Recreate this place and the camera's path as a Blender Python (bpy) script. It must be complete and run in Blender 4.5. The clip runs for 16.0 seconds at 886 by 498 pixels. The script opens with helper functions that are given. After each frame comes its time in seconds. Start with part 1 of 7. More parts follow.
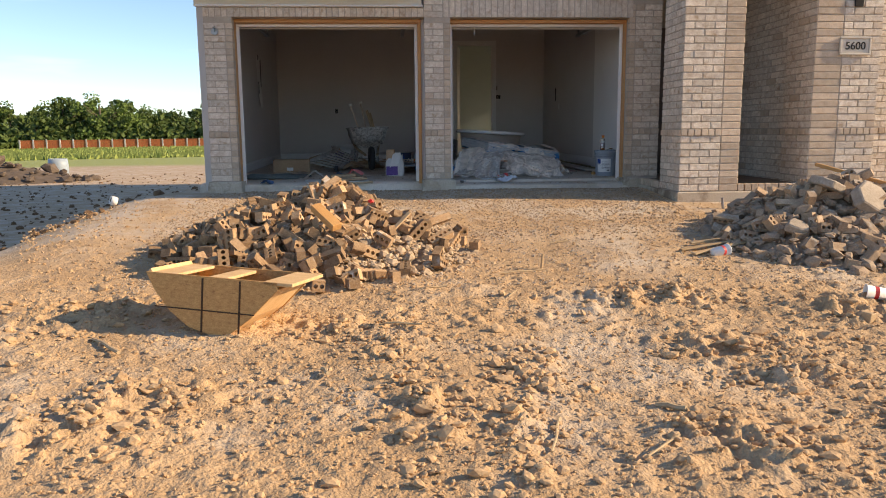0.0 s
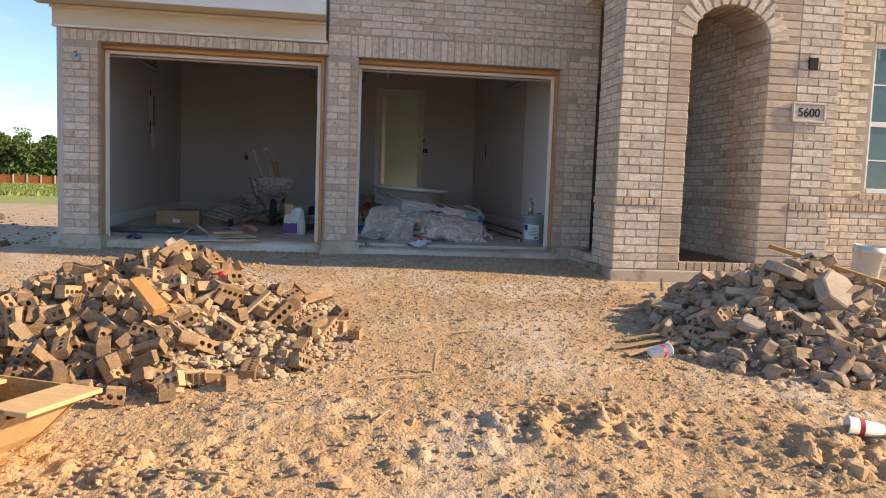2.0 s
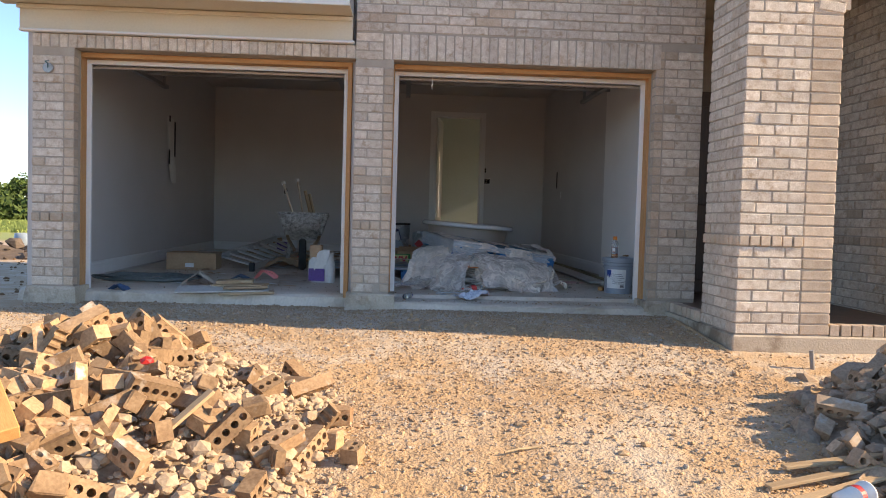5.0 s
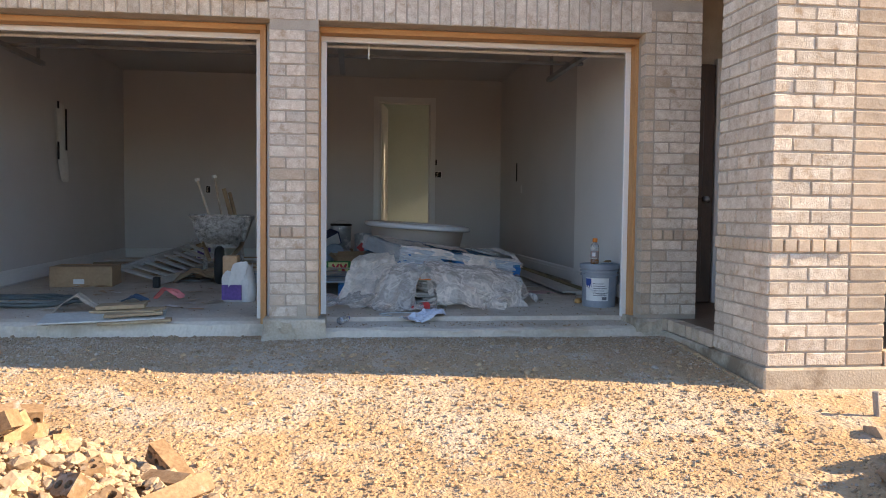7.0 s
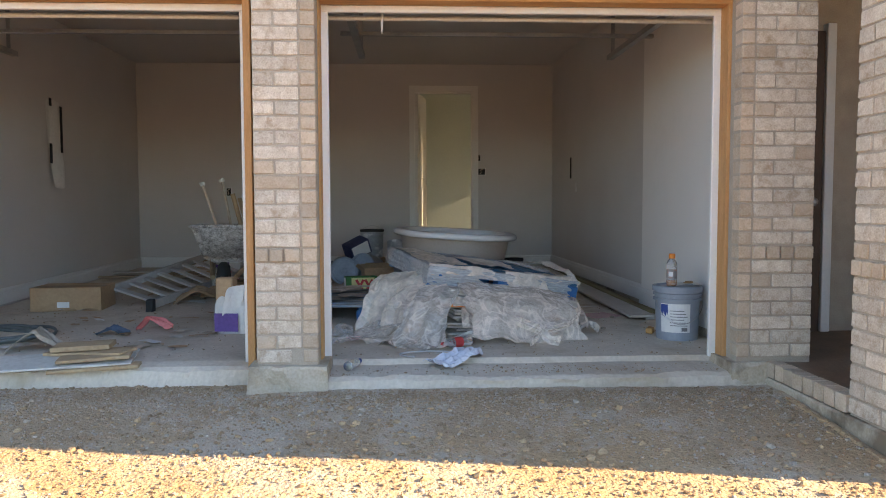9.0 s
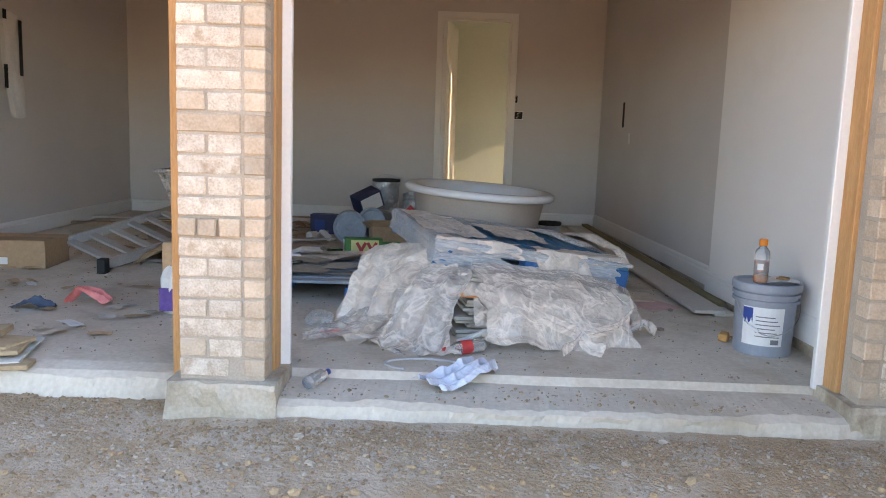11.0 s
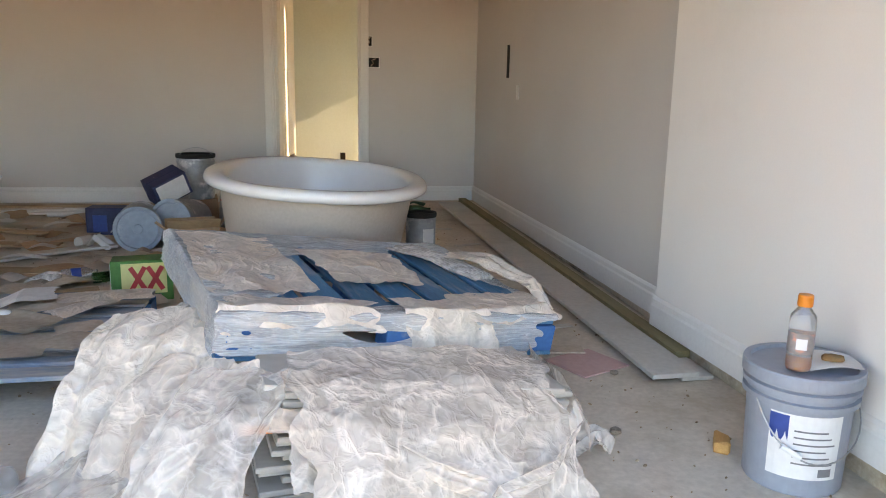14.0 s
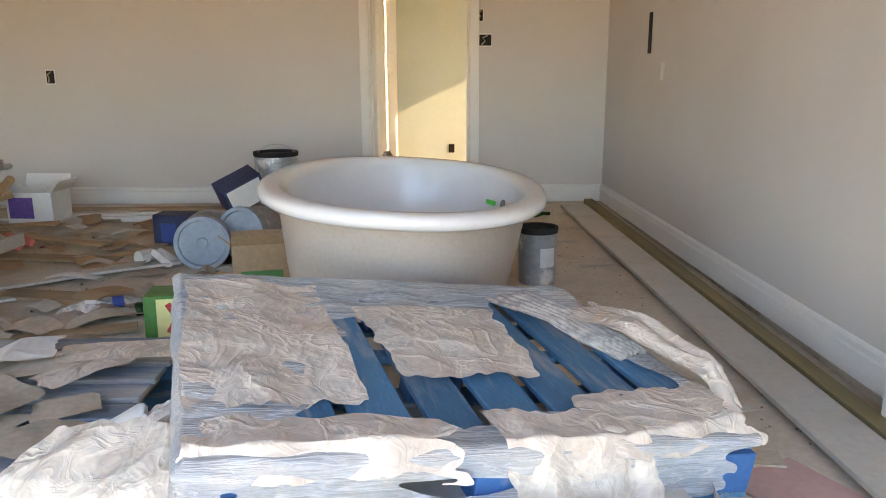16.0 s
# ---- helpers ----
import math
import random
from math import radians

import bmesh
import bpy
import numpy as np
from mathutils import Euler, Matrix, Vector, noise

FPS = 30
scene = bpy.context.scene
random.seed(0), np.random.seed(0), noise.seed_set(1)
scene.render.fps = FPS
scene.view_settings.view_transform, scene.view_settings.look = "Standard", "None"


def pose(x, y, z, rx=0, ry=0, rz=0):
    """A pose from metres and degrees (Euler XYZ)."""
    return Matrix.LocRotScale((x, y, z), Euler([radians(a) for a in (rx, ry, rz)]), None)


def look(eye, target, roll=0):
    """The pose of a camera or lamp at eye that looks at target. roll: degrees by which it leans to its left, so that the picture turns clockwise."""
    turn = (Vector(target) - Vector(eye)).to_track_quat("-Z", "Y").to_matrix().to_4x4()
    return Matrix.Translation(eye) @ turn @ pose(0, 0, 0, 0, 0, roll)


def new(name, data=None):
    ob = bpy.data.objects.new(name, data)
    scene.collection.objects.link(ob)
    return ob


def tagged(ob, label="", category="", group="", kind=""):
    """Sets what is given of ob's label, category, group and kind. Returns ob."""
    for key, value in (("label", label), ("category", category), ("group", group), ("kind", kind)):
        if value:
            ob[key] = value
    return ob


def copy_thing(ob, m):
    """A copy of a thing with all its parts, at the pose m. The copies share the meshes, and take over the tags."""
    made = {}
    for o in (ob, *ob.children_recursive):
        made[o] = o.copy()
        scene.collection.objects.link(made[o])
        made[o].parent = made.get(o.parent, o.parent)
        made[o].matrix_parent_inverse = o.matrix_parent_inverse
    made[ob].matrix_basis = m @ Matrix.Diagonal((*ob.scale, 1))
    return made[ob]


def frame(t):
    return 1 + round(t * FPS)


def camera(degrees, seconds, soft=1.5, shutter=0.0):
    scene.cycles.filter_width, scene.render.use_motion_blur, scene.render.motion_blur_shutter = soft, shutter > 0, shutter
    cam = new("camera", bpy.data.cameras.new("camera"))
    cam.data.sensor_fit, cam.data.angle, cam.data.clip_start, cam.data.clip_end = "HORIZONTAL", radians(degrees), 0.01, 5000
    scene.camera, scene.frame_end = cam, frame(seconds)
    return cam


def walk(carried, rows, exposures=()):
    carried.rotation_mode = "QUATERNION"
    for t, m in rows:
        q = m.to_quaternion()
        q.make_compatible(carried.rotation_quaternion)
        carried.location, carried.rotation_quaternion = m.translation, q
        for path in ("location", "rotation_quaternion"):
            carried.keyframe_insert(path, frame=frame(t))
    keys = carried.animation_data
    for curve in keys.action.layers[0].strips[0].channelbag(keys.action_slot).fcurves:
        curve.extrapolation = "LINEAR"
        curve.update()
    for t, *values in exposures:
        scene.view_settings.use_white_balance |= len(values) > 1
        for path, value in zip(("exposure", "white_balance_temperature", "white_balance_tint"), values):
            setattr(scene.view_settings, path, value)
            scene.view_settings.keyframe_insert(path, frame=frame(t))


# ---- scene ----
cam = camera(61.1, 16.0, soft=1.0)
PATH = [
    (0, (0.635, 0.007, 1.479), (0.775, 1.977, 1.169), -0.5),
    (0.5, (0.804, 0.295, 1.482), (1.046, 2.262, 1.212), 0.2),
    (1, (0.965, 0.644, 1.504), (1.233, 2.61, 1.251), 1.6),
    (1.5, (1.089, 1.029, 1.524), (1.421, 2.99, 1.308), 1.7),
    (2, (1.217, 1.388, 1.538), (1.511, 3.359, 1.367), 2.1),
    (2.5, (1.332, 1.759, 1.545), (1.512, 3.743, 1.365), 1.9),
    (3, (1.368, 2.048, 1.563), (1.53, 4.031, 1.354), 1.4),
    (3.5, (1.473, 2.388, 1.589), (1.595, 4.376, 1.408), 1.6),
    (3.7, (1.511, 2.548, 1.582), (1.603, 4.539, 1.421), 1.8),
    (5.8, (1.642, 3.906, 1.543), (1.783, 5.9, 1.468), 1.1),
    (6, (1.659, 4.111, 1.545), (1.848, 6.1, 1.468), 1.1),
    (6.5, (1.726, 4.465, 1.593), (1.936, 6.452, 1.503), 1.5),
    (7, (1.735, 4.715, 1.603), (1.969, 6.699, 1.507), 0.6),
    (7.5, (1.811, 5.057, 1.611), (2.127, 7.027, 1.484), -0.2),
    (8, (1.899, 5.363, 1.669), (2.148, 7.343, 1.54), 0.7),
    (8.5, (1.936, 5.727, 1.731), (2.075, 7.719, 1.607), -0.1),
    (8.7, (1.949, 5.798, 1.73), (2.067, 7.791, 1.616), -0.3),
    (10.8, (2.184, 7.126, 1.811), (2.176, 9.111, 1.568), 2.0),
    (11, (2.184, 7.216, 1.807), (2.181, 9.198, 1.534), 2.0),
    (11.5, (2.165, 7.581, 1.823), (2.24, 9.539, 1.425), 0.1),
    (12, (2.187, 7.909, 1.871), (2.311, 9.878, 1.542), 0.4),
    (12.5, (2.247, 8.212, 1.914), (2.357, 10.192, 1.659), -0.2),
    (13, (2.273, 8.481, 1.933), (2.474, 10.456, 1.695), -1.0),
    (13.5, (2.335, 8.825, 1.913), (2.675, 10.772, 1.605), 0.0),
    (14, (2.412, 9.125, 1.939), (2.758, 11.052, 1.529), 1.1),
    (14.5, (2.428, 9.409, 1.969), (2.743, 11.348, 1.594), -0.3),
    (15, (2.443, 9.594, 1.953), (2.681, 11.547, 1.595), -0.6),
    (15.5, (2.521, 9.874, 1.939), (2.607, 11.834, 1.55), 0.3),
    (16, (2.567, 10.151, 1.933), (2.601, 12.098, 1.479), -0.2),
]
walk(cam, [(t, look(eye, target, roll)) for t, eye, target, roll in PATH],
     exposures=[(0.0, 0.68, 7200, 12), (2.0, 0.8, 7100, 12), (3.5, 0.88, 7000, 12), (6.0, 1.35, 6850, 12), (8.5, 1.8, 7600, 11), (11.0, 2.75, 8350, 15), (12.5, 2.85, 8500, 15), (13.5, 3.25, 9000, 15), (14.5, 3.5, 9350, 15), (16.0, 3.85, 9400, 15)])

# ---- world and sun ----
SUN_EL, SUN_AZ = 25.0, 8.5      # elevation, and degrees that it stands in front of the +x axis
sky_world = bpy.data.worlds.new("sky")
scene.world = sky_world
sky_world.use_nodes = True
wn, wl = sky_world.node_tree.nodes, sky_world.node_tree.links
sky = wn.new("ShaderNodeTexSky")
sky.sky_type, sky.sun_disc = "NISHITA", False
sky.sun_elevation, sky.sun_rotation = radians(SUN_EL), radians(90 + SUN_AZ)
sky.air_density, sky.dust_density, sky.ozone_density = 0.75, 0.05, 3.0
w_tc = wn.new("ShaderNodeTexCoord")
w_map = wn.new("ShaderNodeMapping")
w_map.inputs["Scale"].default_value = (2.0, 2.0, 14.0)
w_no = wn.new("ShaderNodeTexNoise")
w_no.inputs["Scale"].default_value, w_no.inputs["Detail"].default_value = 2.2, 6
w_rp = wn.new("ShaderNodeValToRGB")
w_rp.color_ramp.elements[0].position, w_rp.color_ramp.elements[1].position = 0.58, 0.92
w_rp.color_ramp.elements[1].color = (0.55, 0.55, 0.55, 1)
w_mx = wn.new("ShaderNodeMixRGB")
w_mx.inputs["Color2"].default_value = (6.0, 6.4, 7.0, 1)
wl.new(w_tc.outputs["Generated"], w_map.inputs["Vector"])
wl.new(w_map.outputs["Vector"], w_no.inputs["Vector"])
wl.new(w_no.outputs["Fac"], w_rp.inputs["Fac"])
wl.new(w_rp.outputs["Color"], w_mx.inputs["Fac"])
wl.new(sky.outputs["Color"], w_mx.inputs["Color1"])
wl.new(w_mx.outputs["Color"], wn["Background"].inputs["Color"])
wn["Background"].inputs["Strength"].default_value = 0.14
sun_data = bpy.data.lights.new("sun", "SUN")
sun_data.energy, sun_data.angle, sun_data.color = 4.6, radians(0.55), (1.0, 0.80, 0.55)
sun = new("sun", sun_data)
SUN_DIR = Vector((math.cos(radians(SUN_EL)) * math.cos(radians(SUN_AZ)), -math.cos(radians(SUN_EL)) * math.sin(radians(SUN_AZ)), math.sin(radians(SUN_EL))))
sun.matrix_world = look(SUN_DIR * 60, (0, 0, 0))


# ---- materials ----
def mat(name, a, b=None, rough=0.8, scale=6.0, fine=60.0, bump=0.3, dist=0.01, metal=0.0, vary=0.0, stain=None, stain_scale=1.5,
        stain_at=(0.55, 0.7), alpha=1.0, trans=0.0, spec=0.5, stretch=(1, 1, 1), grain=0.5):
    """Two colours mixed by coarse and fine noise, stains of a third, a bump and an optional variation from object to object."""
    m = bpy.data.materials.new(name)
    m.use_nodes = True
    n, l = m.node_tree.nodes, m.node_tree.links
    p = n["Principled BSDF"]
    b = b or tuple(c * 0.8 for c in a)
    tc = n.new("ShaderNodeTexCoord")
    mp = n.new("ShaderNodeMapping")
    mp.inputs["Scale"].default_value = stretch
    l.new(tc.outputs["Object"], mp.inputs["Vector"])
    vec = mp.outputs["Vector"]
    if vary:
        oi = n.new("ShaderNodeObjectInfo")
        sh = n.new("ShaderNodeVectorMath")
        sh.operation = "ADD"
        big = n.new("ShaderNodeMath")
        big.operation = "MULTIPLY"
        big.inputs[1].default_value = 37.0
        l.new(oi.outputs["Random"], big.inputs[0])
        l.new(vec, sh.inputs[0])
        l.new(big.outputs[0], sh.inputs[1])
        vec = sh.outputs[0]
    n1, n2 = n.new("ShaderNodeTexNoise"), n.new("ShaderNodeTexNoise")
    for q, sc, de in ((n1, scale, 5), (n2, fine, 4)):
        q.inputs["Scale"].default_value, q.inputs["Detail"].default_value = sc, de
        l.new(vec, q.inputs["Vector"])
    mixf = n.new("ShaderNodeMix")
    mixf.inputs["Factor"].default_value = grain
    l.new(n1.outputs["Fac"], mixf.inputs["A"])
    l.new(n2.outputs["Fac"], mixf.inputs["B"])
    rp = n.new("ShaderNodeValToRGB")
    rp.color_ramp.elements[0].position, rp.color_ramp.elements[1].position = 0.36, 0.64
    rp.color_ramp.elements[0].color, rp.color_ramp.elements[1].color = (*b, 1), (*a, 1)
    l.new(mixf.outputs["Result"], rp.inputs["Fac"])
    col = rp.outputs["Color"]
    if stain:
        n3 = n.new("ShaderNodeTexNoise")
        n3.inputs["Scale"].default_value, n3.inputs["Detail"].default_value = stain_scale, 7
        n3.inputs["Roughness"].default_value = 0.65
        l.new(vec, n3.inputs["Vector"])
        r3 = n.new("ShaderNodeValToRGB")
        r3.color_ramp.elements[0].position, r3.color_ramp.elements[1].position = stain_at
        l.new(n3.outputs["Fac"], r3.inputs["Fac"])
        mx = n.new("ShaderNodeMixRGB")
        mx.inputs["Color2"].default_value = (*stain, 1)
        l.new(r3.outputs["Color"], mx.inputs["Fac"])
        l.new(col, mx.inputs["Color1"])
        col = mx.outputs["Color"]
    if vary:
        hs = n.new("ShaderNodeHueSaturation")
        mr = n.new("ShaderNodeMapRange")
        mr.inputs["To Min"].default_value, mr.inputs["To Max"].default_value = 1 - vary, 1 + vary * 0.6
        l.new(oi.outputs["Random"], mr.inputs["Value"])
        l.new(mr.outputs["Result"], hs.inputs["Value"])
        l.new(col, hs.inputs["Color"])
        col = hs.outputs["Color"]
    l.new(col, p.inputs["Base Color"])
    p.inputs["Roughness"].default_value, p.inputs["Metallic"].default_value = rough, metal
    p.inputs["Alpha"].default_value, p.inputs["Transmission Weight"].default_value = alpha, trans
    p.inputs["Specular IOR Level"].default_value = spec
    if bump:
        bp = n.new("ShaderNodeBump")
        bp.inputs["Strength"].default_value, bp.inputs["Distance"].default_value = bump, dist
        l.new(mixf.outputs["Result"], bp.inputs["Height"])
        l.new(bp.outputs["Normal"], p.inputs["Normal"])
    return m


M = {}
M["brick"] = mat("cream brick", (0.76, 0.675, 0.575), (0.51, 0.41, 0.315), 0.9, 20, 120, 1.0, 0.010, vary=0.16, stain=(0.42, 0.30, 0.20), stain_scale=11, stain_at=(0.54, 0.70))
M["brick_tan"] = mat("tan brick", (0.62, 0.50, 0.385), (0.46, 0.35, 0.25), 0.9, 14, 90, 0.7, 0.006, vary=0.22, stain=(0.55, 0.46, 0.37), stain_scale=8, stain_at=(0.55, 0.72))
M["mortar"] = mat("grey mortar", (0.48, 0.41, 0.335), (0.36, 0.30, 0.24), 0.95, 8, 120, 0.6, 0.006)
M["concrete"] = mat("poured concrete", (0.58, 0.50, 0.395), (0.43, 0.355, 0.265), 0.9, 3, 70, 0.6, 0.010, stain=(0.24, 0.18, 0.125), stain_scale=2.6, stain_at=(0.48, 0.62))
M["slab"] = mat("dusty concrete slab", (0.70, 0.61, 0.505), (0.55, 0.47, 0.375), 0.9, 1.6, 45, 0.35, 0.006, stain=(0.43, 0.335, 0.235), stain_scale=2.2, stain_at=(0.50, 0.74))
M["drywall"] = mat("grey-white painted drywall", (0.61, 0.575, 0.55), (0.57, 0.535, 0.51), 0.75, 1.2, 160, 0.12, 0.003, grain=0.3)
M["drywall_pale"] = mat("paler drywall", (0.80, 0.77, 0.74), (0.76, 0.73, 0.70), 0.7, 1.2, 160, 0.12, 0.003, grain=0.3, stain=(0.66, 0.62, 0.58), stain_scale=0.7, stain_at=(0.55, 0.85))
M["white"] = mat("white painted trim", (0.78, 0.77, 0.75), (0.72, 0.71, 0.69), 0.5, 3, 60, 0.1, 0.003)
M["cream"] = mat("cream painted siding trim", (0.66, 0.60, 0.48), (0.6, 0.54, 0.43), 0.65, 2, 50, 0.1, 0.003)
M["hall"] = mat("pale textured hall wall", (0.74, 0.82, 0.78), (0.69, 0.77, 0.73), 0.8, 2, 55, 0.5, 0.006)
M["timber"] = mat("raw orange pine timber", (0.60, 0.33, 0.14), (0.45, 0.22, 0.085), 0.75, 5, 40, 0.3, 0.004, stretch=(8, 8, 0.7), stain=(0.2, 0.1, 0.05), stain_scale=6, stain_at=(0.68, 0.75))
M["timber_x"] = mat("raw orange pine header", (0.60, 0.33, 0.14), (0.45, 0.22, 0.085), 0.75, 5, 40, 0.3, 0.004, stretch=(0.7, 8, 8))
M["darkwood"] = mat("dark stained door wood", (0.09, 0.045, 0.025), (0.05, 0.025, 0.014), 0.45, 4, 40, 0.2, 0.003, stretch=(6, 6, 0.6))
M["steel"] = mat("galvanised steel", (0.45, 0.45, 0.45), (0.33, 0.33, 0.33), 0.45, 6, 80, 0.1, 0.002, metal=0.9)
M["glass"] = mat("window glass", (0.75, 0.8, 0.8), (0.75, 0.8, 0.8), 0.03, bump=0, trans=0.9)
M["roof"] = mat("dark roof shingle", (0.11, 0.10, 0.09), (0.07, 0.065, 0.06), 0.95, 3, 40, 0.5, 0.02)
M["dark"] = mat("dark cavity", (0.02, 0.018, 0.016), (0.012, 0.011, 0.01), 0.9)


# ---- small mesh tools ----
def thing(name, label, category, m=None, group="", kind=""):
    ob = new(name)
    if m is not None:
        ob.matrix_world = m
    return tagged(ob, label, category, group, kind)


def mesh_from(bm, name, material, smooth=False):
    me = bpy.data.meshes.new(name)
    bm.to_mesh(me)
    bm.free()
    for q in (material if isinstance(material, (list, tuple)) else [material]):
        me.materials.append(q)
    if smooth:
        me.shade_smooth()
    return me


def part(name, bm, material, parent, label="", smooth=False, kind=""):
    ob = new(name, mesh_from(bm, name, material, smooth))
    ob.parent = parent
    return tagged(ob, label, "", "", kind)


def solo(name, bm, material, label, category, m=None, smooth=False, kind="", group=""):
    ob = new(name, mesh_from(bm, name, material, smooth))
    if m is not None:
        ob.matrix_world = m
    return tagged(ob, label, category, group, kind)


def box(x0, x1, y0, y1, z0, z1, bm=None, bevel=0.0, m=None):
    """An axis-aligned box, bevelled where asked, added to bm."""
    one = bmesh.new()
    bmesh.ops.create_cube(one, size=1)
    bmesh.ops.transform(one, matrix=Matrix.Translation(((x0 + x1) / 2, (y0 + y1) / 2, (z0 + z1) / 2)) @ Matrix.Diagonal((x1 - x0, y1 - y0, z1 - z0, 1)), verts=one.verts)
    if bevel:
        bmesh.ops.bevel(one, geom=one.edges[:], offset=bevel, segments=1, affect="EDGES")
    if m is not None:
        bmesh.ops.transform(one, matrix=m, verts=one.verts)
    if bm is None:
        return one
    return join(bm, one)


def join(bm, other):
    """Adds the mesh other to bm and frees it."""
    me = bpy.data.meshes.new("tmp")
    other.to_mesh(me)
    other.free()
    bm.from_mesh(me)
    bpy.data.meshes.remove(me)
    return bm


def prism(poly, z0, z1, bm=None):
    """An upright block on a polygon of (x, y)."""
    one = bmesh.new()
    lo, hi = [one.verts.new((x, y, z0)) for x, y in poly], [one.verts.new((x, y, z1)) for x, y in poly]
    one.faces.new(lo)
    one.faces.new(hi)
    for i in range(len(poly)):
        j = (i + 1) % len(poly)
        one.faces.new((lo[i], lo[j], hi[j], hi[i]))
    bmesh.ops.recalc_face_normals(one, faces=one.faces)
    return one if bm is None else join(bm, one)


def lathe(profile, seg=32, m=None, bm=None):
    """A turned body from (radius, height) pairs."""
    one = bmesh.new()
    rings = []
    for r, z in profile:
        if r < 1e-5:
            rings.append([one.verts.new((0, 0, z))])
        else:
            rings.append([one.verts.new((r * math.cos(2 * math.pi * i / seg), r * math.sin(2 * math.pi * i / seg), z)) for i in range(seg)])
    for a, b in zip(rings, rings[1:]):
        for i in range(seg):
            j = (i + 1) % seg
            if len(a) == 1 and len(b) > 1:
                one.faces.new((a[0], b[j], b[i]))
            elif len(b) == 1 and len(a) > 1:
                one.faces.new((a[i], a[j], b[0]))
            elif len(a) > 1:
                one.faces.new((a[i], a[j], b[j], b[i]))
    bmesh.ops.recalc_face_normals(one, faces=one.faces)
    if m is not None:
        bmesh.ops.transform(one, matrix=m, verts=one.verts)
    return one if bm is None else join(bm, one)


def tube(points, r, seg=8, bm=None):
    """A round tube along points."""
    one = bmesh.new()
    pts = [Vector(p) for p in points]
    rings = []
    for i, p in enumerate(pts):
        d = (pts[min(i + 1, len(pts) - 1)] - pts[max(i - 1, 0)]).normalized()
        q = d.to_track_quat("Z", "Y")
        rings.append([one.verts.new(p + q @ Vector((r * math.cos(2 * math.pi * k / seg), r * math.sin(2 * math.pi * k / seg), 0))) for k in range(seg)])
    for a, b in zip(rings, rings[1:]):
        for k in range(seg):
            one.faces.new((a[k], a[(k + 1) % seg], b[(k + 1) % seg], b[k]))
    one.faces.new(rings[0][::-1])
    one.faces.new(rings[-1])
    return one if bm is None else join(bm, one)


def smooth_step(x, a, b):
    t = np.clip((x - a) / (b - a), 0, 1)
    return t * t * (3 - 2 * t)


# ---- ground ----
def soil(x, y):
    """The smooth lie of the land."""
    z = np.interp(y, [-60, -4, 0, 2.4, 4.1, 6.0, 8.7, 9.9, 12, 40, 250], [-1.0, 0.0, 0.10, 0.18, 0.225, 0.345, 0.625, 0.70, 0.62, 0.3, -1.4])
    far = np.hypot(np.minimum(x + 2, 0), y - 5)
    lot = np.interp(far, [0, 3, 10, 80, 180, 400], [0.0, -0.2, -0.45, -1.05, -1.6, -2.0])
    w = smooth_step(-x, 2.2, 5.2) * smooth_step(y, 2.0, 8.5)
    w = np.maximum(w, smooth_step(-x, 5, 14))
    return z * (1 - w) + lot * w


def hz(x, y):
    return float(soil(np.array([float(x)]), np.array([float(y)]))[0])


LATTICES = {k: np.random.RandomState(k).rand(64, 64) for k in range(1, 10)}


def value_noise(x, y, size, seed):
    """Smooth value noise over arrays."""
    g = LATTICES[seed]
    u, v = x / size, y / size
    i, j = np.floor(u).astype(int), np.floor(v).astype(int)
    fu, fv = u - i, v - j
    fu, fv = fu * fu * (3 - 2 * fu), fv * fv * (3 - 2 * fv)
    i0, j0, i1, j1 = i % 64, j % 64, (i + 1) % 64, (j + 1) % 64
    return (g[i0, j0] * (1 - fu) + g[i1, j0] * fu) * (1 - fv) + (g[i0, j1] * (1 - fu) + g[i1, j1] * fu) * fv


def spread(lo, hi, step, out, grow=1.35):
    xs = list(np.arange(lo, hi, step))
    d, a = step, hi
    while a < out:
        xs.append(a)
        d *= grow
        a += d
    d, a = step * grow, lo - step * grow
    left = []
    while a > -out:
        left.append(a)
        d *= grow
        a -= d
    return np.array(sorted(left) + xs)


# churned heaps of clods: x, y, length along x, length along y, height
CHURN = [(0.8, 3.2, 0.16, 0.45, 0.05), (0.62, 4.25, 0.2, 0.4, 0.04), (2.7, 3.6, 0.3, 0.2, 0.08), (2.5, 5.15, 0.5, 0.18, 0.08), (-1.4, 5.15, 0.45, 0.3, 0.07),
         (-0.45, 3.6, 0.45, 0.2, 0.06), (2.05, 2.8, 0.3, 0.25, 0.07), (1.4, 3.8, 0.14, 0.3, 0.05), (-0.9, 3.2, 0.5, 0.25, 0.07), (0.45, 4.6, 0.3, 0.15, 0.04),
         (2.75, 4.1, 0.4, 0.2, 0.06), (1.15, 2.9, 0.1, 0.6, 0.05), (3.7, 4.6, 0.5, 0.4, 0.07), (-2.2, 4.4, 0.6, 0.5, 0.06), (3.0, 3.0, 0.3, 0.2, 0.07)]


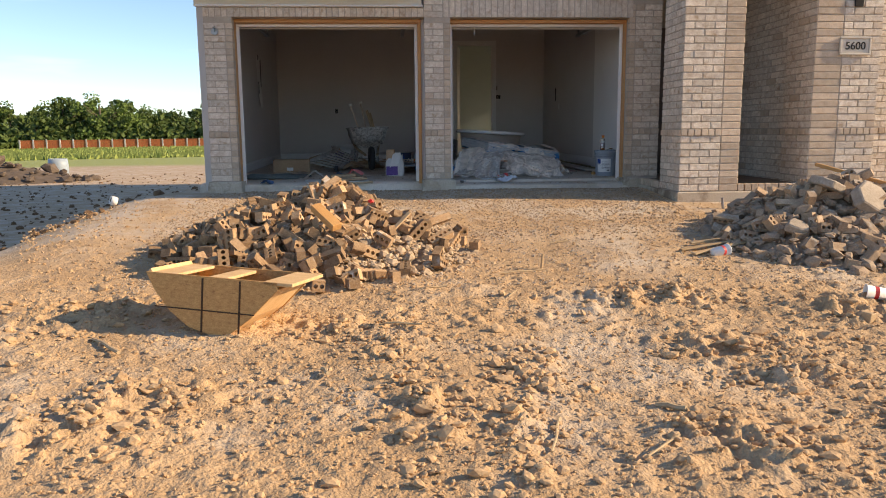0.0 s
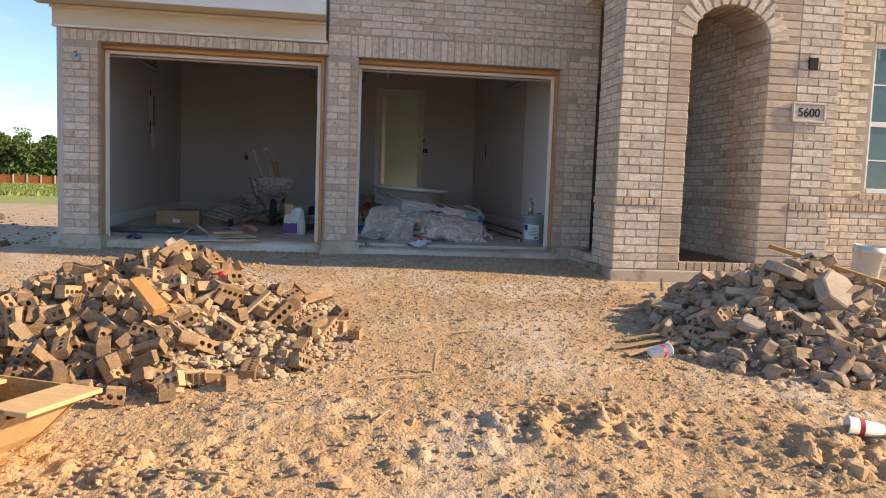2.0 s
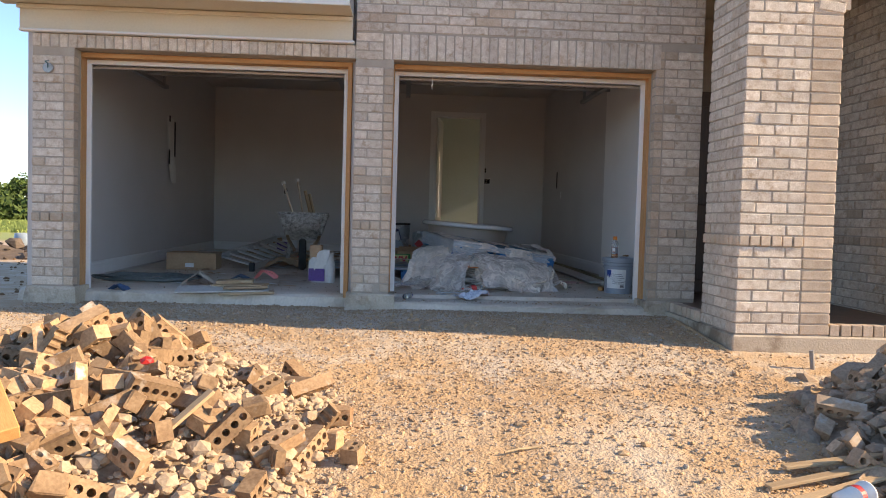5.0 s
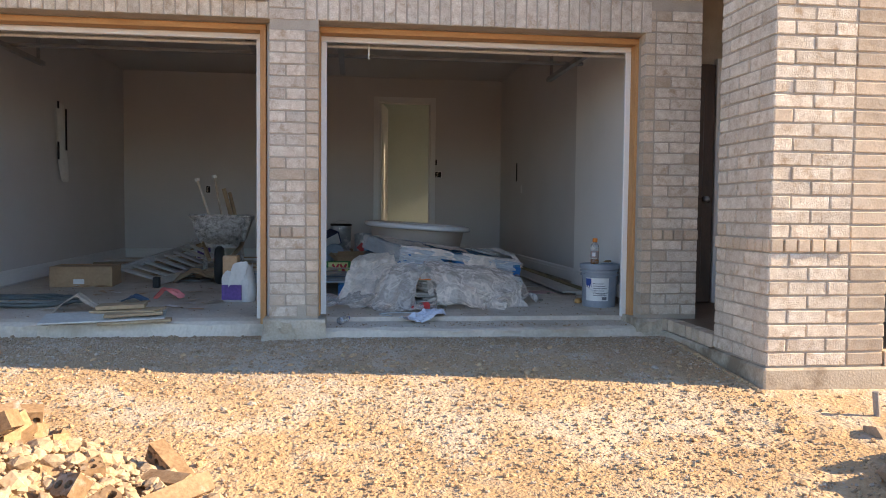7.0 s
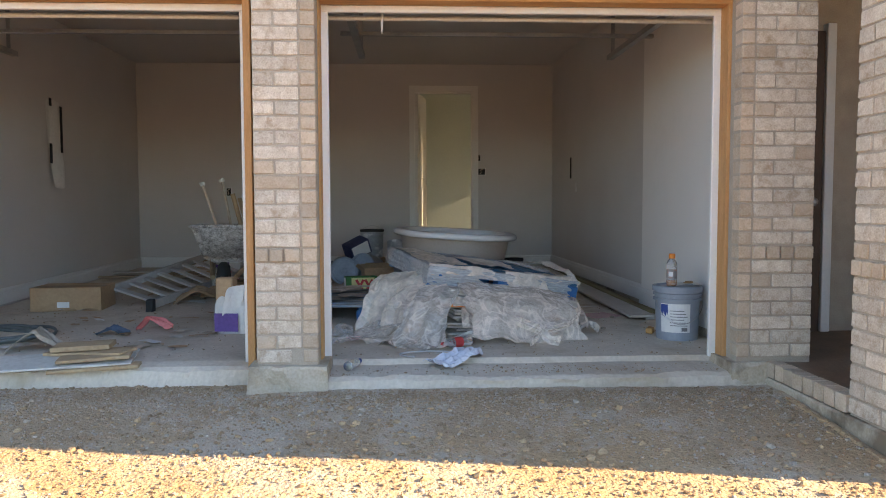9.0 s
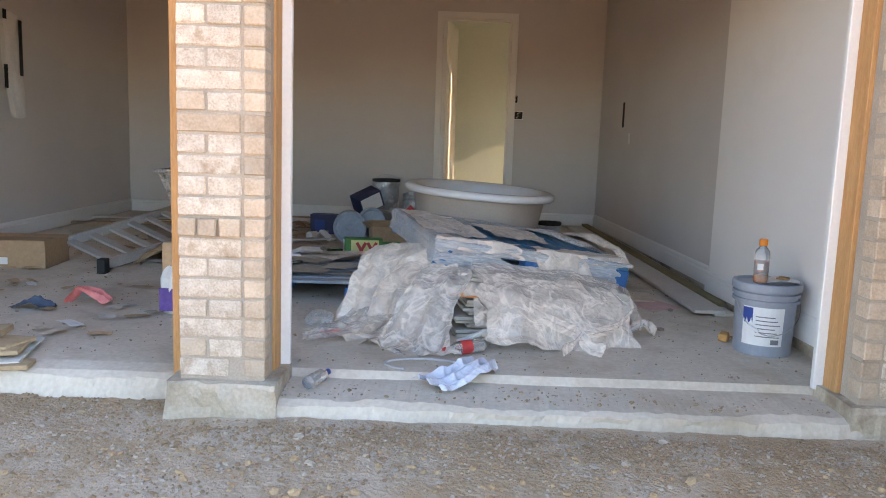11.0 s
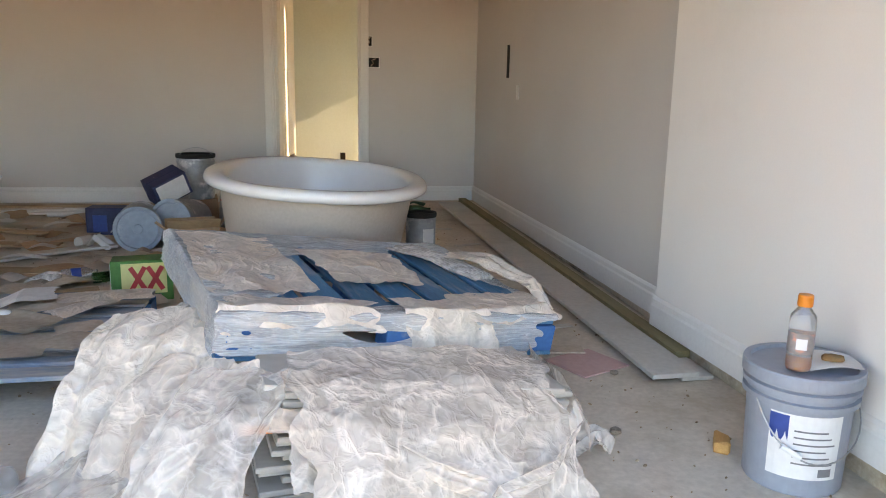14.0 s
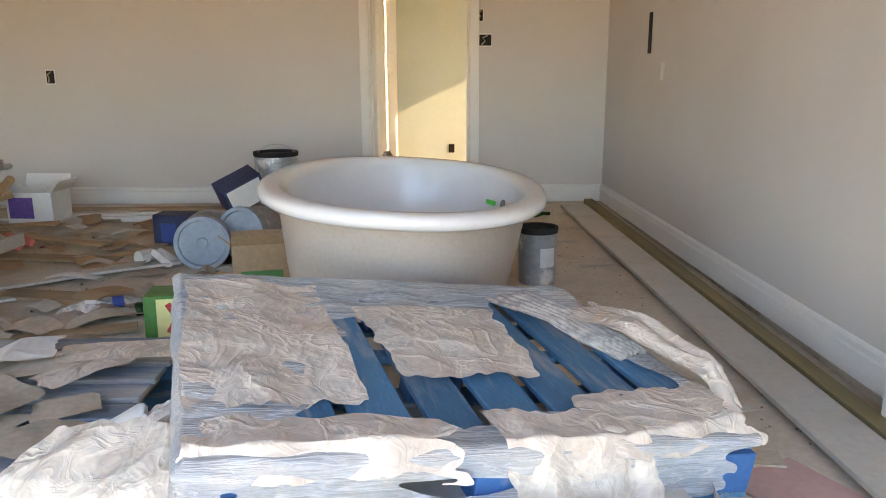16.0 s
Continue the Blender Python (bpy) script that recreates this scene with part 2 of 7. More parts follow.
def relief(x, y):
    """Lumps, ruts and pebbly roughness of the churned earth near the house."""
    z = (value_noise(x, y, 0.9, 1) - 0.5) * 0.045
    lump = value_noise(x, y, 0.11, 2) * 0.5 + value_noise(x, y, 0.052, 3) * 0.5
    churn = np.zeros_like(x)
    for cx, cy, a, b, h in CHURN:
        churn += h * np.exp(-((x - cx) / a) ** 2 - ((y - cy) / b) ** 2)
    rough_w = np.maximum(value_noise(x, y, 0.8, 4) - 0.25, 0) * 1.6
    near = 1 - 0.55 * smooth_step(y, 4.8, 7.0) - 0.3 * smooth_step(y, 7.5, 9.0)
    z += np.maximum(lump - 0.52, 0) * 0.085 * rough_w * near
    z += churn * (0.1 + 2.4 * np.maximum(lump - 0.38, 0))
    z += (value_noise(x, y, 0.034, 6) - 0.5) * (0.02 - 0.014 * smooth_step(y, 5.0, 8.0)) + (value_noise(x, y, 0.25, 8) - 0.5) * 0.02 * near
    return z


gx, gy = spread(-2.6, 5.6, 0.02, 900), spread(1.6, 10.36, 0.022, 900)
GX, GY = np.meshgrid(gx, gy, indexing="ij")
fade = smooth_step(GX, -3.1, -2.5) * (1 - smooth_step(GX, 5.5, 6.1)) * smooth_step(GY, 1.1, 1.7) * (1 - smooth_step(GY, 10.4, 10.7))
GZ = soil(GX, GY) + relief(GX, GY) * fade
GZ = np.where((GX > -1.75) & (GX < 9) & (GY > np.where(GX < 1.1, 10.38, 10.2)), np.minimum(GZ, 0.5), GZ)
GZ = np.where((GX > 4.2) & (GX < 9) & (GY > 8.95), np.minimum(GZ, 0.5), GZ)
nx, ny = len(gx), len(gy)
idx = np.arange(nx * ny).reshape(nx, ny)
quads = np.stack([idx[:-1, :-1], idx[1:, :-1], idx[1:, 1:], idx[:-1, 1:]], -1).reshape(-1, 4)
g_me = bpy.data.meshes.new("ground")
g_me.from_pydata(np.stack([GX, GY, GZ], -1).reshape(-1, 3).tolist(), [], quads.tolist())
g_me.shade_smooth()


def ground_material():
    m = mat("dry tan clay", (0.58, 0.395, 0.225), (0.41, 0.265, 0.14), 0.95, 2.2, 55, 1.0, 0.03, stain=(0.55, 0.45, 0.34), stain_scale=0.8, stain_at=(0.5, 0.68))
    n, l = m.node_tree.nodes, m.node_tree.links
    p = n["Principled BSDF"]
    src = p.inputs["Base Color"].links[0].from_socket
    tc = n.new("ShaderNodeTexCoord")
    sp = n.new("ShaderNodeSeparateXYZ")
    l.new(tc.outputs["Object"], sp.inputs[0])

    def ramp(sock, a, b):
        r = n.new("ShaderNodeMapRange")
        r.interpolation_type = "SMOOTHSTEP"
        r.inputs["From Min"].default_value, r.inputs["From Max"].default_value = a, b
        l.new(sock, r.inputs["Value"])
        return r.outputs["Result"]

    def wobble(sock, amount, scale):
        no = n.new("ShaderNodeTexNoise")
        no.inputs["Scale"].default_value, no.inputs["Detail"].default_value = scale, 6
        l.new(tc.outputs["Object"], no.inputs["Vector"])
        ma = n.new("ShaderNodeMath")
        ma.operation = "MULTIPLY_ADD"
        ma.inputs[1].default_value = amount
        l.new(no.outputs["Fac"], ma.inputs[0])
        l.new(sock, ma.inputs[2])
        return ma.outputs[0]

    def mixed(fac, base, color):
        x = n.new("ShaderNodeMixRGB")
        l.new(fac, x.inputs["Fac"])
        l.new(base, x.inputs["Color1"])
        x.inputs["Color2"].default_value = (*color, 1)
        return x.outputs["Color"]

    # darker brown topsoil of the neighbouring lot, then the meadow
    src = mixed(ramp(wobble(sp.outputs["X"], 1.6, 0.5), -3.2, -5.0), src, (0.20, 0.125, 0.07))
    # soil turns darker brown before the slab
    src = mixed(ramp(wobble(sp.outputs["Y"], 1.6, 0.9), 9.5, 10.6), src, (0.46, 0.33, 0.21))
    # grey gravel dust trodden in before the garage
    grey = n.new("ShaderNodeMath")
    grey.operation = "MULTIPLY"
    patch = n.new("ShaderNodeTexNoise")
    patch.inputs["Scale"].default_value, patch.inputs["Detail"].default_value, patch.inputs["Roughness"].default_value = 1.9, 8, 0.7
    l.new(tc.outputs["Object"], patch.inputs["Vector"])
    l.new(ramp(patch.outputs["Fac"], 0.46, 0.62), grey.inputs[0])
    l.new(ramp(sp.outputs["Y"], 6.0, 8.5), grey.inputs[1])
    src = mixed(grey.outputs[0], src, (0.56, 0.455, 0.345))
    yy = ramp(wobble(sp.outputs["Y"], 12.0, 0.05), 60, 66)
    src = mixed(yy, src, (0.30, 0.33, 0.10))
    l.new(src, p.inputs["Base Color"])
    return m


M["ground"] = ground_material()
g_me.materials.append(M["ground"])
ground = tagged(new("ground", g_me), "churned dry tan clay of a building plot", "ground", kind="structure")


# ---- house shell ----
FY, FRAME_Y = 10.15, 10.33     # brick face of the garage, plane of its door frames
COURSE, BRICK_L, BRICK_H, JOINT = 0.0815, 0.228, 0.0705, 0.011
FLOOR0, FLOOR1, BACK_Y = 0.80, 0.89, 16.35
LEFT_X, RIGHT_X, JOG_X, JOG_Y = -1.66, 4.0, 4.06, 12.3
CEIL = 3.66


def floor_z(y):
    return FLOOR0 + (FLOOR1 - FLOOR0) * (min(max(y, FRAME_Y), BACK_Y) - FRAME_Y) / (BACK_Y - FRAME_Y)


def structure(name, bm, material, label, category):
    return solo(name, bm, material, label, category, kind="structure")


# garage slab: level apron at the doors, then the sloping floor
bm = bmesh.new()
REAR = [(10.46, 0.802), (BACK_Y + 0.2, FLOOR1 + 0.003), (BACK_Y + 0.2, 0.35)]
for x0, x1, front in ((-1.9, 1.12, [(10.315, 0.35), (10.31, 0.66), (10.325, 0.73), (10.335, 0.772), (10.37, 0.790)]), (1.12, 4.2, [(10.115, 0.35), (10.11, 0.66), (10.12, 0.71), (10.13, 0.745), (10.165, 0.762), (10.43, 0.772)])):
    rows = []
    n_sub = 150
    prof = front + REAR
    for i in range(n_sub + 1):
        x = x0 + (x1 - x0) * i / n_sub
        row = []
        for k, (y, z) in enumerate(prof):
            near = 1.0 if k < len(front) - 1 else 0.25
            w = near * (0.024 * noise.noise((x * 2.1, k * 0.4, 0)) + 0.014 * noise.noise((x * 7, k * 0.7, 3)) + 0.010 * noise.noise((x * 21, k, 5)))
            row.append(bm.verts.new((x, y + (w if k < len(front) else 0), z + (0.6 * w if 1 < k < len(front) else 0))))
        rows.append(row)
    for a, b in zip(rows, rows[1:]):
        for k in range(len(prof) - 1):
            bm.faces.new((a[k], b[k], b[k + 1], a[k + 1]))
bmesh.ops.recalc_face_normals(bm, faces=bm.faces)
structure("floor", bm, M["slab"], "dusty stained concrete garage floor slab", "floor")

# garage walls
wl_bm = box(LEFT_X - 0.16, LEFT_X, FRAME_Y + 0.1, BACK_Y + 0.12, 0.4, CEIL)
structure("wall_west", wl_bm, M["drywall"], "grey-white painted drywall garage side wall", "wall")
FAR_E = [(RIGHT_X, BACK_Y + 0.12), (RIGHT_X + 0.075, JOG_Y), (4.17, JOG_Y), (4.17, BACK_Y + 0.12)]
NEAR_E = [(RIGHT_X, JOG_Y - 0.002), (JOG_X, FRAME_Y + 0.1), (4.17, FRAME_Y + 0.1), (4.17, JOG_Y - 0.002)]
structure("wall_east", prism(FAR_E, 0.88, CEIL), M["drywall"], "grey-white painted drywall side wall", "wall")
# the near return has a lighter colour than the far part of the wall
structure("wall_east_front", prism(NEAR_E, 0.88, CEIL), M["drywall_pale"], "paler drywall return of the side wall", "wall")
inset = [(x + (0.014 if x < 4.16 else 0), y) for x, y in FAR_E]
inset2 = [(x + (0.014 if x < 4.16 else 0), y - (0.012 if y > 12 else 0)) for x, y in NEAR_E]
structure("stem_wall", prism(inset2, 0.4, 0.879, prism(inset, 0.4, 0.879)), M["concrete"], "rough concrete stem under the drywall", "wall")
DX0, DX1, DTOP = 2.09, 2.895, 3.295     # inner doorway
bm = box(LEFT_X - 0.16, DX0, BACK_Y, BACK_Y + 0.12, 0.4, CEIL)
box(DX1, RIGHT_X + 0.12, BACK_Y, BACK_Y + 0.12, 0.4, CEIL, bm)
box(DX0, DX1, BACK_Y, BACK_Y + 0.12, DTOP, CEIL, bm)
structure("wall_north", bm, M["drywall"], "grey-white painted drywall back wall with a doorway", "wall")
structure("ceiling", box(LEFT_X - 0.2, RIGHT_X + 0.2, FRAME_Y + 0.1, BACK_Y + 0.2, CEIL, CEIL + 0.1), M["drywall"], "white drywall garage ceiling", "ceiling")
OL0, OL1, OR0, OR1 = -1.379, 1.094, 1.442, 3.907
bm = bmesh.new()
for x0, x1 in ((LEFT_X - 0.16, OL0 - 0.004), (OL1 + 0.004, OR0 - 0.004), (OR1 + 0.004, 4.2)):
    box(x0, x1, FRAME_Y - 0.01, FRAME_Y + 0.1, 0.5, CEIL + 0.1, bm)
box(OL0 - 0.004, OL1 + 0.004, FRAME_Y - 0.01, FRAME_Y + 0.1, 2.95, CEIL + 0.1, bm)
box(OR0 - 0.004, OR1 + 0.004, FRAME_Y - 0.01, FRAME_Y + 0.1, 2.95, CEIL + 0.1, bm)
structure("wall_south", bm, M["drywall"], "framed garage front wall behind the brick", "wall")

# baseboards: a tall moulded profile swept along the walls
BASE = [(0, 0), (0.016, 0), (0.016, 0.095), (0.011, 0.105), (0.011, 0.125), (0.005, 0.135), (0, 0.14)]


def baseboard(p0, p1, inward, z0, z1):
    bm = bmesh.new()
    a = [bm.verts.new((p0[0] + inward[0] * d, p0[1] + inward[1] * d, z0 + h)) for d, h in BASE]
    b = [bm.verts.new((p1[0] + inward[0] * d, p1[1] + inward[1] * d, z1 + h)) for d, h in BASE]
    for k in range(len(BASE) - 1):
        bm.faces.new((a[k], b[k], b[k + 1], a[k + 1]))
    bm.faces.new(a)
    bm.faces.new(b[::-1])
    bmesh.ops.recalc_face_normals(bm, faces=bm.faces)
    return structure("baseboard", bm, M["white"], "white painted moulded baseboard", "baseboard")


baseboard((LEFT_X, FRAME_Y + 0.2), (LEFT_X, BACK_Y), (1, 0), 0.83, FLOOR1 + 0.01)
baseboard((LEFT_X, BACK_Y), (DX0 - 0.075, BACK_Y), (0, -1), FLOOR1 + 0.005, FLOOR1 + 0.005)
baseboard((DX1 + 0.075, BACK_Y), (RIGHT_X, BACK_Y), (0, -1), FLOOR1 + 0.005, FLOOR1 + 0.005)
baseboard((RIGHT_X, BACK_Y), (RIGHT_X + 0.075, JOG_Y), (-1, 0), 0.90, 0.885)
baseboard((RIGHT_X, JOG_Y + 0.012), (JOG_X, FRAME_Y + 0.11), (-1, 0), 0.882, 0.882)

# door frames of the garage openings: pine bucks and white stops
for i, (x0, x1) in enumerate(((OL0, OL1), (OR0, OR1))):
    fr = thing(f"door_{i + 1}", "empty garage door opening framed in raw pine with white stops", "door frame", kind="structure")
    tw, sw, top = 0.042, 0.04, 2.945
    y0, y1, ys = FRAME_Y - 0.03, FRAME_Y + 0.082, FRAME_Y + 0.114
    part("jamb_board", box(x0, x0 + tw, y0, y1, 0.775, top - tw, bevel=0.003), M["timber"], fr)
    part("jamb_board", box(x1 - tw, x1, y0, y1, 0.775, top - tw, bevel=0.003), M["timber"], fr)
    part("head_board", box(x0, x1, y0, y1, top - tw, top, bevel=0.003), M["timber_x"], fr)
    part("stop", box(x0, x0 + tw + sw, y1 + 0.001, ys, 0.80, top - tw - sw, bevel=0.004), M["white"], fr, "white stop moulding")
    part("stop", box(x1 - tw - sw, x1, y1 + 0.001, ys, 0.80, top - tw - sw, bevel=0.004), M["white"], fr, "white stop moulding")
    part("head_stop", box(x0, x1, y1 + 0.001, ys, top - tw - sw, top - tw, bevel=0.004), M["white"], fr, "white stop moulding")

# hall behind the inner doorway, lit through a glazed door in its east side
HX0, HX1, HY1 = 0.9, 4.35, 18.1
structure("hall_floor", box(HX0, HX1, BACK_Y + 0.12, HY1, 0.7, FLOOR1 + 0.06), mat("pale tile", (0.62, 0.55, 0.42), None, 0.5, 3, 60, 0.1), "pale tile hall floor", "floor")
structure("hall_wall_north", box(HX0, HX1 + 0.1, HY1, HY1 + 0.12, 0.5, CEIL), M["hall"], "pale yellow textured hall wall", "wall")
structure("hall_wall_west", box(HX0 - 0.12, HX0, BACK_Y + 0.12, HY1 + 0.12, 0.5, CEIL), M["hall"], "pale yellow textured hall side wall", "wall")
bm = box(HX1, HX1 + 0.1, BACK_Y + 0.12, 16.75, 0.5, CEIL)
box(HX1, HX1 + 0.1, 16.75, 18.0, 2.57, CEIL, bm)
box(HX1, HX1 + 0.1, 18.0, HY1, 0.5, CEIL, bm)
structure("hall_wall_east", bm, M["hall"], "pale yellow hall wall with a glazed opening", "wall")
M["dusty_glass"] = mat("glass under dusty film", (0.75, 0.75, 0.72), (0.68, 0.68, 0.65), 0.5, 3, 40, 0, alpha=0.64)
gd = thing("window_2", "glazed hall door under dusty protective film", "window", kind="structure")
part("pane", box(HX1 + 0.04, HX1 + 0.046, 16.80, 17.95, FLOOR1 + 0.1, 2.54), M["dusty_glass"], gd)
part("stile", box(HX1 + 0.02, HX1 + 0.07, 16.755, 16.80, FLOOR1 + 0.06, 2.565), M["white"], gd)
part("stile", box(HX1 + 0.02, HX1 + 0.07, 17.95, 17.995, FLOOR1 + 0.06, 2.565), M["white"], gd)
structure("hall_ceiling", box(HX0 - 0.12, HX1 + 0.1, BACK_Y + 0.12, HY1 + 0.12, CEIL + 0.001, CEIL + 0.1), M["drywall"], "white hall ceiling", "ceiling")
dr = thing("door_3", "white panelled inner door standing open in a white casing", "door", kind="structure")
cw = 0.075
part("casing", box(DX0 - cw, DX0, BACK_Y - 0.018, BACK_Y - 0.001, FLOOR1, DTOP + cw, bevel=0.004), M["white"], dr)
part("casing", box(DX1, DX1 + cw, BACK_Y - 0.018, BACK_Y - 0.001, FLOOR1, DTOP + cw, bevel=0.004), M["white"], dr)
part("casing", box(DX0, DX1, BACK_Y - 0.018, BACK_Y - 0.001, DTOP, DTOP + cw, bevel=0.004), M["white"], dr)
part("jamb", box(DX0 + 0.001, DX0 + 0.018, BACK_Y - 0.002, BACK_Y + 0.118, FLOOR1, DTOP), M["white"], dr)
part("jamb", box(DX1 - 0.018, DX1 - 0.001, BACK_Y - 0.002, BACK_Y + 0.118, FLOOR1, DTOP), M["white"], dr)
part("jamb", box(DX0, DX1, BACK_Y - 0.002, BACK_Y + 0.118, DTOP - 0.018, DTOP - 0.001), M["white"], dr)
leaf = box(0, 0.78, -0.02, 0.02, 0, 2.34, bevel=0.003)
for px0, px1, pz0, pz1 in ((0.12, 0.66, 0.2, 1.0), (0.12, 0.66, 1.15, 2.2)):
    for s in (-1, 1):
        box(px0, px1, 0.018 * s - 0.006, 0.018 * s + 0.006, pz0, pz1, leaf, 0.005)
lf = part("leaf", leaf, M["white"], dr)
lf.matrix_world = pose(DX0 + 0.03, BACK_Y + 0.10, FLOOR1 + 0.07, 0, 0, 80)

# ---- brickwork ----
def brick_mesh(lx, ly, lz, seed):
    """One brick, its faces a little bowed and its edges worn."""
    rnd = random.Random(seed)
    bm = box(-lx / 2, lx / 2, -ly / 2, ly / 2, -lz / 2, lz / 2, bevel=0.0045)
    for v in bm.verts:
        v.co += Vector((rnd.uniform(-1, 1), rnd.uniform(-1, 1), rnd.uniform(-1, 1))) * 0.0018
    return bm


BRICKS = {}


def brick_data(l, h, kind):
    key = (round(l, 3), round(h, 3), kind, random.randrange(3))
    if key not in BRICKS:
        BRICKS[key] = mesh_from(brick_mesh(l, 0.095, h, len(BRICKS)), "brick", M[kind])
    return BRICKS[key]


def lay(parent, origin, along, l, h, z, kind="brick", proud=0.0):
    """One brick of length l whose start is origin + along-distance; along is a unit vector, the outside lies to its right."""
    ob = new("brick", brick_data(l, h, kind))
    u = Vector(along)
    out = Vector((u.y, -u.x, 0))
    c = Vector(origin) + u * (l / 2) + out * (-0.0475 + proud + random.uniform(-0.003, 0.003))
    ob.matrix_world = Matrix.Translation((c.x, c.y, z)) @ Matrix(((u.x, -out.x, 0, 0), (u.y, -out.y, 0, 0), (0, 0, 1, 0), (0, 0, 0, 1))) @ pose(0, 0, 0, 0, random.uniform(-0.5, 0.5), 0)
    ob.parent = parent


def brick_wall(parent, p0, p1, z0, z1, strip0=0.0, strip1=0.0, bands=(), skip=None, tan=0.03):
    """Courses of running bond on the line p0 to p1, with stacked header strips at the ends and header bands."""
    a, b = Vector((*p0, 0)), Vector((*p1, 0))
    L = (b - a).length
    u = (b - a).normalized()
    rows = int((z1 - z0) / COURSE + 0.01)
    for r in range(rows):
        z = z0 + (r + 0.5) * COURSE
        band = any(abs(z - q) < COURSE / 2 for q in bands)
        for s0, s1, headers in ((0, strip0, True), (strip0, L - strip1, False), (L - strip1, L, True)):
            if s1 - s0 < 0.03:
                continue
            if headers:
                lay(parent, a + u * (s0 + JOINT / 2), u, s1 - s0 - JOINT, BRICK_H, z, "brick_tan")
                continue
            x = s0
            first = band or r % 2
            while x < s1 - 0.02:
                step = 0.082 if band else (BRICK_L + JOINT)
                if first and not band:
                    step = (BRICK_L + JOINT) / 2
                first = False
                e = min(x + step, s1)
                if s1 - e < 0.05:
                    e = s1
                if not (skip and skip((x + e) / 2, z)):
                    kind = "brick_tan" if (band or random.random() < tan or (e - x < 0.13 and random.random() < 0.15)) else "brick"
                    lay(parent, a + u * (x + JOINT / 2), u, e - x - JOINT, BRICK_H, z, kind, 0.012 if band else 0.0)
                x = e


def soldiers(parent, x0, x1, y, z0, z1, pitch=0.0795, kind="brick"):
    n = round((x1 - x0) / pitch)
    p = (x1 - x0) / n
    for i in range(n):
        lay(parent, (x0 + i * p + JOINT / 2, y, 0), (1, 0, 0), p - JOINT, z1 - z0 - JOINT, (z0 + z1) / 2, kind)


Z0 = 0.845
BAND = 1.435
TOPZ = 6.3
BL1, BR0, BR1 = -1.335, 1.482, 3.875     # brick edges beside the openings
bw = structure("brick_wall_garage", bmesh.new(), M["mortar"], "cream brick garage front with soldier courses", "wall")
bm = bmesh.new()
for x0, x1, z0, z1 in ((-1.70, BL1 - 0.008, 0.80, 3.07), (1.135, BR0 - 0.008, 0.80, TOPZ), (BR1 + 0.008, 4.32, 0.80, TOPZ), (BL1 - 0.008, 1.135, 2.953, 3.07), (BR0 - 0.008, BR1 + 0.008, 2.953, TOPZ)):
    box(x0, x1, FY + 0.008, FRAME_Y - 0.035, z0, z1, bm)
box(-1.70, 1.10, FY + 0.04, FRAME_Y - 0.011, 3.07, TOPZ, bm)
bm.to_mesh(bw.data)
bm.free()
brick_wall(bw, (-1.708, FY), (BL1, FY), Z0, 2.945, 0, 0.095, (BAND,))
brick_wall(bw, (1.127, FY), (BR0, FY), Z0, 2.945, 0, 0.095, (BAND,), skip=lambda q, z: z < Z0 + COURSE)
lay(bw, (1.127 + JOINT / 2, FY, 0), (1, 0, 0), 0.195, BRICK_H, Z0 + COURSE / 2)     # a weep hole is left beside this one
brick_wall(bw, (BR1, FY), (4.325, FY), Z0, 3.2, 0.085, 0, (BAND,))
soldiers(bw, -1.708, 1.127, FY, 2.95, 3.075)
soldiers(bw, OR0 - 0.06, OR1 + 0.02, FY, 2.95, 3.19)
brick_wall(bw, (1.127, FY), (OR0 - 0.062, FY), 2.945, 3.2, 0, 0)
brick_wall(bw, (1.127, FY), (4.325, FY), 3.2, 4.1, 0, 0)

# concrete footing below the brick
def rough_block(x0, x1, y0, y1, z0, z1, bm=None, amp=0.016, seed=0):
    """A poured block: a grid over its front, top and ends, lumpy and with a broken arris."""
    one = bmesh.new()
    nx_, loop = max(6, int((x1 - x0) / 0.022)), [(y1, z1 - 0.004), ((y0 + y1) / 2, z1), (y0 + 0.012, z1 - 0.002), (y0, z1 - 0.018)] + [(y0, z1 - 0.018 - (z1 - z0 - 0.02) * k / 12) for k in range(1, 13)]
    rows = []
    for i in range(nx_ + 1):
        x = x0 + (x1 - x0) * i / nx_
        row = []
        for k, (y, z) in enumerate(loop):
            w = amp * (1.1 * noise.noise((x * 4, z * 5, seed)) + 0.7 * noise.noise((x * 13, z * 13, seed + 3)) + 0.4 * noise.noise((x * 34, z * 34, seed + 7)))
            row.append(one.verts.new((x + (0.6 * w if i in (0, nx_) else 0), y + (w if k > 1 else 0), z + (0.7 * w if k == 3 else 0.2 * w if k == 2 else 0))))
        rows.append(row)
    for a, b in zip(rows, rows[1:]):
        for k in range(len(loop) - 1):
            one.faces.new((a[k], b[k], b[k + 1], a[k + 1]))
    for r in (rows[0], rows[-1]):
        one.faces.new(r + [one.verts.new((r[0].co.x, y1, z0))])
    bmesh.ops.recalc_face_normals(one, faces=one.faces)
    return one if bm is None else join(bm, one)


bm = rough_block(-1.74, BL1 + 0.03, FY - 0.035, FRAME_Y + 0.1, 0.3, 0.838, seed=1)
rough_block(1.085, BR0 + 0.05, FY - 0.05, FRAME_Y + 0.1, 0.3, 0.836, bm, 0.022, 2)
rough_block(BR1 - 0.03, 4.13, FY - 0.03, FRAME_Y + 0.1, 0.3, 0.825, bm, 0.018, 3)
structure("footing", bm, M["concrete"], "rough poured concrete footing under the garage piers", "footing")

# entry porch: free-standing corner column, arch and address pier
CY, CX0, CX1, PX0, PX1, CB = 8.71, 4.065, 4.79, 5.64, 6.45, 9.345
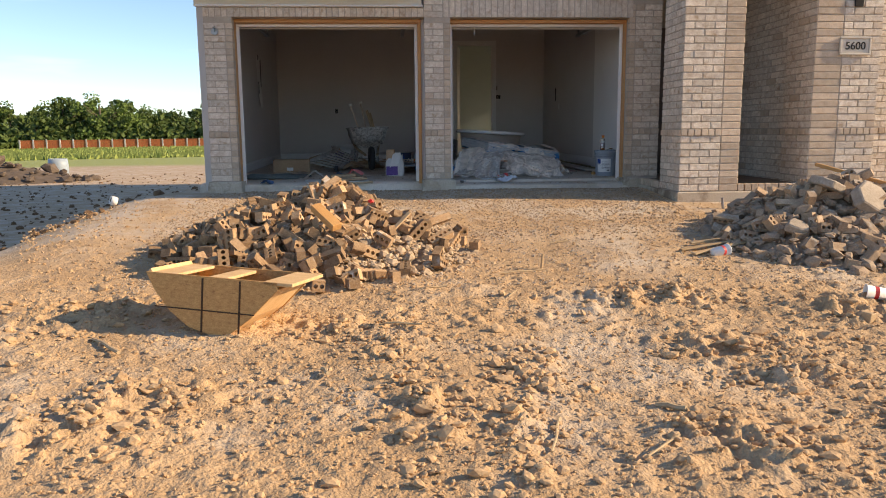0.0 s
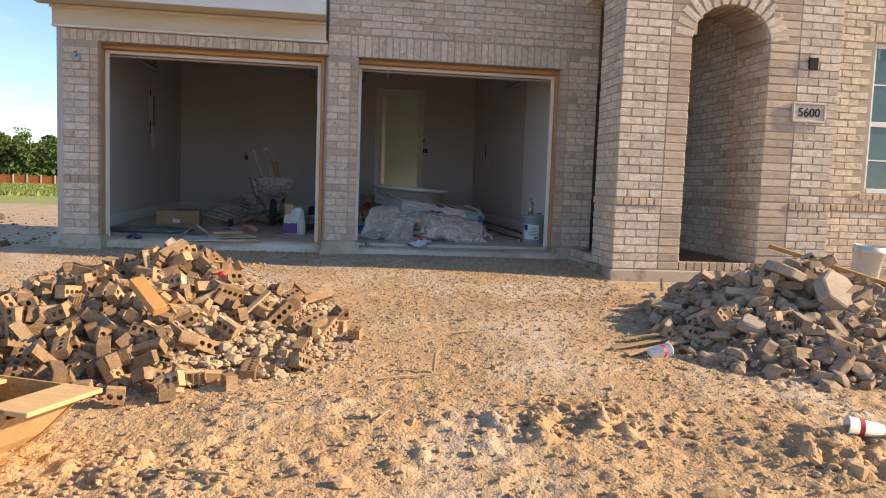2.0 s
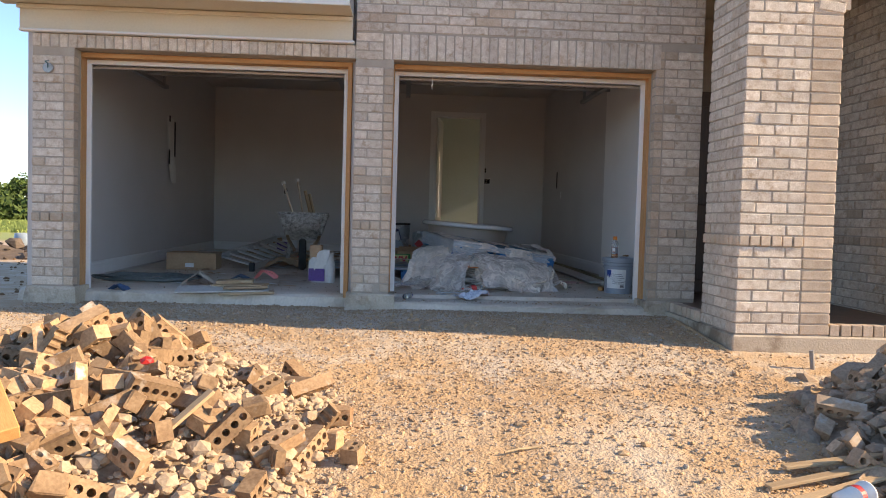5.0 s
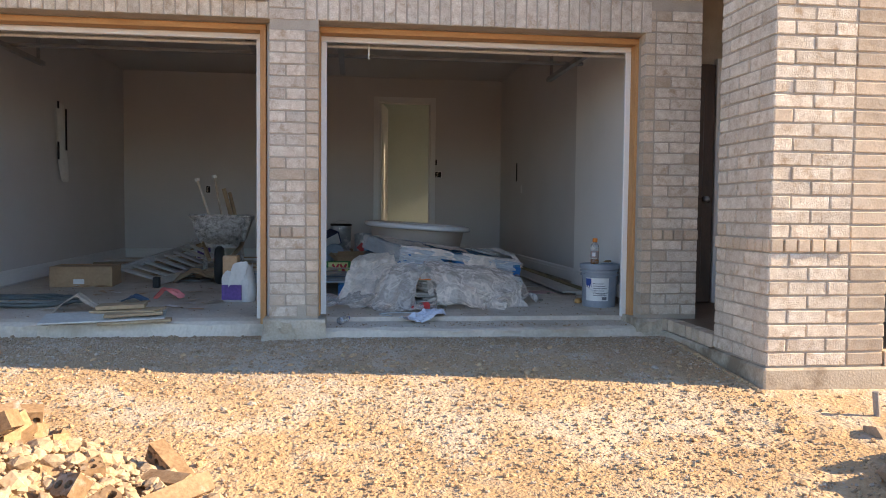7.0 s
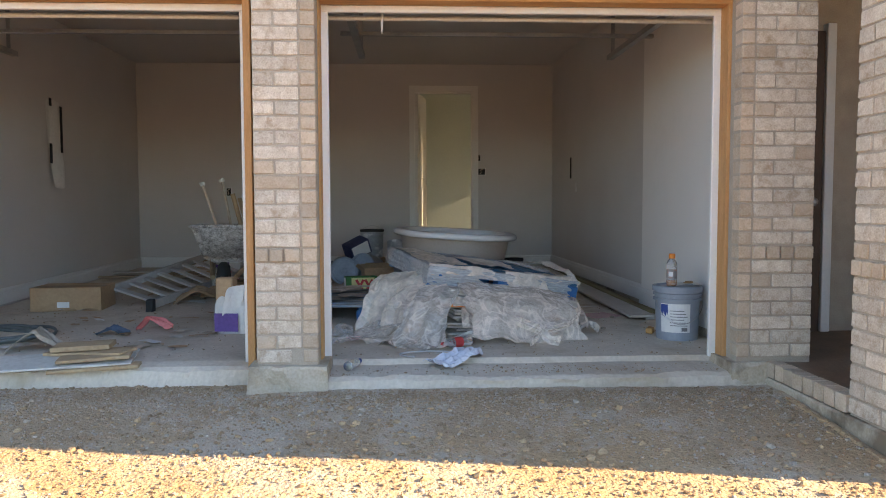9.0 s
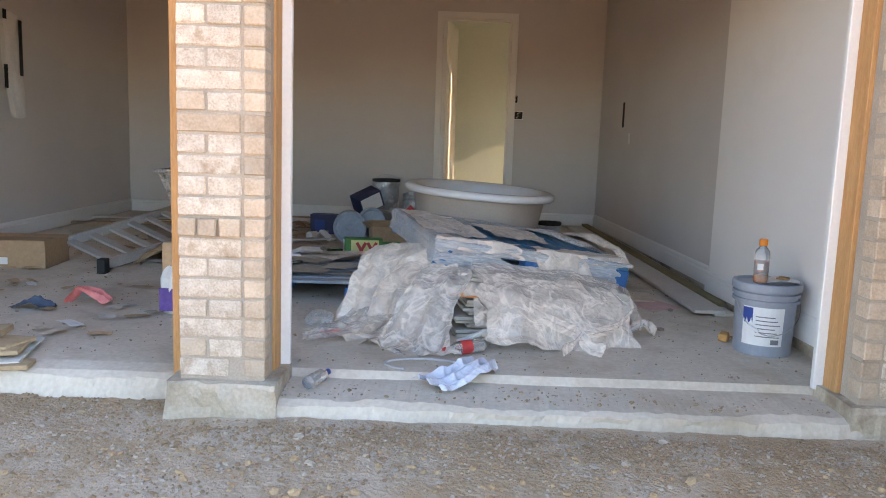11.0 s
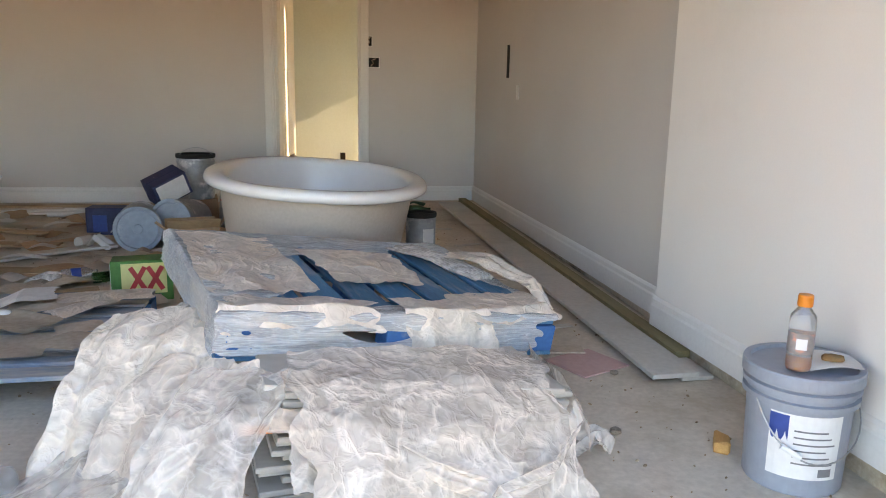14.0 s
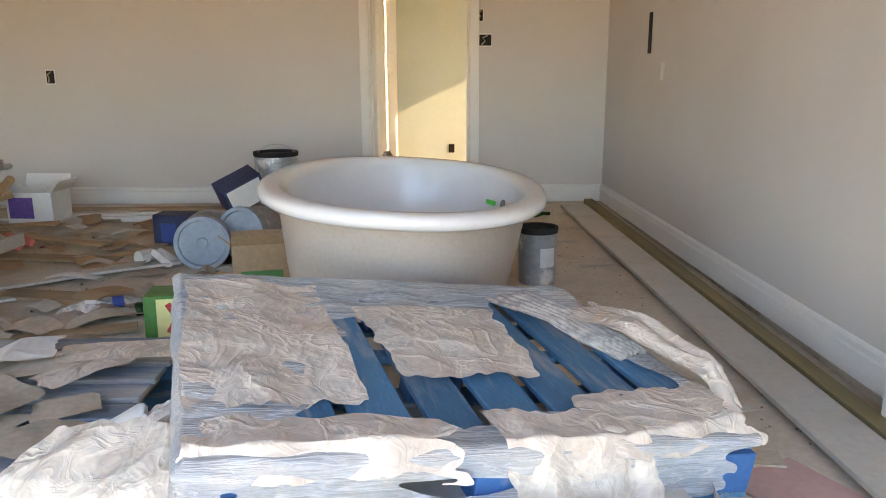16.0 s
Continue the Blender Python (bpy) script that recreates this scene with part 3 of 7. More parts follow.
SPRING, CROWN = 3.12, 3.47


def arch_z(x):
    t = (x - (CX1 + PX0) / 2) / ((PX0 - CX1) / 2)
    return SPRING + (CROWN - SPRING) * math.sqrt(max(0, 1 - t * t))


pw = structure("brick_wall_porch", bmesh.new(), M["mortar"], "cream brick porch front with an arched entry", "wall")
bm = box(CX0 + 0.008, CX1 - 0.008, CY + 0.008, CB - 0.008, 0.72, SPRING)
box(PX0 + 0.008, PX1 - 0.008, CY + 0.008, CB - 0.008, 0.72, SPRING, bm)
n_arc = 16
xs = [CX1 - 0.008 + (PX0 - CX1 + 0.016) * i / n_arc for i in range(n_arc + 1)]
for xa, xb in zip(xs, xs[1:]):
    box(xa, xb, CY + 0.008, CB - 0.008, min(arch_z(xa), arch_z(xb)) + 0.03, TOPZ, bm)
box(CX0 + 0.008, CX1 - 0.008, CY + 0.008, CB - 0.008, SPRING, TOPZ, bm)
box(PX0 + 0.008, PX1 - 0.008, CY + 0.008, CB - 0.008, SPRING, TOPZ, bm)
bm.to_mesh(pw.data)
bm.free()
PZ0 = 0.745
brick_wall(pw, (CX0, CY), (CX1, CY), PZ0, 4.1, 0, 0.235, (BAND,))
brick_wall(pw, (CX0, CB), (CX0, CY), PZ0, 4.1, 0, 0, (BAND,))
brick_wall(pw, (PX0, CY), (PX1, CY), PZ0, 4.1, 0.33, 0.0, (BAND,))
brick_wall(pw, (PX0, CB), (PX0, CY), PZ0, SPRING, 0, 0, (BAND,))
brick_wall(pw, (CX1, CY), (CX1, CB), PZ0, SPRING, 0, 0)
brick_wall(pw, (CX1 + 0.02, CY), (PX0 - 0.02, CY), CROWN + 0.26, 4.1)
for i in range(15):     # voussoirs round the arch
    ang = math.pi * (i + 0.5) / 15
    cx, rx, rz = (CX1 + PX0) / 2, (PX0 - CX1) / 2, CROWN - SPRING
    p = Vector((cx - math.cos(ang) * (rx + 0.1), CY + 0.05, SPRING + math.sin(ang) * (rz + 0.1)))
    ob = new("brick", brick_data(0.2, BRICK_H, "brick"))
    ob.matrix_world = Matrix.Translation((p.x, CY + 0.043, p.z)) @ pose(0, 0, 0, 0, math.degrees(math.atan2(-math.sin(ang) * rx, -math.cos(ang) * rz)) , 0)
    ob.parent = pw
iw = structure("brick_wall_passage", bmesh.new(), M["mortar"], "cream brick wall inside the porch", "wall")
bm = box(PX0 + 0.10, PX0 + 0.25, CB - 0.007, 11.25, 0.72, TOPZ)
bm.to_mesh(iw.data)
bm.free()
brick_wall(iw, (PX0 + 0.09, 11.2), (PX0 + 0.09, CB), PZ0, 3.7, 0, 0, (BAND,))
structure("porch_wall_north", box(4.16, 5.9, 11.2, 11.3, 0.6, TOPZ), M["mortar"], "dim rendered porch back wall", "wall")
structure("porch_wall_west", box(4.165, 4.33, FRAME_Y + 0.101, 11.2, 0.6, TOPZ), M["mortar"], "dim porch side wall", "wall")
structure("porch_ceiling", box(4.13, 5.9, CB - 0.006, 11.3, 3.72, 3.8), M["cream"], "painted porch ceiling", "ceiling")
structure("porch_floor", box(CX0 + 0.06, PX0 + 0.1, CY + 0.1, 11.2, 0.55, 0.815), mat("brown porch tile", (0.20, 0.13, 0.085), (0.13, 0.085, 0.055), 0.6, 5, 50), "brown tiled porch floor", "floor")
ed = structure("porch_step", box(CX1, PX0, CY + 0.012, CY + 0.099, 0.6, 0.735), M["mortar"], "rowlock brick edge of the porch floor", "step")
for i in range(10):
    w = (PX0 - CX1) / 10
    lay(ed, (CX1 + i * w + JOINT / 2, CY, 0), (1, 0, 0), w - JOINT, 0.085, 0.783, "brick_tan")
for i in range(8):
    w = (FY - CB) / 8
    lay(ed, (CX0 - 0.01, FY - i * w - JOINT / 2, 0), (0, -1, 0), w - JOINT, 0.085, 0.783, "brick_tan")
bm = box(CX0 - 0.02, PX1 + 0.02, CY - 0.025, CB, 0.2, 0.738, bevel=0.01)
box(CX0 - 0.02, CX0 + 0.3, CB, FY + 0.02, 0.2, 0.735, bm, 0.01)
structure("footing", bm, M["concrete"], "poured concrete footing under the porch", "footing")
fd = thing("front_door", "dark stained panelled wooden front door in a pale frame", "door", kind="structure")
leaf = box(4.36, 4.93, 11.15, 11.195, 0.82, 2.95, bevel=0.003)
for z0, z1 in ((0.95, 1.6), (1.75, 2.8)):
    box(4.46, 4.83, 11.135, 11.16, z0, z1, leaf, 0.01)
part("leaf", leaf, M["darkwood"], fd)
part("frame", box(4.935, 5.0, 11.13, 11.198, 0.82, 3.0, bevel=0.004), M["white"], fd, "pale door frame")
part("knob", lathe([(0, 0), (0.028, 0.005), (0.03, 0.03), (0.018, 0.045), (0.0, 0.05)], 14, pose(4.86, 11.15, 1.75, 90, 0, 0)), M["steel"], fd, "metal knob", True)

# window wall east of the pier
WY, WX0, WX1, WZ0, WZ1 = 9.45, 7.41, 8.75, 1.62, 3.36
ww = structure("brick_wall_window", bmesh.new(), M["mortar"], "sunlit cream brick wall with a white window", "wall")
bm = box(PX1 - 0.05, WX0, WY + 0.008, WY + 0.2, 0.7, TOPZ)
box(WX1, 10.2, WY + 0.008, WY + 0.2, 0.7, TOPZ, bm)
box(WX0, WX1, WY + 0.008, WY + 0.2, 0.7, WZ0, bm)
box(WX0, WX1, WY + 0.008, WY + 0.2, WZ1, TOPZ, bm)
bm.to_mesh(ww.data)
bm.free()
brick_wall(ww, (PX1 - 0.04, WY), (9.4, WY), PZ0, 4.0, 0, 0, (BAND,), skip=lambda s, z: WX0 - PX1 - 0.02 < s < WX1 - PX1 + 0.1 and WZ0 - 0.08 < z < WZ1 + 0.2)
soldiers(ww, WX0 - 0.1, WX1 + 0.1, WY, WZ1 + 0.005, WZ1 + 0.215)
for i in range(16):
    w = (WX1 - WX0 + 0.16) / 16
    lay(ww, (WX0 - 0.08 + i * w + JOINT / 2, WY, 0), (1, 0, 0), w - JOINT, 0.07, WZ0 - 0.045, "brick_tan", 0.02)
structure("footing", box(PX1 - 0.05, 10.2, WY - 0.03, WY + 0.2, 0.2, 0.739, bevel=0.01), M["concrete"], "poured concrete footing under the window wall", "footing")
wi = thing("window_1", "white framed sash window with film on its panes", "window", kind="structure")
fw = 0.055
part("frame", box(WX0, WX0 + fw, WY + 0.05, WY + 0.12, WZ0, WZ1, bevel=0.004), M["white"], wi)
part("frame", box(WX1 - fw, WX1, WY + 0.05, WY + 0.12, WZ0, WZ1, bevel=0.004), M["white"], wi)
part("frame", box(WX0 + fw, WX1 - fw, WY + 0.05, WY + 0.12, WZ1 - fw, WZ1, bevel=0.004), M["white"], wi)
part("sill", box(WX0 + fw, WX1 - fw, WY + 0.04, WY + 0.12, WZ0, WZ0 + fw, bevel=0.004), M["white"], wi)
part("meeting_rail", box(WX0 + fw, WX1 - fw, WY + 0.055, WY + 0.11, 2.40, 2.46, bevel=0.004), M["white"], wi)
M["pane"] = mat("grey window glass", (0.10, 0.16, 0.17), (0.08, 0.13, 0.14), 0.04, 2, 30, 0, stain=(0.55, 0.6, 0.6), stain_scale=3, stain_at=(0.6, 0.75), stretch=(4, 1, 0.8))
part("pane", box(WX0 + fw, WX1 - fw, WY + 0.08, WY + 0.086, WZ0 + fw, 2.40), M["pane"], wi)
part("pane", box(WX0 + fw, WX1 - fw, WY + 0.07, WY + 0.076, 2.46, WZ1 - fw), M["pane"], wi)
for k in (1, 2):
    part("muntin", box(WX0 + (WX1 - WX0) * k / 3 - 0.008, WX0 + (WX1 - WX0) * k / 3 + 0.008, WY + 0.062, WY + 0.069, 2.46, WZ1 - fw), M["white"], wi)
    part("muntin", box(WX0 + (WX1 - WX0) * k / 3 - 0.008, WX0 + (WX1 - WX0) * k / 3 + 0.008, WY + 0.072, WY + 0.079, WZ0 + fw, 2.40), M["white"], wi)
part("muntin", box(WX0 + fw, WX1 - fw, WY + 0.061, WY + 0.068, 2.88, 2.896), M["white"], wi)
part("muntin", box(WX0 + fw, WX1 - fw, WY + 0.071, WY + 0.078, 2.0, 2.016), M["white"], wi)

# eaves over the first garage bay, then an unseen upper storey and roof
ev = structure("eaves", box(-1.80, 1.10, FY - 0.03, FY + 0.03, 3.085, 3.30, bevel=0.004), M["cream"], "cream painted frieze boards and soffit", "eaves")
part("moulding", box(-1.82, 1.10, FY - 0.055, FY - 0.031, 3.27, 3.31, bevel=0.006), M["cream"], ev)
part("moulding", box(-1.80, 1.12, FY - 0.05, FY + 0.02, 3.077, 3.10, bevel=0.006), M["white"], ev, "white drip moulding")
part("soffit", box(-1.95, 1.10, FY - 0.42, FY + 0.02, 3.315, 3.335), M["cream"], ev)
part("fascia", box(-1.97, 1.10, FY - 0.445, FY - 0.421, 3.30, 3.47, bevel=0.004), M["white"], ev, "white fascia board")
# out of view: added and sized so that the house shades the left lot
bm = bmesh.new()
for (x0, y0, x1, y1, zb, zt) in ((-1.84, 10.4, -1.0, 30.0, 3.8, 6.6), (-1.0, 10.4, 4.4, 16.2, CEIL + 0.2, 6.6), (4.4, 11.35, 6.0, 16.2, 3.9, 6.6), (-1.0, 18.4, 4.0, 30.0, 0.5, 6.6), (6.0, 9.7, 10.2, 15.0, 0.6, 6.0)):
    box(x0, x1, y0, y1, zb, zt, bm)
box(-1.84, -1.0, 16.5, 30, 0.4, 3.8, bm)
structure("wall_upper_unseen", bm, M["cream"], "unseen upper storey and rear of the house, sized to shade the lot", "wall")
bm = bmesh.new()
v = [bm.verts.new(p) for p in ((-2.2, 9.8, 6.6), (4.6, 9.8, 6.6), (4.6, 30.4, 6.6), (-2.2, 30.4, 6.6), (1.2, 13.2, 8.6), (1.2, 27, 8.6))]
for f in ((0, 1, 4), (1, 2, 5, 4), (2, 3, 5), (3, 0, 4, 5), (3, 2, 1, 0)):
    bm.faces.new([v[i] for i in f])
structure("roof", bm, M["roof"], "unseen dark shingled hip roof, sized to shade the lot", "roof")


# ---- garden, far background ----
M["leaf"] = mat("green foliage", (0.13, 0.19, 0.035), (0.05, 0.09, 0.016), 0.8, 0.6, 6, 0, vary=0.35)
M["bark"] = mat("bark", (0.14, 0.11, 0.08), None, 0.95, 4, 30)
M["fence"] = mat("red-brown stained fence board", (0.36, 0.11, 0.035), (0.27, 0.075, 0.025), 0.85, 1, 12, 0.2, vary=0.12)
M["galv"] = mat("pale galvanised post", (0.55, 0.52, 0.48), None, 0.6, 4, 30)
M["meadow"] = mat("meadow grass", (0.33, 0.36, 0.10), (0.20, 0.26, 0.06), 0.9, 0.3, 4, 0)


def tree(seed, h, w):
    """A broad tree: tapered trunk, limbs, and a crown of loose clumps of small leaves."""
    rnd = random.Random(seed)
    t = thing("tree", "broad dark green deciduous tree in full leaf", "tree", group="trees along the far edge")
    bm = tube([(0, 0, 0), (0.1, 0, h * 0.2), (0.05, 0.1, h * 0.45), (0.2, 0, h * 0.75)], 0.25, 7)
    tips = []
    for i in range(7):
        a = rnd.uniform(0, 6.28)
        z = h * rnd.uniform(0.25, 0.5)
        tip = (math.cos(a) * w * 0.35, math.sin(a) * w * 0.35, z + h * rnd.uniform(0.12, 0.3))
        tube([(0, 0, z), ((tip[0]) * 0.5, tip[1] * 0.5, (z + tip[2]) / 2 + 0.3), tip], 0.09, 5, bm)
        tips.append(tip)
    part("trunk", bm, M["bark"], t, "grey-brown trunk and limbs")
    bm = bmesh.new()
    clumps = [(Vector((rnd.gauss(0, w * 0.24), rnd.gauss(0, w * 0.24), h * rnd.uniform(0.14, 0.92))), rnd.uniform(0.10, 0.2) * w) for i in range(30)]
    clumps += [(Vector((rnd.uniform(-0.5, 0.5) * w, rnd.uniform(-0.4, 0.4) * w, h * rnd.uniform(0.05, 0.3))), 0.15 * w) for i in range(8)]
    for c, r in clumps:
        r *= 1.25 - 0.45 * c.z / h
        for i in range(85):
            d = Vector((rnd.gauss(0, 1), rnd.gauss(0, 1), rnd.gauss(0, 0.8))).normalized() * r * rnd.uniform(0.65, 1.08)
            p = c + d
            u = Vector((rnd.gauss(0, 1), rnd.gauss(0, 1), rnd.gauss(0, 1))).normalized() * rnd.uniform(0.25, 0.5)
            v = u.cross(Vector((rnd.gauss(0, 1), rnd.gauss(0, 1), rnd.gauss(0, 1)))).normalized() * rnd.uniform(0.2, 0.4)
            bm.faces.new([bm.verts.new(p + q) for q in (u, v, -u, -v)])
    part("crown", bm, M["leaf"], t)
    return t


rnd = random.Random(5)
proto = [tree(11, 15.0, 13.0), tree(12, 12.5, 12.0), tree(13, 14.0, 10.0)]
spots = []
for i in range(46):
    a = radians(-36 + 27 * (i + rnd.uniform(-0.3, 0.3)) / 46)
    d = rnd.uniform(190, 226)
    spots.append((0.6 + math.sin(a) * d, math.cos(a) * d, rnd.uniform(0.62, 0.86)))
for i, (x, y, k) in enumerate(spots):
    m = Matrix.Translation((x, y, hz(x, y) - 0.3)) @ pose(0, 0, 0, 0, 0, rnd.uniform(0, 360)) 
    if i < 3:
        proto[i].matrix_world = m
        proto[i].scale = (k, k, k)
    else:
        c = copy_thing(proto[i % 3], m)
        c.scale = (k, k, k * rnd.uniform(0.85, 1.1))

# brushwood under the trees
bm = bmesh.new()
rnd = random.Random(8)
for i in range(11000):
    a, d = radians(rnd.uniform(-37, -8)), rnd.uniform(188, 200)
    x, y = 0.6 + math.sin(a) * d, math.cos(a) * d
    p = Vector((x, y, hz(x, y) + abs(rnd.gauss(0, 2.4))))
    u = Vector((rnd.gauss(0, 1), rnd.gauss(0, 1), rnd.gauss(0, 1))).normalized() * rnd.uniform(0.4, 0.9)
    v = u.cross(Vector((rnd.gauss(0, 1), rnd.gauss(0, 1), rnd.gauss(0, 1)))).normalized() * 0.5
    bm.faces.new([bm.verts.new(p + q) for q in (u, v, -u, -v)])
solo("brushwood", bm, M["leaf"], "dense green brushwood below the trees", "shrubs", kind="stuff")

# fence of stained boards between pale posts
fence = thing("fence", "red-brown board fence with pale steel posts across a meadow", "fence")
fa, fb = Vector((-75.5, 163.0)), Vector((-36.0, 172.0))
n_bay = 16
board = mesh_from(box(-0.07, 0.07, -0.012, 0.012, 0, 1.75), "board", M["fence"])
for i in range(n_bay + 1):
    p = fa.lerp(fb, i / n_bay)
    z = hz(p.x, p.y)
    part("post", box(p.x - 0.13, p.x + 0.13, p.y - 0.2, p.y - 0.04, z - 0.2, z + 2.05), M["galv"], fence, "pale steel post")
    if i < n_bay:
        q = fa.lerp(fb, (i + 1) / n_bay)
        part("cap_rail", tube([(p.x, p.y, z + 1.8), (q.x, q.y, hz(q.x, q.y) + 1.8)], 0.07, 4), M["fence"], fence)
        for k in range(16):
            r = p.lerp(q, (k + 0.5) / 16)
            ob = new("board", board)
            ob.matrix_world = Matrix.Translation((r.x, r.y, hz(r.x, r.y))) @ pose(0, 0, 0, 0, 0, math.degrees(math.atan2(fb.y - fa.y, fb.x - fa.x)))
            ob.parent = fence

# meadow grass
bm = bmesh.new()
rnd = random.Random(21)
for i in range(9000):
    a = radians(rnd.uniform(-33, -9))
    d = 85 + 85 * rnd.random() ** 1.3
    x, y = 0.6 + math.sin(a) * d, math.cos(a) * d
    z = hz(x, y)
    h = rnd.uniform(0.15, 0.55)
    w = rnd.uniform(0.1, 0.3)
    t = rnd.uniform(0, 3.1)
    c, s = math.cos(t) * w, math.sin(t) * w
    bm.faces.new([bm.verts.new(q) for q in ((x - c, y - s, z), (x + c, y + s, z), (x + c * 0.3, y, z + h), (x - c * 1.3, y, z + h * 0.8))])
solo("grass", bm, M["meadow"], "sunlit yellow-green meadow grass", "grass", kind="stuff")


# ---- loose earth ----
def lump_mesh(seed, flat=0.75, sub=1):
    rnd = random.Random(seed)
    bm = bmesh.new()
    bmesh.ops.create_icosphere(bm, subdivisions=sub, radius=1)
    for v in bm.verts:
        n = 1 + 0.34 * noise.noise(v.co * 1.3 + Vector((seed * 7.1, 0, 0))) + rnd.uniform(-0.16, 0.16)
        v.co = Vector((v.co.x * n, v.co.y * n * rnd.uniform(0.92, 1.05), v.co.z * n * flat))
    return bm


def scatter(name, material, label, category, count, place, size, seed, kinds=6, sink=0.3, sub=1):
    """Many small lumps joined into one mesh; place(rnd) gives x, y and the ground's height there."""
    rnd = random.Random(seed)
    protos = []
    for k in range(kinds):
        bm = lump_mesh(seed * 10 + k, rnd.uniform(0.5, 0.9), sub)
        bm.verts.ensure_lookup_table()
        vs = np.array([v.co[:] for v in bm.verts])
        fs = np.array([[v.index for v in f.verts] for f in bm.faces])
        protos.append((vs, fs))
        bm.free()
    V, F, o = [], [], 0
    for i in range(count):
        x, y, z = place(rnd)
        s = size(rnd)
        vs, fs = protos[rnd.randrange(kinds)]
        R = np.array(Euler((rnd.uniform(-0.6, 0.6), rnd.uniform(-0.6, 0.6), rnd.uniform(0, 6.28))).to_matrix())
        V.append(vs @ R.T * s * np.array([rnd.uniform(0.8, 1.4), 1, 1]) + np.array([x, y, z + s * (0.5 - sink)]))
        F.append(fs + o)
        o += len(vs)
    me = bpy.data.meshes.new(name)
    me.from_pydata(np.concatenate(V).tolist(), [], np.concatenate(F).tolist())
    me.materials.append(material)
    return tagged(new(name, me), label, category, "", "stuff")


def surf(x, y):
    """Height of the built ground at the nearest grid point."""
    i, j = np.searchsorted(gx, x), np.searchsorted(gy, y)
    return float(GZ[min(i, nx - 1), min(j, ny - 1)])


M["clod"] = mat("dry clay clod", (0.58, 0.40, 0.23), (0.40, 0.26, 0.145), 0.95, 12, 70, 0.8, 0.01)
M["stone"] = mat("grey gravel", (0.52, 0.43, 0.34), (0.37, 0.30, 0.23), 0.9, 9, 60, 0.6, 0.01)


def in_churn(rnd):
    cx, cy, a, b, h = rnd.choice(CHURN)
    x, y = rnd.gauss(cx, a * 0.75), rnd.gauss(cy, b * 0.75)
    return x, y, surf(x, y)


def in_yard(rnd):
    y = 1.9 + 7.9 * rnd.random() ** 1.25
    x = 1.2 + (0.7 + 0.46 * y) * rnd.uniform(-1, 1)
    return min(x, 4.0 if y > 8.6 else 9), y, surf(min(x, 4.0 if y > 8.6 else 9), y)


def in_front(rnd):
    while True:
        x, y = rnd.uniform(-1.7, 4.0), rnd.uniform(5.5, 10.3)
        if noise.noise((x * 1.6, y * 1.6, 2.0)) + 0.5 * noise.noise((x * 5, y * 5, 6.0)) > rnd.uniform(-0.7, 0.5) and (y < 10.08 or x < 1.05):
            return x, y, surf(x, y)


scatter("dirt_clods", M["clod"], "broken clods of dry tan clay", "dirt", 1500, in_churn, lambda r: min(0.05, 0.009 + abs(r.gauss(0, 0.013))), 31)
scatter("dirt_crumbs", M["clod"], "small crumbs of dry tan clay", "dirt", 13000, in_yard, lambda r: min(0.03, 0.004 + abs(r.gauss(0, 0.006))), 32)
scatter("gravel", M["stone"], "pale grey gravel trodden into the clay", "gravel", 20000, in_front, lambda r: min(0.020, 0.0015 + abs(r.gauss(0, 0.0030)) * (2.0 if r.random() < 0.06 else 1.0)), 33)


def before_doors(rnd):
    y = 10.3 - 3.2 * rnd.random() ** 1.5
    x = rnd.uniform(-1.7, 4.0)
    if y > 10.08 and x > 1.05:
        y -= 0.3
    return x, y, surf(x, y)


M["crumb"] = mat("brown soil crumb", (0.42, 0.29, 0.175), (0.26, 0.17, 0.10), 0.95, 14, 80, 0.8, 0.008)
scatter("soil_crumbs", M["crumb"], "loose brown soil crumbs before the garage doors", "dirt", 15000, before_doors, lambda r: min(0.024, 0.002 + abs(r.gauss(0, 0.0042))), 35)


def in_lot(rnd):
    y = 8.5 + 34 * rnd.random() ** 1.3
    x = -2.6 - (1.0 + 0.5 * (y - 6)) * rnd.random() ** 0.8 + rnd.gauss(0, 0.5) * (y > 10.5)
    return x, y, hz(x, y)


M["lot_clod"] = mat("dark brown clod", (0.22, 0.13, 0.065), (0.13, 0.075, 0.04), 0.95, 6, 40, 0.8, 0.02)
scatter("lot_clods", M["lot_clod"], "dark brown clods on the neighbouring lot", "dirt", 1300, in_lot, lambda r: min(0.10, 0.012 + abs(r.gauss(0, 0.025))), 34)


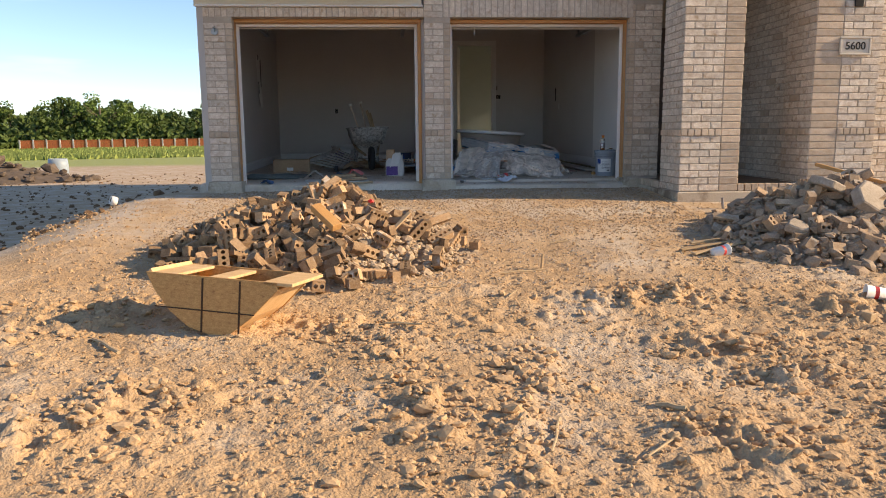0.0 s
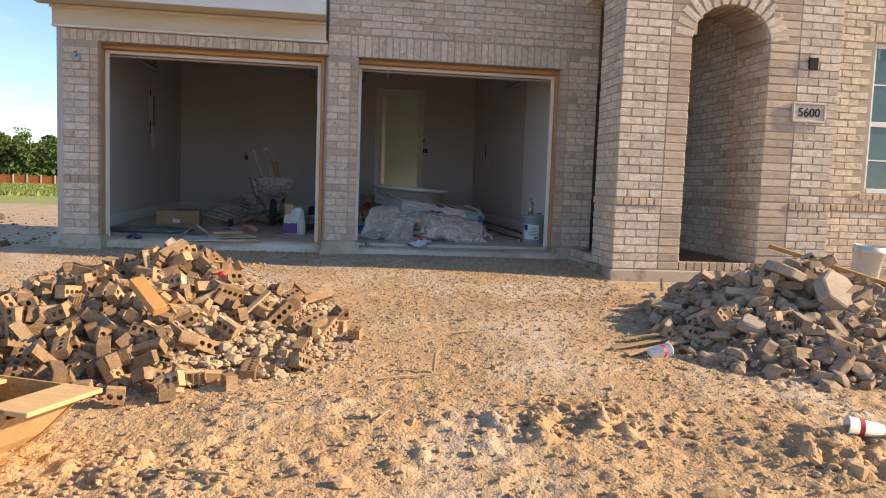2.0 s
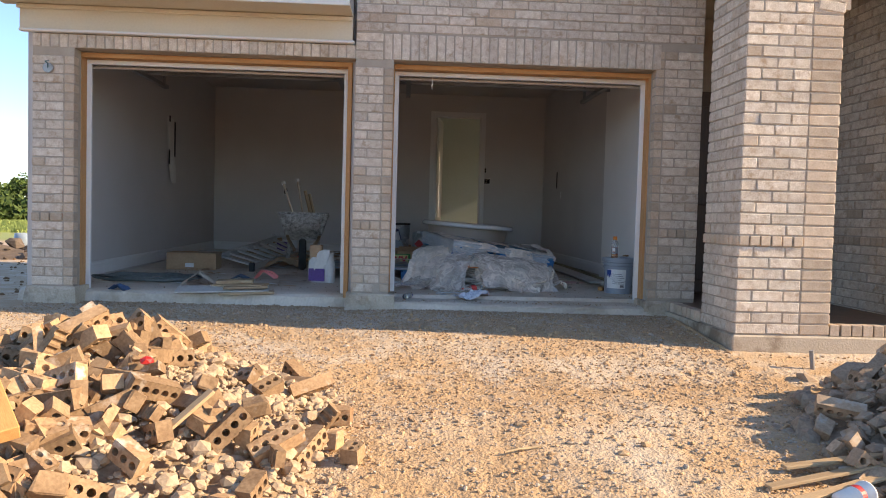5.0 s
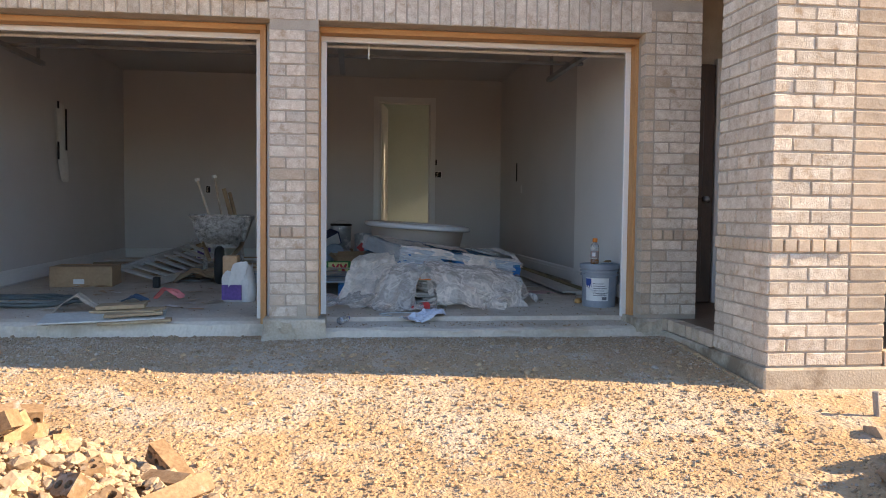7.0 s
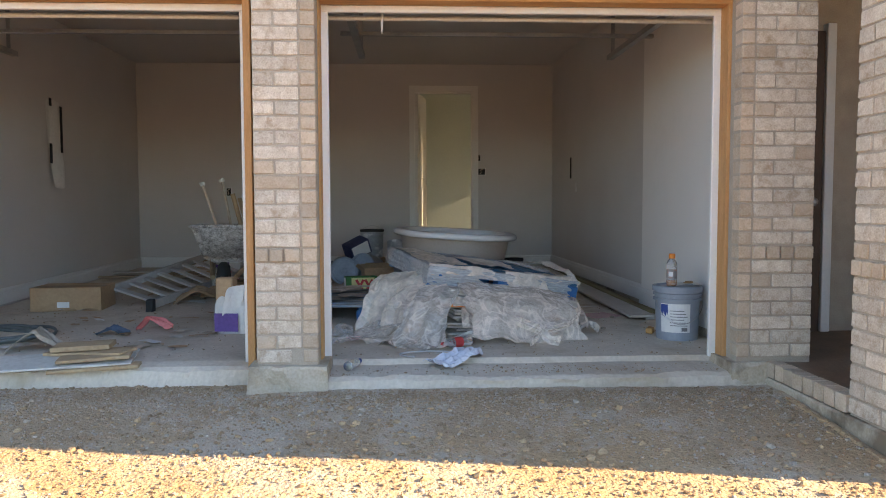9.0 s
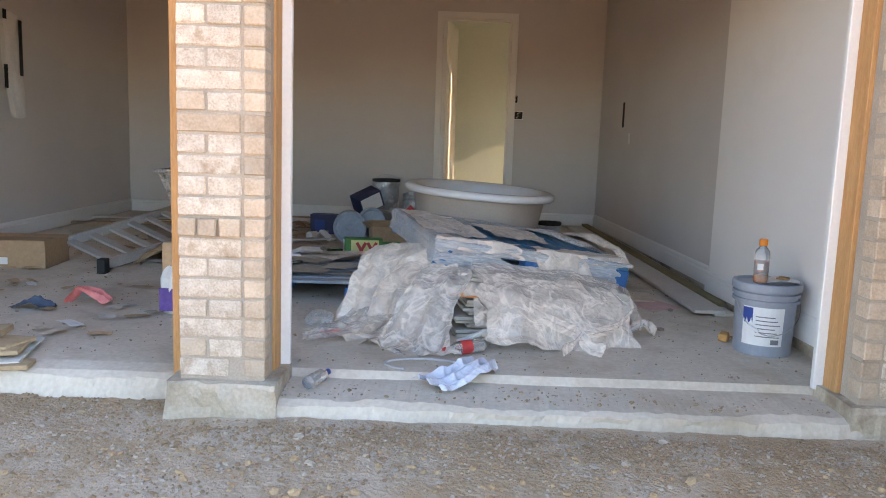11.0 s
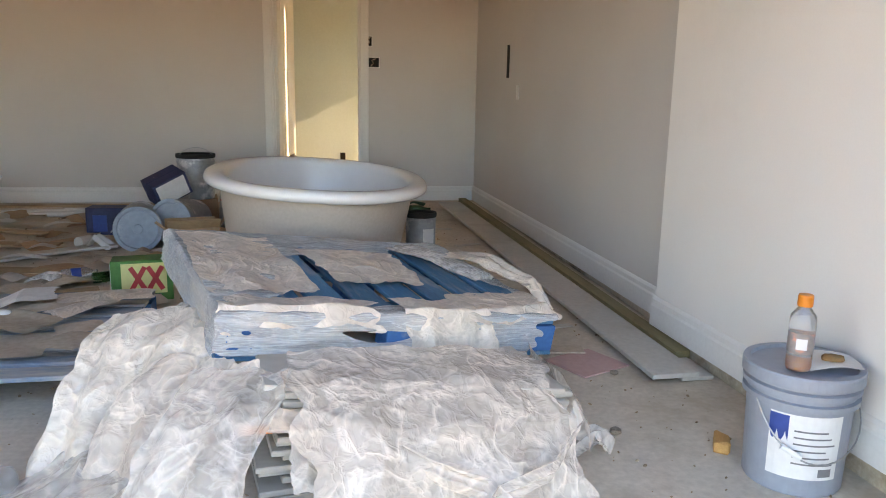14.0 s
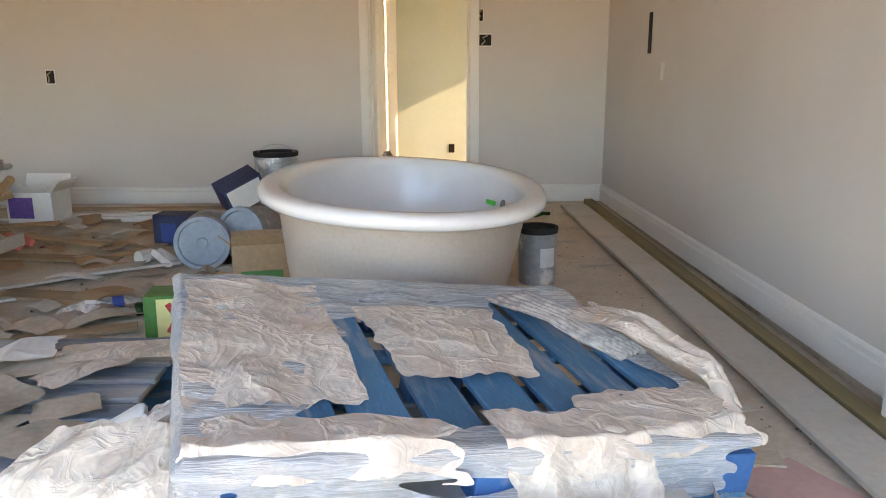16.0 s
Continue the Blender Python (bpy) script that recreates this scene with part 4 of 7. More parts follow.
# ---- heaps ----
def cored_brick(l, w, h, holes):
    """A brick with a row of round cores right through it, from bed face to bed face."""
    bm = bmesh.new()
    n = 10
    cell, r = l / holes, min(w, l / holes) * 0.36
    cols = []
    for k in range(holes):
        cx = -l / 2 + cell * (k + 0.5)
        tops = []
        for s in (1, -1):
            ring, edge = [], []
            for i in range(n):
                a = 2 * math.pi * (i + 0.5) / n
                c, d = math.cos(a), math.sin(a)
                ring.append(bm.verts.new((cx + r * c, r * d, s * h / 2)))
                q = min(cell / 2 / abs(c) if abs(c) > 1e-6 else 9, w / 2 / abs(d) if abs(d) > 1e-6 else 9)
                edge.append(bm.verts.new((cx + q * c, q * d, s * h / 2)))
            for i in range(n):
                j = (i + 1) % n
                bm.faces.new((ring[i], ring[j], edge[j], edge[i]))
            tops.append(ring)
        for i in range(n):
            j = (i + 1) % n
            bm.faces.new((tops[0][i], tops[0][j], tops[1][j], tops[1][i]))
    for q in ([(-l / 2, -w / 2), (l / 2, -w / 2)], [(l / 2, w / 2), (-l / 2, w / 2)], [(l / 2, -w / 2), (l / 2, w / 2)], [(-l / 2, w / 2), (-l / 2, -w / 2)]):
        (xa, ya), (xb, yb) = q
        bm.faces.new([bm.verts.new(p) for p in ((xa, ya, -h / 2), (xb, yb, -h / 2), (xb, yb, h / 2), (xa, ya, h / 2))])
    for k in range(holes):   # corner gaps of each cell
        cx = -l / 2 + cell * (k + 0.5)
        for sx in (-1, 1):
            for sy in (-1, 1):
                for s in (1, -1):
                    a0 = math.atan2(sy * w, sx * cell)
                    pts = []
                    for a in (a0 - math.pi / n * 1.0, a0 + math.pi / n * 1.0):
                        c, d = math.cos(a), math.sin(a)
                        q = min(cell / 2 / abs(c) if abs(c) > 1e-6 else 9, w / 2 / abs(d) if abs(d) > 1e-6 else 9)
                        pts.append((cx + q * c, q * d, s * h / 2))
                    bm.faces.new([bm.verts.new(p) for p in (pts[0], (cx + sx * cell / 2, sy * w / 2, s * h / 2), pts[1])])
    bmesh.ops.remove_doubles(bm, verts=bm.verts, dist=0.0002)
    bmesh.ops.recalc_face_normals(bm, faces=bm.faces)
    return bm


def split_brick(l, w, h, holes):
    """A brick broken along its cores: the broken face shows the row of grooves."""
    bm = bmesh.new()
    pts = [(-l / 2, -w / 2), (l / 2, -w / 2), (l / 2, 0)]
    cell = l / holes
    r = cell * 0.34
    for k in range(holes - 1, -1, -1):
        cx = -l / 2 + cell * (k + 0.5)
        for i in range(6):
            a = -math.pi * i / 5
            pts.append((cx + r * math.cos(a), r * math.sin(a) * 0.9))
    pts.append((-l / 2, 0))
    lo, hi = [bm.verts.new((x, y, -h / 2)) for x, y in pts], [bm.verts.new((x, y, h / 2)) for x, y in pts]
    bm.faces.new(lo[::-1])
    bm.faces.new(hi)
    for i in range(len(pts)):
        j = (i + 1) % len(pts)
        bm.faces.new((lo[i], lo[j], hi[j], hi[i]))
    bmesh.ops.triangulate(bm, faces=[f for f in bm.faces if len(f.verts) > 4])
    bmesh.ops.recalc_face_normals(bm, faces=bm.faces)
    return bm


def bat(l, w, h, seed):
    """A broken piece of solid brick."""
    rnd = random.Random(seed)
    bm = box(-l / 2, l / 2, -w / 2, w / 2, -h / 2, h / 2, bevel=0.006)
    for v in bm.verts:
        if v.co.x > l * 0.3:
            v.co.x += rnd.uniform(-0.03, 0.02)
        v.co += Vector((rnd.uniform(-1, 1), rnd.uniform(-1, 1), rnd.uniform(-1, 1))) * 0.003
    return bm


M["loose_brick"] = mat("loose tan cored brick", (0.52, 0.345, 0.195), (0.30, 0.18, 0.095), 0.92, 10, 70, 0.6, 0.006, vary=0.46, stain=(0.66, 0.58, 0.48), stain_scale=7, stain_at=(0.58, 0.7))
M["grey_brick"] = mat("dusty grey brick", (0.49, 0.355, 0.235), (0.30, 0.205, 0.13), 0.92, 10, 70, 0.6, 0.006, vary=0.3, stain=(0.5, 0.46, 0.4), stain_scale=7, stain_at=(0.55, 0.7))
M["mortar_lump"] = mat("pale mortar rubble", (0.51, 0.385, 0.26), (0.34, 0.24, 0.15), 0.95, 8, 60, 0.8, 0.01, vary=0.2)
M["grey_lump"] = mat("grey mortar rubble", (0.47, 0.355, 0.25), (0.29, 0.21, 0.145), 0.95, 8, 60, 0.8, 0.01, vary=0.25)
BL, BW, BH = 0.235, 0.085, 0.068
KINDS = [cored_brick(BL, BW, BH, 5), cored_brick(BL, BW, BH, 5), cored_brick(BL * 0.6, BW, BH, 3), split_brick(BL, BW, BH, 6), split_brick(BL * 0.6, BW, BH, 4), cored_brick(BL * 0.4, BW, BH, 2), bat(BL * 0.45, BW, BH, 3), bat(BL * 0.8, BW, BH, 4)]


def kinds_of(material):
    out = []
    for bm in KINDS:
        me = bpy.data.meshes.new("brick")
        bm.to_mesh(me)
        me.materials.append(material)
        out.append(me)
    return out


TAN, GREY = kinds_of(M["loose_brick"]), kinds_of(M["grey_brick"])


def heap_height(x, y, cx, cy, a, b, h, rot=0.0, p=1.15):
    dx, dy = x - cx, y - cy
    c, s = math.cos(rot), math.sin(rot)
    u, v = (dx * c + dy * s) / a, (-dx * s + dy * c) / b
    d = math.hypot(u, v)
    return h * max(0.0, 1 - d) ** (1 / p) * (1 + 0.18 * noise.noise((x * 2.2, y * 2.2, cx)))


def heap(name, label, humps, material, core_label, res=0.05, seed=1):
    """The body of a heap: a lumpy mound on the ground made of several humps."""
    t = thing(name, label, "rubble heap")
    x0, x1 = min(c[0] - c[2] for c in humps) - 0.2, max(c[0] + c[2] for c in humps) + 0.2
    y0, y1 = min(c[1] - c[3] for c in humps) - 0.2, max(c[1] + c[3] for c in humps) + 0.2
    nx, ny = int((x1 - x0) / res), int((y1 - y0) / res)
    bm = bmesh.new()
    g = []
    for i in range(nx + 1):
        row = []
        for j in range(ny + 1):
            x, y = x0 + i * res, y0 + j * res
            h = max(heap_height(x, y, *c) for c in humps)
            row.append(bm.verts.new((x, y, hz(x, y) - 0.06 + (h * 0.86 + 0.05 * noise.noise((x * 9, y * 9, 1)) * min(1, h * 5) + 0.04 * noise.noise((x * 21, y * 21, 4)) * min(1, h * 5)))))
        g.append(row)
    for i in range(nx):
        for j in range(ny):
            bm.faces.new((g[i][j], g[i + 1][j], g[i + 1][j + 1], g[i][j + 1]))
    part("rubble_core", bm, material, t, core_label)
    return t


def bury(parent, meshes, humps, count, seed, spread_=0.97, weights=None, lift=(0.0, 0.05), keep=None):
    """Strews bricks over the skin of a heap, every one at its own tilt."""
    rnd = random.Random(seed)
    n = 0
    while n < count:
        c = rnd.choice(humps)
        a, d = rnd.uniform(0, 2 * math.pi), math.sqrt(rnd.random()) * spread_
        x, y = c[0] + math.cos(a) * d * c[2], c[1] + math.sin(a) * d * c[3]
        if keep and not keep(x, y, rnd):
            continue
        h = max(heap_height(x, y, *q) for q in humps)
        z = hz(x, y) + h * 0.92 + rnd.uniform(*lift)
        ob = new("brick", meshes[rnd.choices(range(len(meshes)), weights)[0]])
        ob.matrix_world = Matrix.Translation((x, y, max(z, hz(x, y) + 0.035))) @ Euler((rnd.choice((0, math.pi / 2, math.pi / 2, math.pi / 2, rnd.uniform(0, 6.28))) + rnd.gauss(0, 0.35), rnd.gauss(0, 0.6), rnd.choice((rnd.gauss(0, 0.5), rnd.gauss(0, 0.5), rnd.uniform(0, 6.28))))).to_matrix().to_4x4()
        ob.parent = parent
        n += 1


PILE = [(0.1, 6.95, 1.1, 1.35, 0.54), (-0.45, 6.75, 0.95, 1.2, 0.45), (0.45, 6.9, 0.92, 1.2, 0.36)]
pile = heap("brick_heap", "heap of loose tan cored bricks and pale mortar rubble", PILE, M["mortar_lump"], "pale crumbled mortar", 0.04)
bury(pile, TAN, PILE, 290, 3, weights=(4, 4, 3, 3, 3, 2, 2, 1), lift=(-0.03, 0.06), keep=lambda x, y, r: x < 0.42 or r.random() < 0.22)


def deep_bricks(parent, meshes, humps, count, seed, keep=None):
    """The rest of a heap's bricks, joined."""
    rnd = random.Random(seed)
    bm = bmesh.new()
    for _ in range(count):
        c = rnd.choice(humps)
        a, d = rnd.uniform(0, 2 * math.pi), math.sqrt(rnd.random()) * 0.95
        x, y = c[0] + math.cos(a) * d * c[2], c[1] + math.sin(a) * d * c[3]
        if keep and not keep(x, y, rnd):
            continue
        h = max(heap_height(x, y, *q) for q in humps)
        first = len(bm.verts)
        bm.from_mesh(meshes[rnd.randrange(len(meshes))])
        bm.verts.ensure_lookup_table()
        m = Matrix.Translation((x, y, hz(x, y) + 0.03 + h * 0.9 + rnd.uniform(-0.05, 0.03))) @ Euler((rnd.choice((0, 1.57)) + rnd.gauss(0, 0.35), rnd.gauss(0, 0.55), rnd.uniform(0, 6.28))).to_matrix().to_4x4()
        for v in bm.verts[first:]:
            v.co = m @ v.co
    me = bpy.data.meshes.new("brick_rest")
    bm.to_mesh(me)
    bm.free()
    me.materials.append(meshes[0].materials[0])
    ob = new("brick_rest", me)
    ob.parent = parent
    return tagged(ob, kind="stuff")


deep_bricks(pile, TAN, PILE, 260, 9, keep=lambda x, y, r: x < 0.4 or r.random() < 0.2)
def on_heap(humps, xmin=-99.0):
    def f(rnd):
        while True:
            c = rnd.choice(humps)
            a, d = rnd.uniform(0, 2 * math.pi), math.sqrt(rnd.random()) * 1.08
            x, y = c[0] + math.cos(a) * d * c[2], c[1] + math.sin(a) * d * c[3]
            if x > xmin:
                return x, y, hz(x, y) - 0.02 + 0.9 * max(heap_height(x, y, *q) for q in humps)
    return f


o = scatter("mortar_debris", M["mortar_lump"], "", "", 1100, on_heap(PILE, xmin=0.28), lambda r: min(0.055, 0.008 + abs(r.gauss(0, 0.017))), 41)
o.parent = pile
o = scatter("mortar_grit", M["mortar_lump"], "", "", 2600, on_heap(PILE), lambda r: min(0.035, 0.006 + abs(r.gauss(0, 0.01))), 42)
o.parent = pile
rnd = random.Random(77)
for x, y, k in ((0.66, 5.72, 5), (0.35, 5.55, 2), (0.45, 5.75, 4), (0.1, 5.5, 5), (-0.1, 5.6, 6), (0.95, 6.2, 2), (1.15, 6.75, 4), (1.3, 6.85, 6), (1.4, 6.7, 5), (1.25, 7.1, 2), (-0.35, 5.62, 4), (0.75, 5.95, 0)):
    ob = new("brick", TAN[k])
    ob.matrix_world = Matrix.Translation((x, y, hz(x, y) + 0.045)) @ Euler((rnd.choice((0, math.pi / 2)), rnd.gauss(0, 0.1), rnd.uniform(0, 6.28))).to_matrix().to_4x4()
    ob.parent = pile
# a white-sided board end and a strip of scrap timber caught in the heap
M["scrap"] = mat("weathered scrap timber", (0.56, 0.40, 0.23), (0.42, 0.28, 0.15), 0.8, 4, 40, 0.3, 0.004, stretch=(1, 8, 8), vary=0.15)
M["orange_wood"] = mat("orange sawn timber", (0.60, 0.33, 0.12), (0.48, 0.24, 0.08), 0.8, 4, 40, 0.3, 0.004, stretch=(1, 8, 8))
solo("timber_offcut", box(-0.16, 0.16, -0.045, 0.045, -0.03, 0.03, bevel=0.004), M["orange_wood"], "orange timber offcut lying on the brick heap", "timber", pose(0.12, 6.12, 0.80, 12, 28, -48))
solo("timber_strip", box(-0.14, 0.14, -0.02, 0.02, -0.008, 0.008, bevel=0.003), M["scrap"], "thin timber strip lying on the brick heap", "timber", pose(0.72, 6.45, 0.70, 10, -35, 40))
solo("red_wrapper", lump_mesh(5, 0.6), mat("red plastic", (0.65, 0.03, 0.03), None, 0.4), "crumpled red wrapper on the brick heap", "litter", pose(0.47, 6.7, 0.87) @ Matrix.Scale(0.035, 4))

RUB = [(4.95, 6.95, 1.3, 1.15, 0.64), (4.6, 6.6, 1.0, 0.9, 0.42), (5.6, 6.8, 1.3, 1.1, 0.5)]
rub = heap("rubble_heap", "heap of dusty grey concrete rubble and broken bricks", RUB, M["grey_lump"], "grey crumbled concrete", 0.045)
bury(rub, GREY, RUB, 150, 5, weights=(2, 2, 3, 2, 3, 3, 4, 2), lift=(-0.04, 0.03), keep=lambda x, y, r: y < 6.9 or r.random() < 0.3)
o = scatter("concrete_debris", M["grey_lump"], "", "", 900, on_heap(RUB), lambda r: min(0.12, 0.012 + abs(r.gauss(0, 0.032))), 43)
o.parent = rub
o = scatter("concrete_grit", M["grey_lump"], "", "", 1500, on_heap(RUB), lambda r: min(0.035, 0.006 + abs(r.gauss(0, 0.01))), 44)
o.parent = rub


def slab_piece(l, w, h, seed):
    rnd = random.Random(seed)
    bm = bmesh.new()
    n = 7
    pts = [(math.cos(6.283 * i / n) * l * rnd.uniform(0.75, 1.1), math.sin(6.283 * i / n) * w * rnd.uniform(0.75, 1.1)) for i in range(n)]
    lo, hi = [bm.verts.new((x, y, -h / 2)) for x, y in pts], [bm.verts.new((x * 0.95, y * 0.95, h / 2)) for x, y in pts]
    bm.faces.new(lo[::-1])
    bm.faces.new(hi)
    for i in range(n):
        j = (i + 1) % n
        bm.faces.new((lo[i], lo[j], hi[j], hi[i]))
    bmesh.ops.bevel(bm, geom=bm.edges[:], offset=0.012, segments=1, affect="EDGES")
    return bm


M["con_chunk"] = mat("broken concrete", (0.42, 0.35, 0.28), (0.28, 0.23, 0.175), 0.95, 6, 50, 0.7, 0.012)
for x, y, z, l, w, h, r in ((5.05, 6.55, 0.82, 0.27, 0.2, 0.1, (52, 12, 20)), (4.75, 6.8, 0.95, 0.2, 0.16, 0.08, (20, 10, 60)), (4.2, 6.3, 0.62, 0.13, 0.1, 0.08, (30, 10, 0)), (5.5, 6.6, 0.75, 0.2, 0.14, 0.08, (40, -20, 10))):
    solo("concrete_chunk", slab_piece(l, w, h, int(x * 100)), M["con_chunk"], "broken concrete slab piece on the rubble heap", "rubble", pose(x, y, z, *r))
for x, y, z, l, r in ((3.62, 6.50, 0.47, 0.42, (0, -7, 10)), (3.66, 6.43, 0.45, 0.40, (4, -7, 17)), (3.72, 6.62, 0.49, 0.36, (0, -6, 4))):
    solo("lath", box(-l, l, -0.025, 0.025, -0.008, 0.008, bevel=0.003), M["scrap"], "weathered wooden lath lying against the rubble heap", "timber", pose(x, y, z, *r), group="laths by the rubble heap")
solo("timber_plank", box(-0.5, 0.5, -0.045, 0.045, -0.018, 0.018, bevel=0.004), M["orange_wood"], "sawn plank sticking out of the rubble heap", "timber", pose(5.35, 7.1, 0.98, 0, 16, -28))

# ---- wooden mixing trough ----
M["osb"] = mat("orange strand board", (0.62, 0.37, 0.14), (0.40, 0.20, 0.065), 0.75, 26, 90, 0.4, 0.004, stain=(0.28, 0.13, 0.045), stain_scale=16, stain_at=(0.6, 0.7), stretch=(1, 1, 2))
M["ply"] = mat("pale sawn board", (0.72, 0.50, 0.27), (0.58, 0.37, 0.17), 0.75, 4, 50, 0.3, 0.004, stretch=(1, 6, 1))
M["seam"] = mat("dark seam", (0.07, 0.035, 0.015), None, 0.8)


def trough():
    """A mud trough: two side panels cut to a hull curve, a bent floor, sloped ends and a divider."""
    t = thing("trough", "empty strand-board mud trough with a curved bottom", "trough")
    L, Dp, H = 0.44, 0.52, 0.36
    prof = [(-L, H), (-L * 0.86, H * 0.70), (-L * 0.62, H * 0.36), (-L * 0.32, H * 0.10), (0.0, 0.0), (L * 0.3, H * 0.02), (L * 0.62, H * 0.34), (L, H * 0.86), (L, H)]

    def panel(y0, y1):
        bm = bmesh.new()
        a, b = [bm.verts.new((x, y0, z)) for x, z in prof], [bm.verts.new((x, y1, z)) for x, z in prof]
        bm.faces.new(a)
        bm.faces.new(b[::-1])
        for i in range(len(prof)):
            j = (i + 1) % len(prof)
            bm.faces.new((a[i], b[i], b[j], a[j]))
        bmesh.ops.recalc_face_normals(bm, faces=bm.faces)
        return bm
    part("side_panel", panel(0, 0.018), M["osb"], t)
    part("side_panel", panel(Dp - 0.018, Dp), M["osb"], t)
    bm = bmesh.new()
    k = [(x * 0.985, z + 0.004) for x, z in prof[:-1]]
    k2 = [(x * 0.95, z + 0.02) for x, z in prof[:-1]]
    rows = [[bm.verts.new((x, y, z)) for x, z in q] for q, y in ((k, 0.019), (k, Dp - 0.019), (k2, Dp - 0.019), (k2, 0.019))]
    for ra, rb in zip(rows, rows[1:] + rows[:1]):
        for i in range(len(k) - 1):
            bm.faces.new((ra[i], ra[i + 1], rb[i + 1], rb[i]))
    bmesh.ops.recalc_face_normals(bm, faces=bm.faces)
    part("bottom_sheet", bm, M["ply"], t, "pale bent bottom sheet")
    part("rim_board", box(-L, -L + 0.20, 0.02, Dp - 0.02, H - 0.022, H - 0.002, bevel=0.003, m=Matrix.Translation((0, 0, 0))), M["ply"], t, "pale rim board")
    part("rim_board", box(L - 0.09, L + 0.1, 0.0, Dp, H - 0.02, H + 0.002, bevel=0.003), M["ply"], t, "pale rim board")
    part("divider", box(-0.05, 0.07, 0.02, Dp - 0.02, H - 0.03, H - 0.01, bevel=0.003), M["ply"], t, "pale cross board")
    for x, z0 in ((-0.05, 0.01), (0.2, 0.02)):
        part("seam", box(x - 0.006, x + 0.006, -0.003, 0.0, z0, H - 0.01), M["seam"], t, "dark seam line")
    part("seam", box(-0.37, 0.30, -0.003, 0.0, H * 0.40, H * 0.40 + 0.008), M["seam"], t, "dark seam line")
    return t


tr = trough()
tr.matrix_world = pose(-0.50, 4.62, 0.245, -4, 3, -16)

# ---- litter in the yard ----
M["cup"] = mat("white foam cup", (0.82, 0.80, 0.77), (0.75, 0.73, 0.70), 0.6, 3, 50, 0.05)
M["red"] = mat("red print", (0.62, 0.05, 0.05), (0.5, 0.04, 0.04), 0.5)


def foam_cup(m, label):
    c = thing("cup", label, "cup", m)
    part("body", lathe([(0.0, 0.0), (0.036, 0.0), (0.05, 0.17), (0.054, 0.172), (0.054, 0.178), (0.047, 0.176), (0.034, 0.006), (0, 0.006)], 24), M["cup"], c, smooth=True)
    part("print_band", lathe([(0.0442, 0.095), (0.0467, 0.122), (0.0464, 0.122), (0.0439, 0.095)], 24), M["red"], c, "faded red print")
    return c


foam_cup(pose(3.44, 6.28, hz(3.4, 6.2) + 0.05, 0, 88, 25), "white foam cup with red print lying by rubble")
foam_cup(pose(4.1, 4.85, hz(4.05, 4.85) + 0.06, 0, 85, 160), "crushed white cup with red print on the clay")
solo("wood_block", box(-0.035, 0.035, -0.03, 0.03, -0.04, 0.04, bevel=0.004), M["scrap"], "small sawn wood block on the clay", "timber", pose(3.64, 4.42, hz(3.64, 4.42) + 0.04, 4, 6, 30))
M["twig"] = mat("dry twig", (0.50, 0.37, 0.22), None, 0.9, 6, 50)
for i, (x, y, l, r, a) in enumerate(((1.31, 2.95, 0.17, 0.006, 72), (-1.05, 4.42, 0.22, 0.012, -52), (0.28, 3.84, 0.06, 0.012, -70), (1.9, 3.2, 0.07, 0.014, -40), (1.7, 2.75, 0.12, 0.005, 40), (0.7, 4.55, 0.13, 0.006, -20), (0.95, 5.4, 0.1, 0.006, 10), (1.7, 5.9, 0.2, 0.007, 12), (1.5, 5.2, 0.08, 0.005, 60), (2.2, 6.8, 0.1, 0.006, 20))):
    c, s = math.cos(radians(a)), math.sin(radians(a))
    z = surf(x, y) + 0.012
    solo("stick", tube([(-l * c, -l * s, 0.0), (-l * 0.3 * c + 0.008, -l * 0.3 * s, 0.01), (l * 0.4 * c, l * 0.4 * s + 0.006, 0.006), (l * c, l * s, 0.012)], r, 6), M["twig"], "dry splinter of wood on the clay", "stick", pose(x, y, z), group="sticks in the yard")
solo("peg", tube([(0, 0, 0), (0.01, 0, 0.12)], 0.012, 6), M["scrap"], "small wooden peg stuck in the clay", "peg", pose(1.88, 6.05, hz(1.88, 6.05)))
solo("pipe_stub", tube([(0, 0, -0.05), (-0.02, 0.0, 0.13)], 0.016, 8), mat("grey pipe", (0.3, 0.28, 0.26), None, 0.6), "grey pipe stub rising by the porch footing", "pipe", pose(4.42, 8.25, hz(4.42, 8.25)))
# pails behind the rubble
M["pail"] = mat("dusty grey-white plastic", (0.62, 0.62, 0.60), (0.52, 0.52, 0.50), 0.5, 4, 50, 0.1, 0.003, stain=(0.45, 0.38, 0.3), stain_scale=5)


def plain_pail(m, label):
    p = thing("pail", label, "bucket", m, "pails by the house")
    part("body", lathe([(0.0, 0.0), (0.125, 0.0), (0.13, 0.01), (0.148, 0.30), (0.156, 0.302), (0.156, 0.335), (0.15, 0.34), (0.15, 0.37), (0.142, 0.37), (0.121, 0.012), (0, 0.012)], 32), M["pail"], p, smooth=True)
    part("handle", tube([(0.155 * math.cos(a), 0.03 + 0.06 * math.sin(a), 0.33 - 0.10 * math.sin(a)) for a in np.linspace(0, math.pi, 12)], 0.004, 6), M["steel"], p, "wire handle")
    return p


plain_pail(pose(6.72, 8.45, hz(6.7, 8.45) + 0.1, 4, 3, 0), "dusty white plastic pail standing by the wall")
plain_pail(pose(6.62, 7.75, hz(6.6, 7.7) + 0.32, 78, 0, 35), "dusty white plastic pail lying on its side")
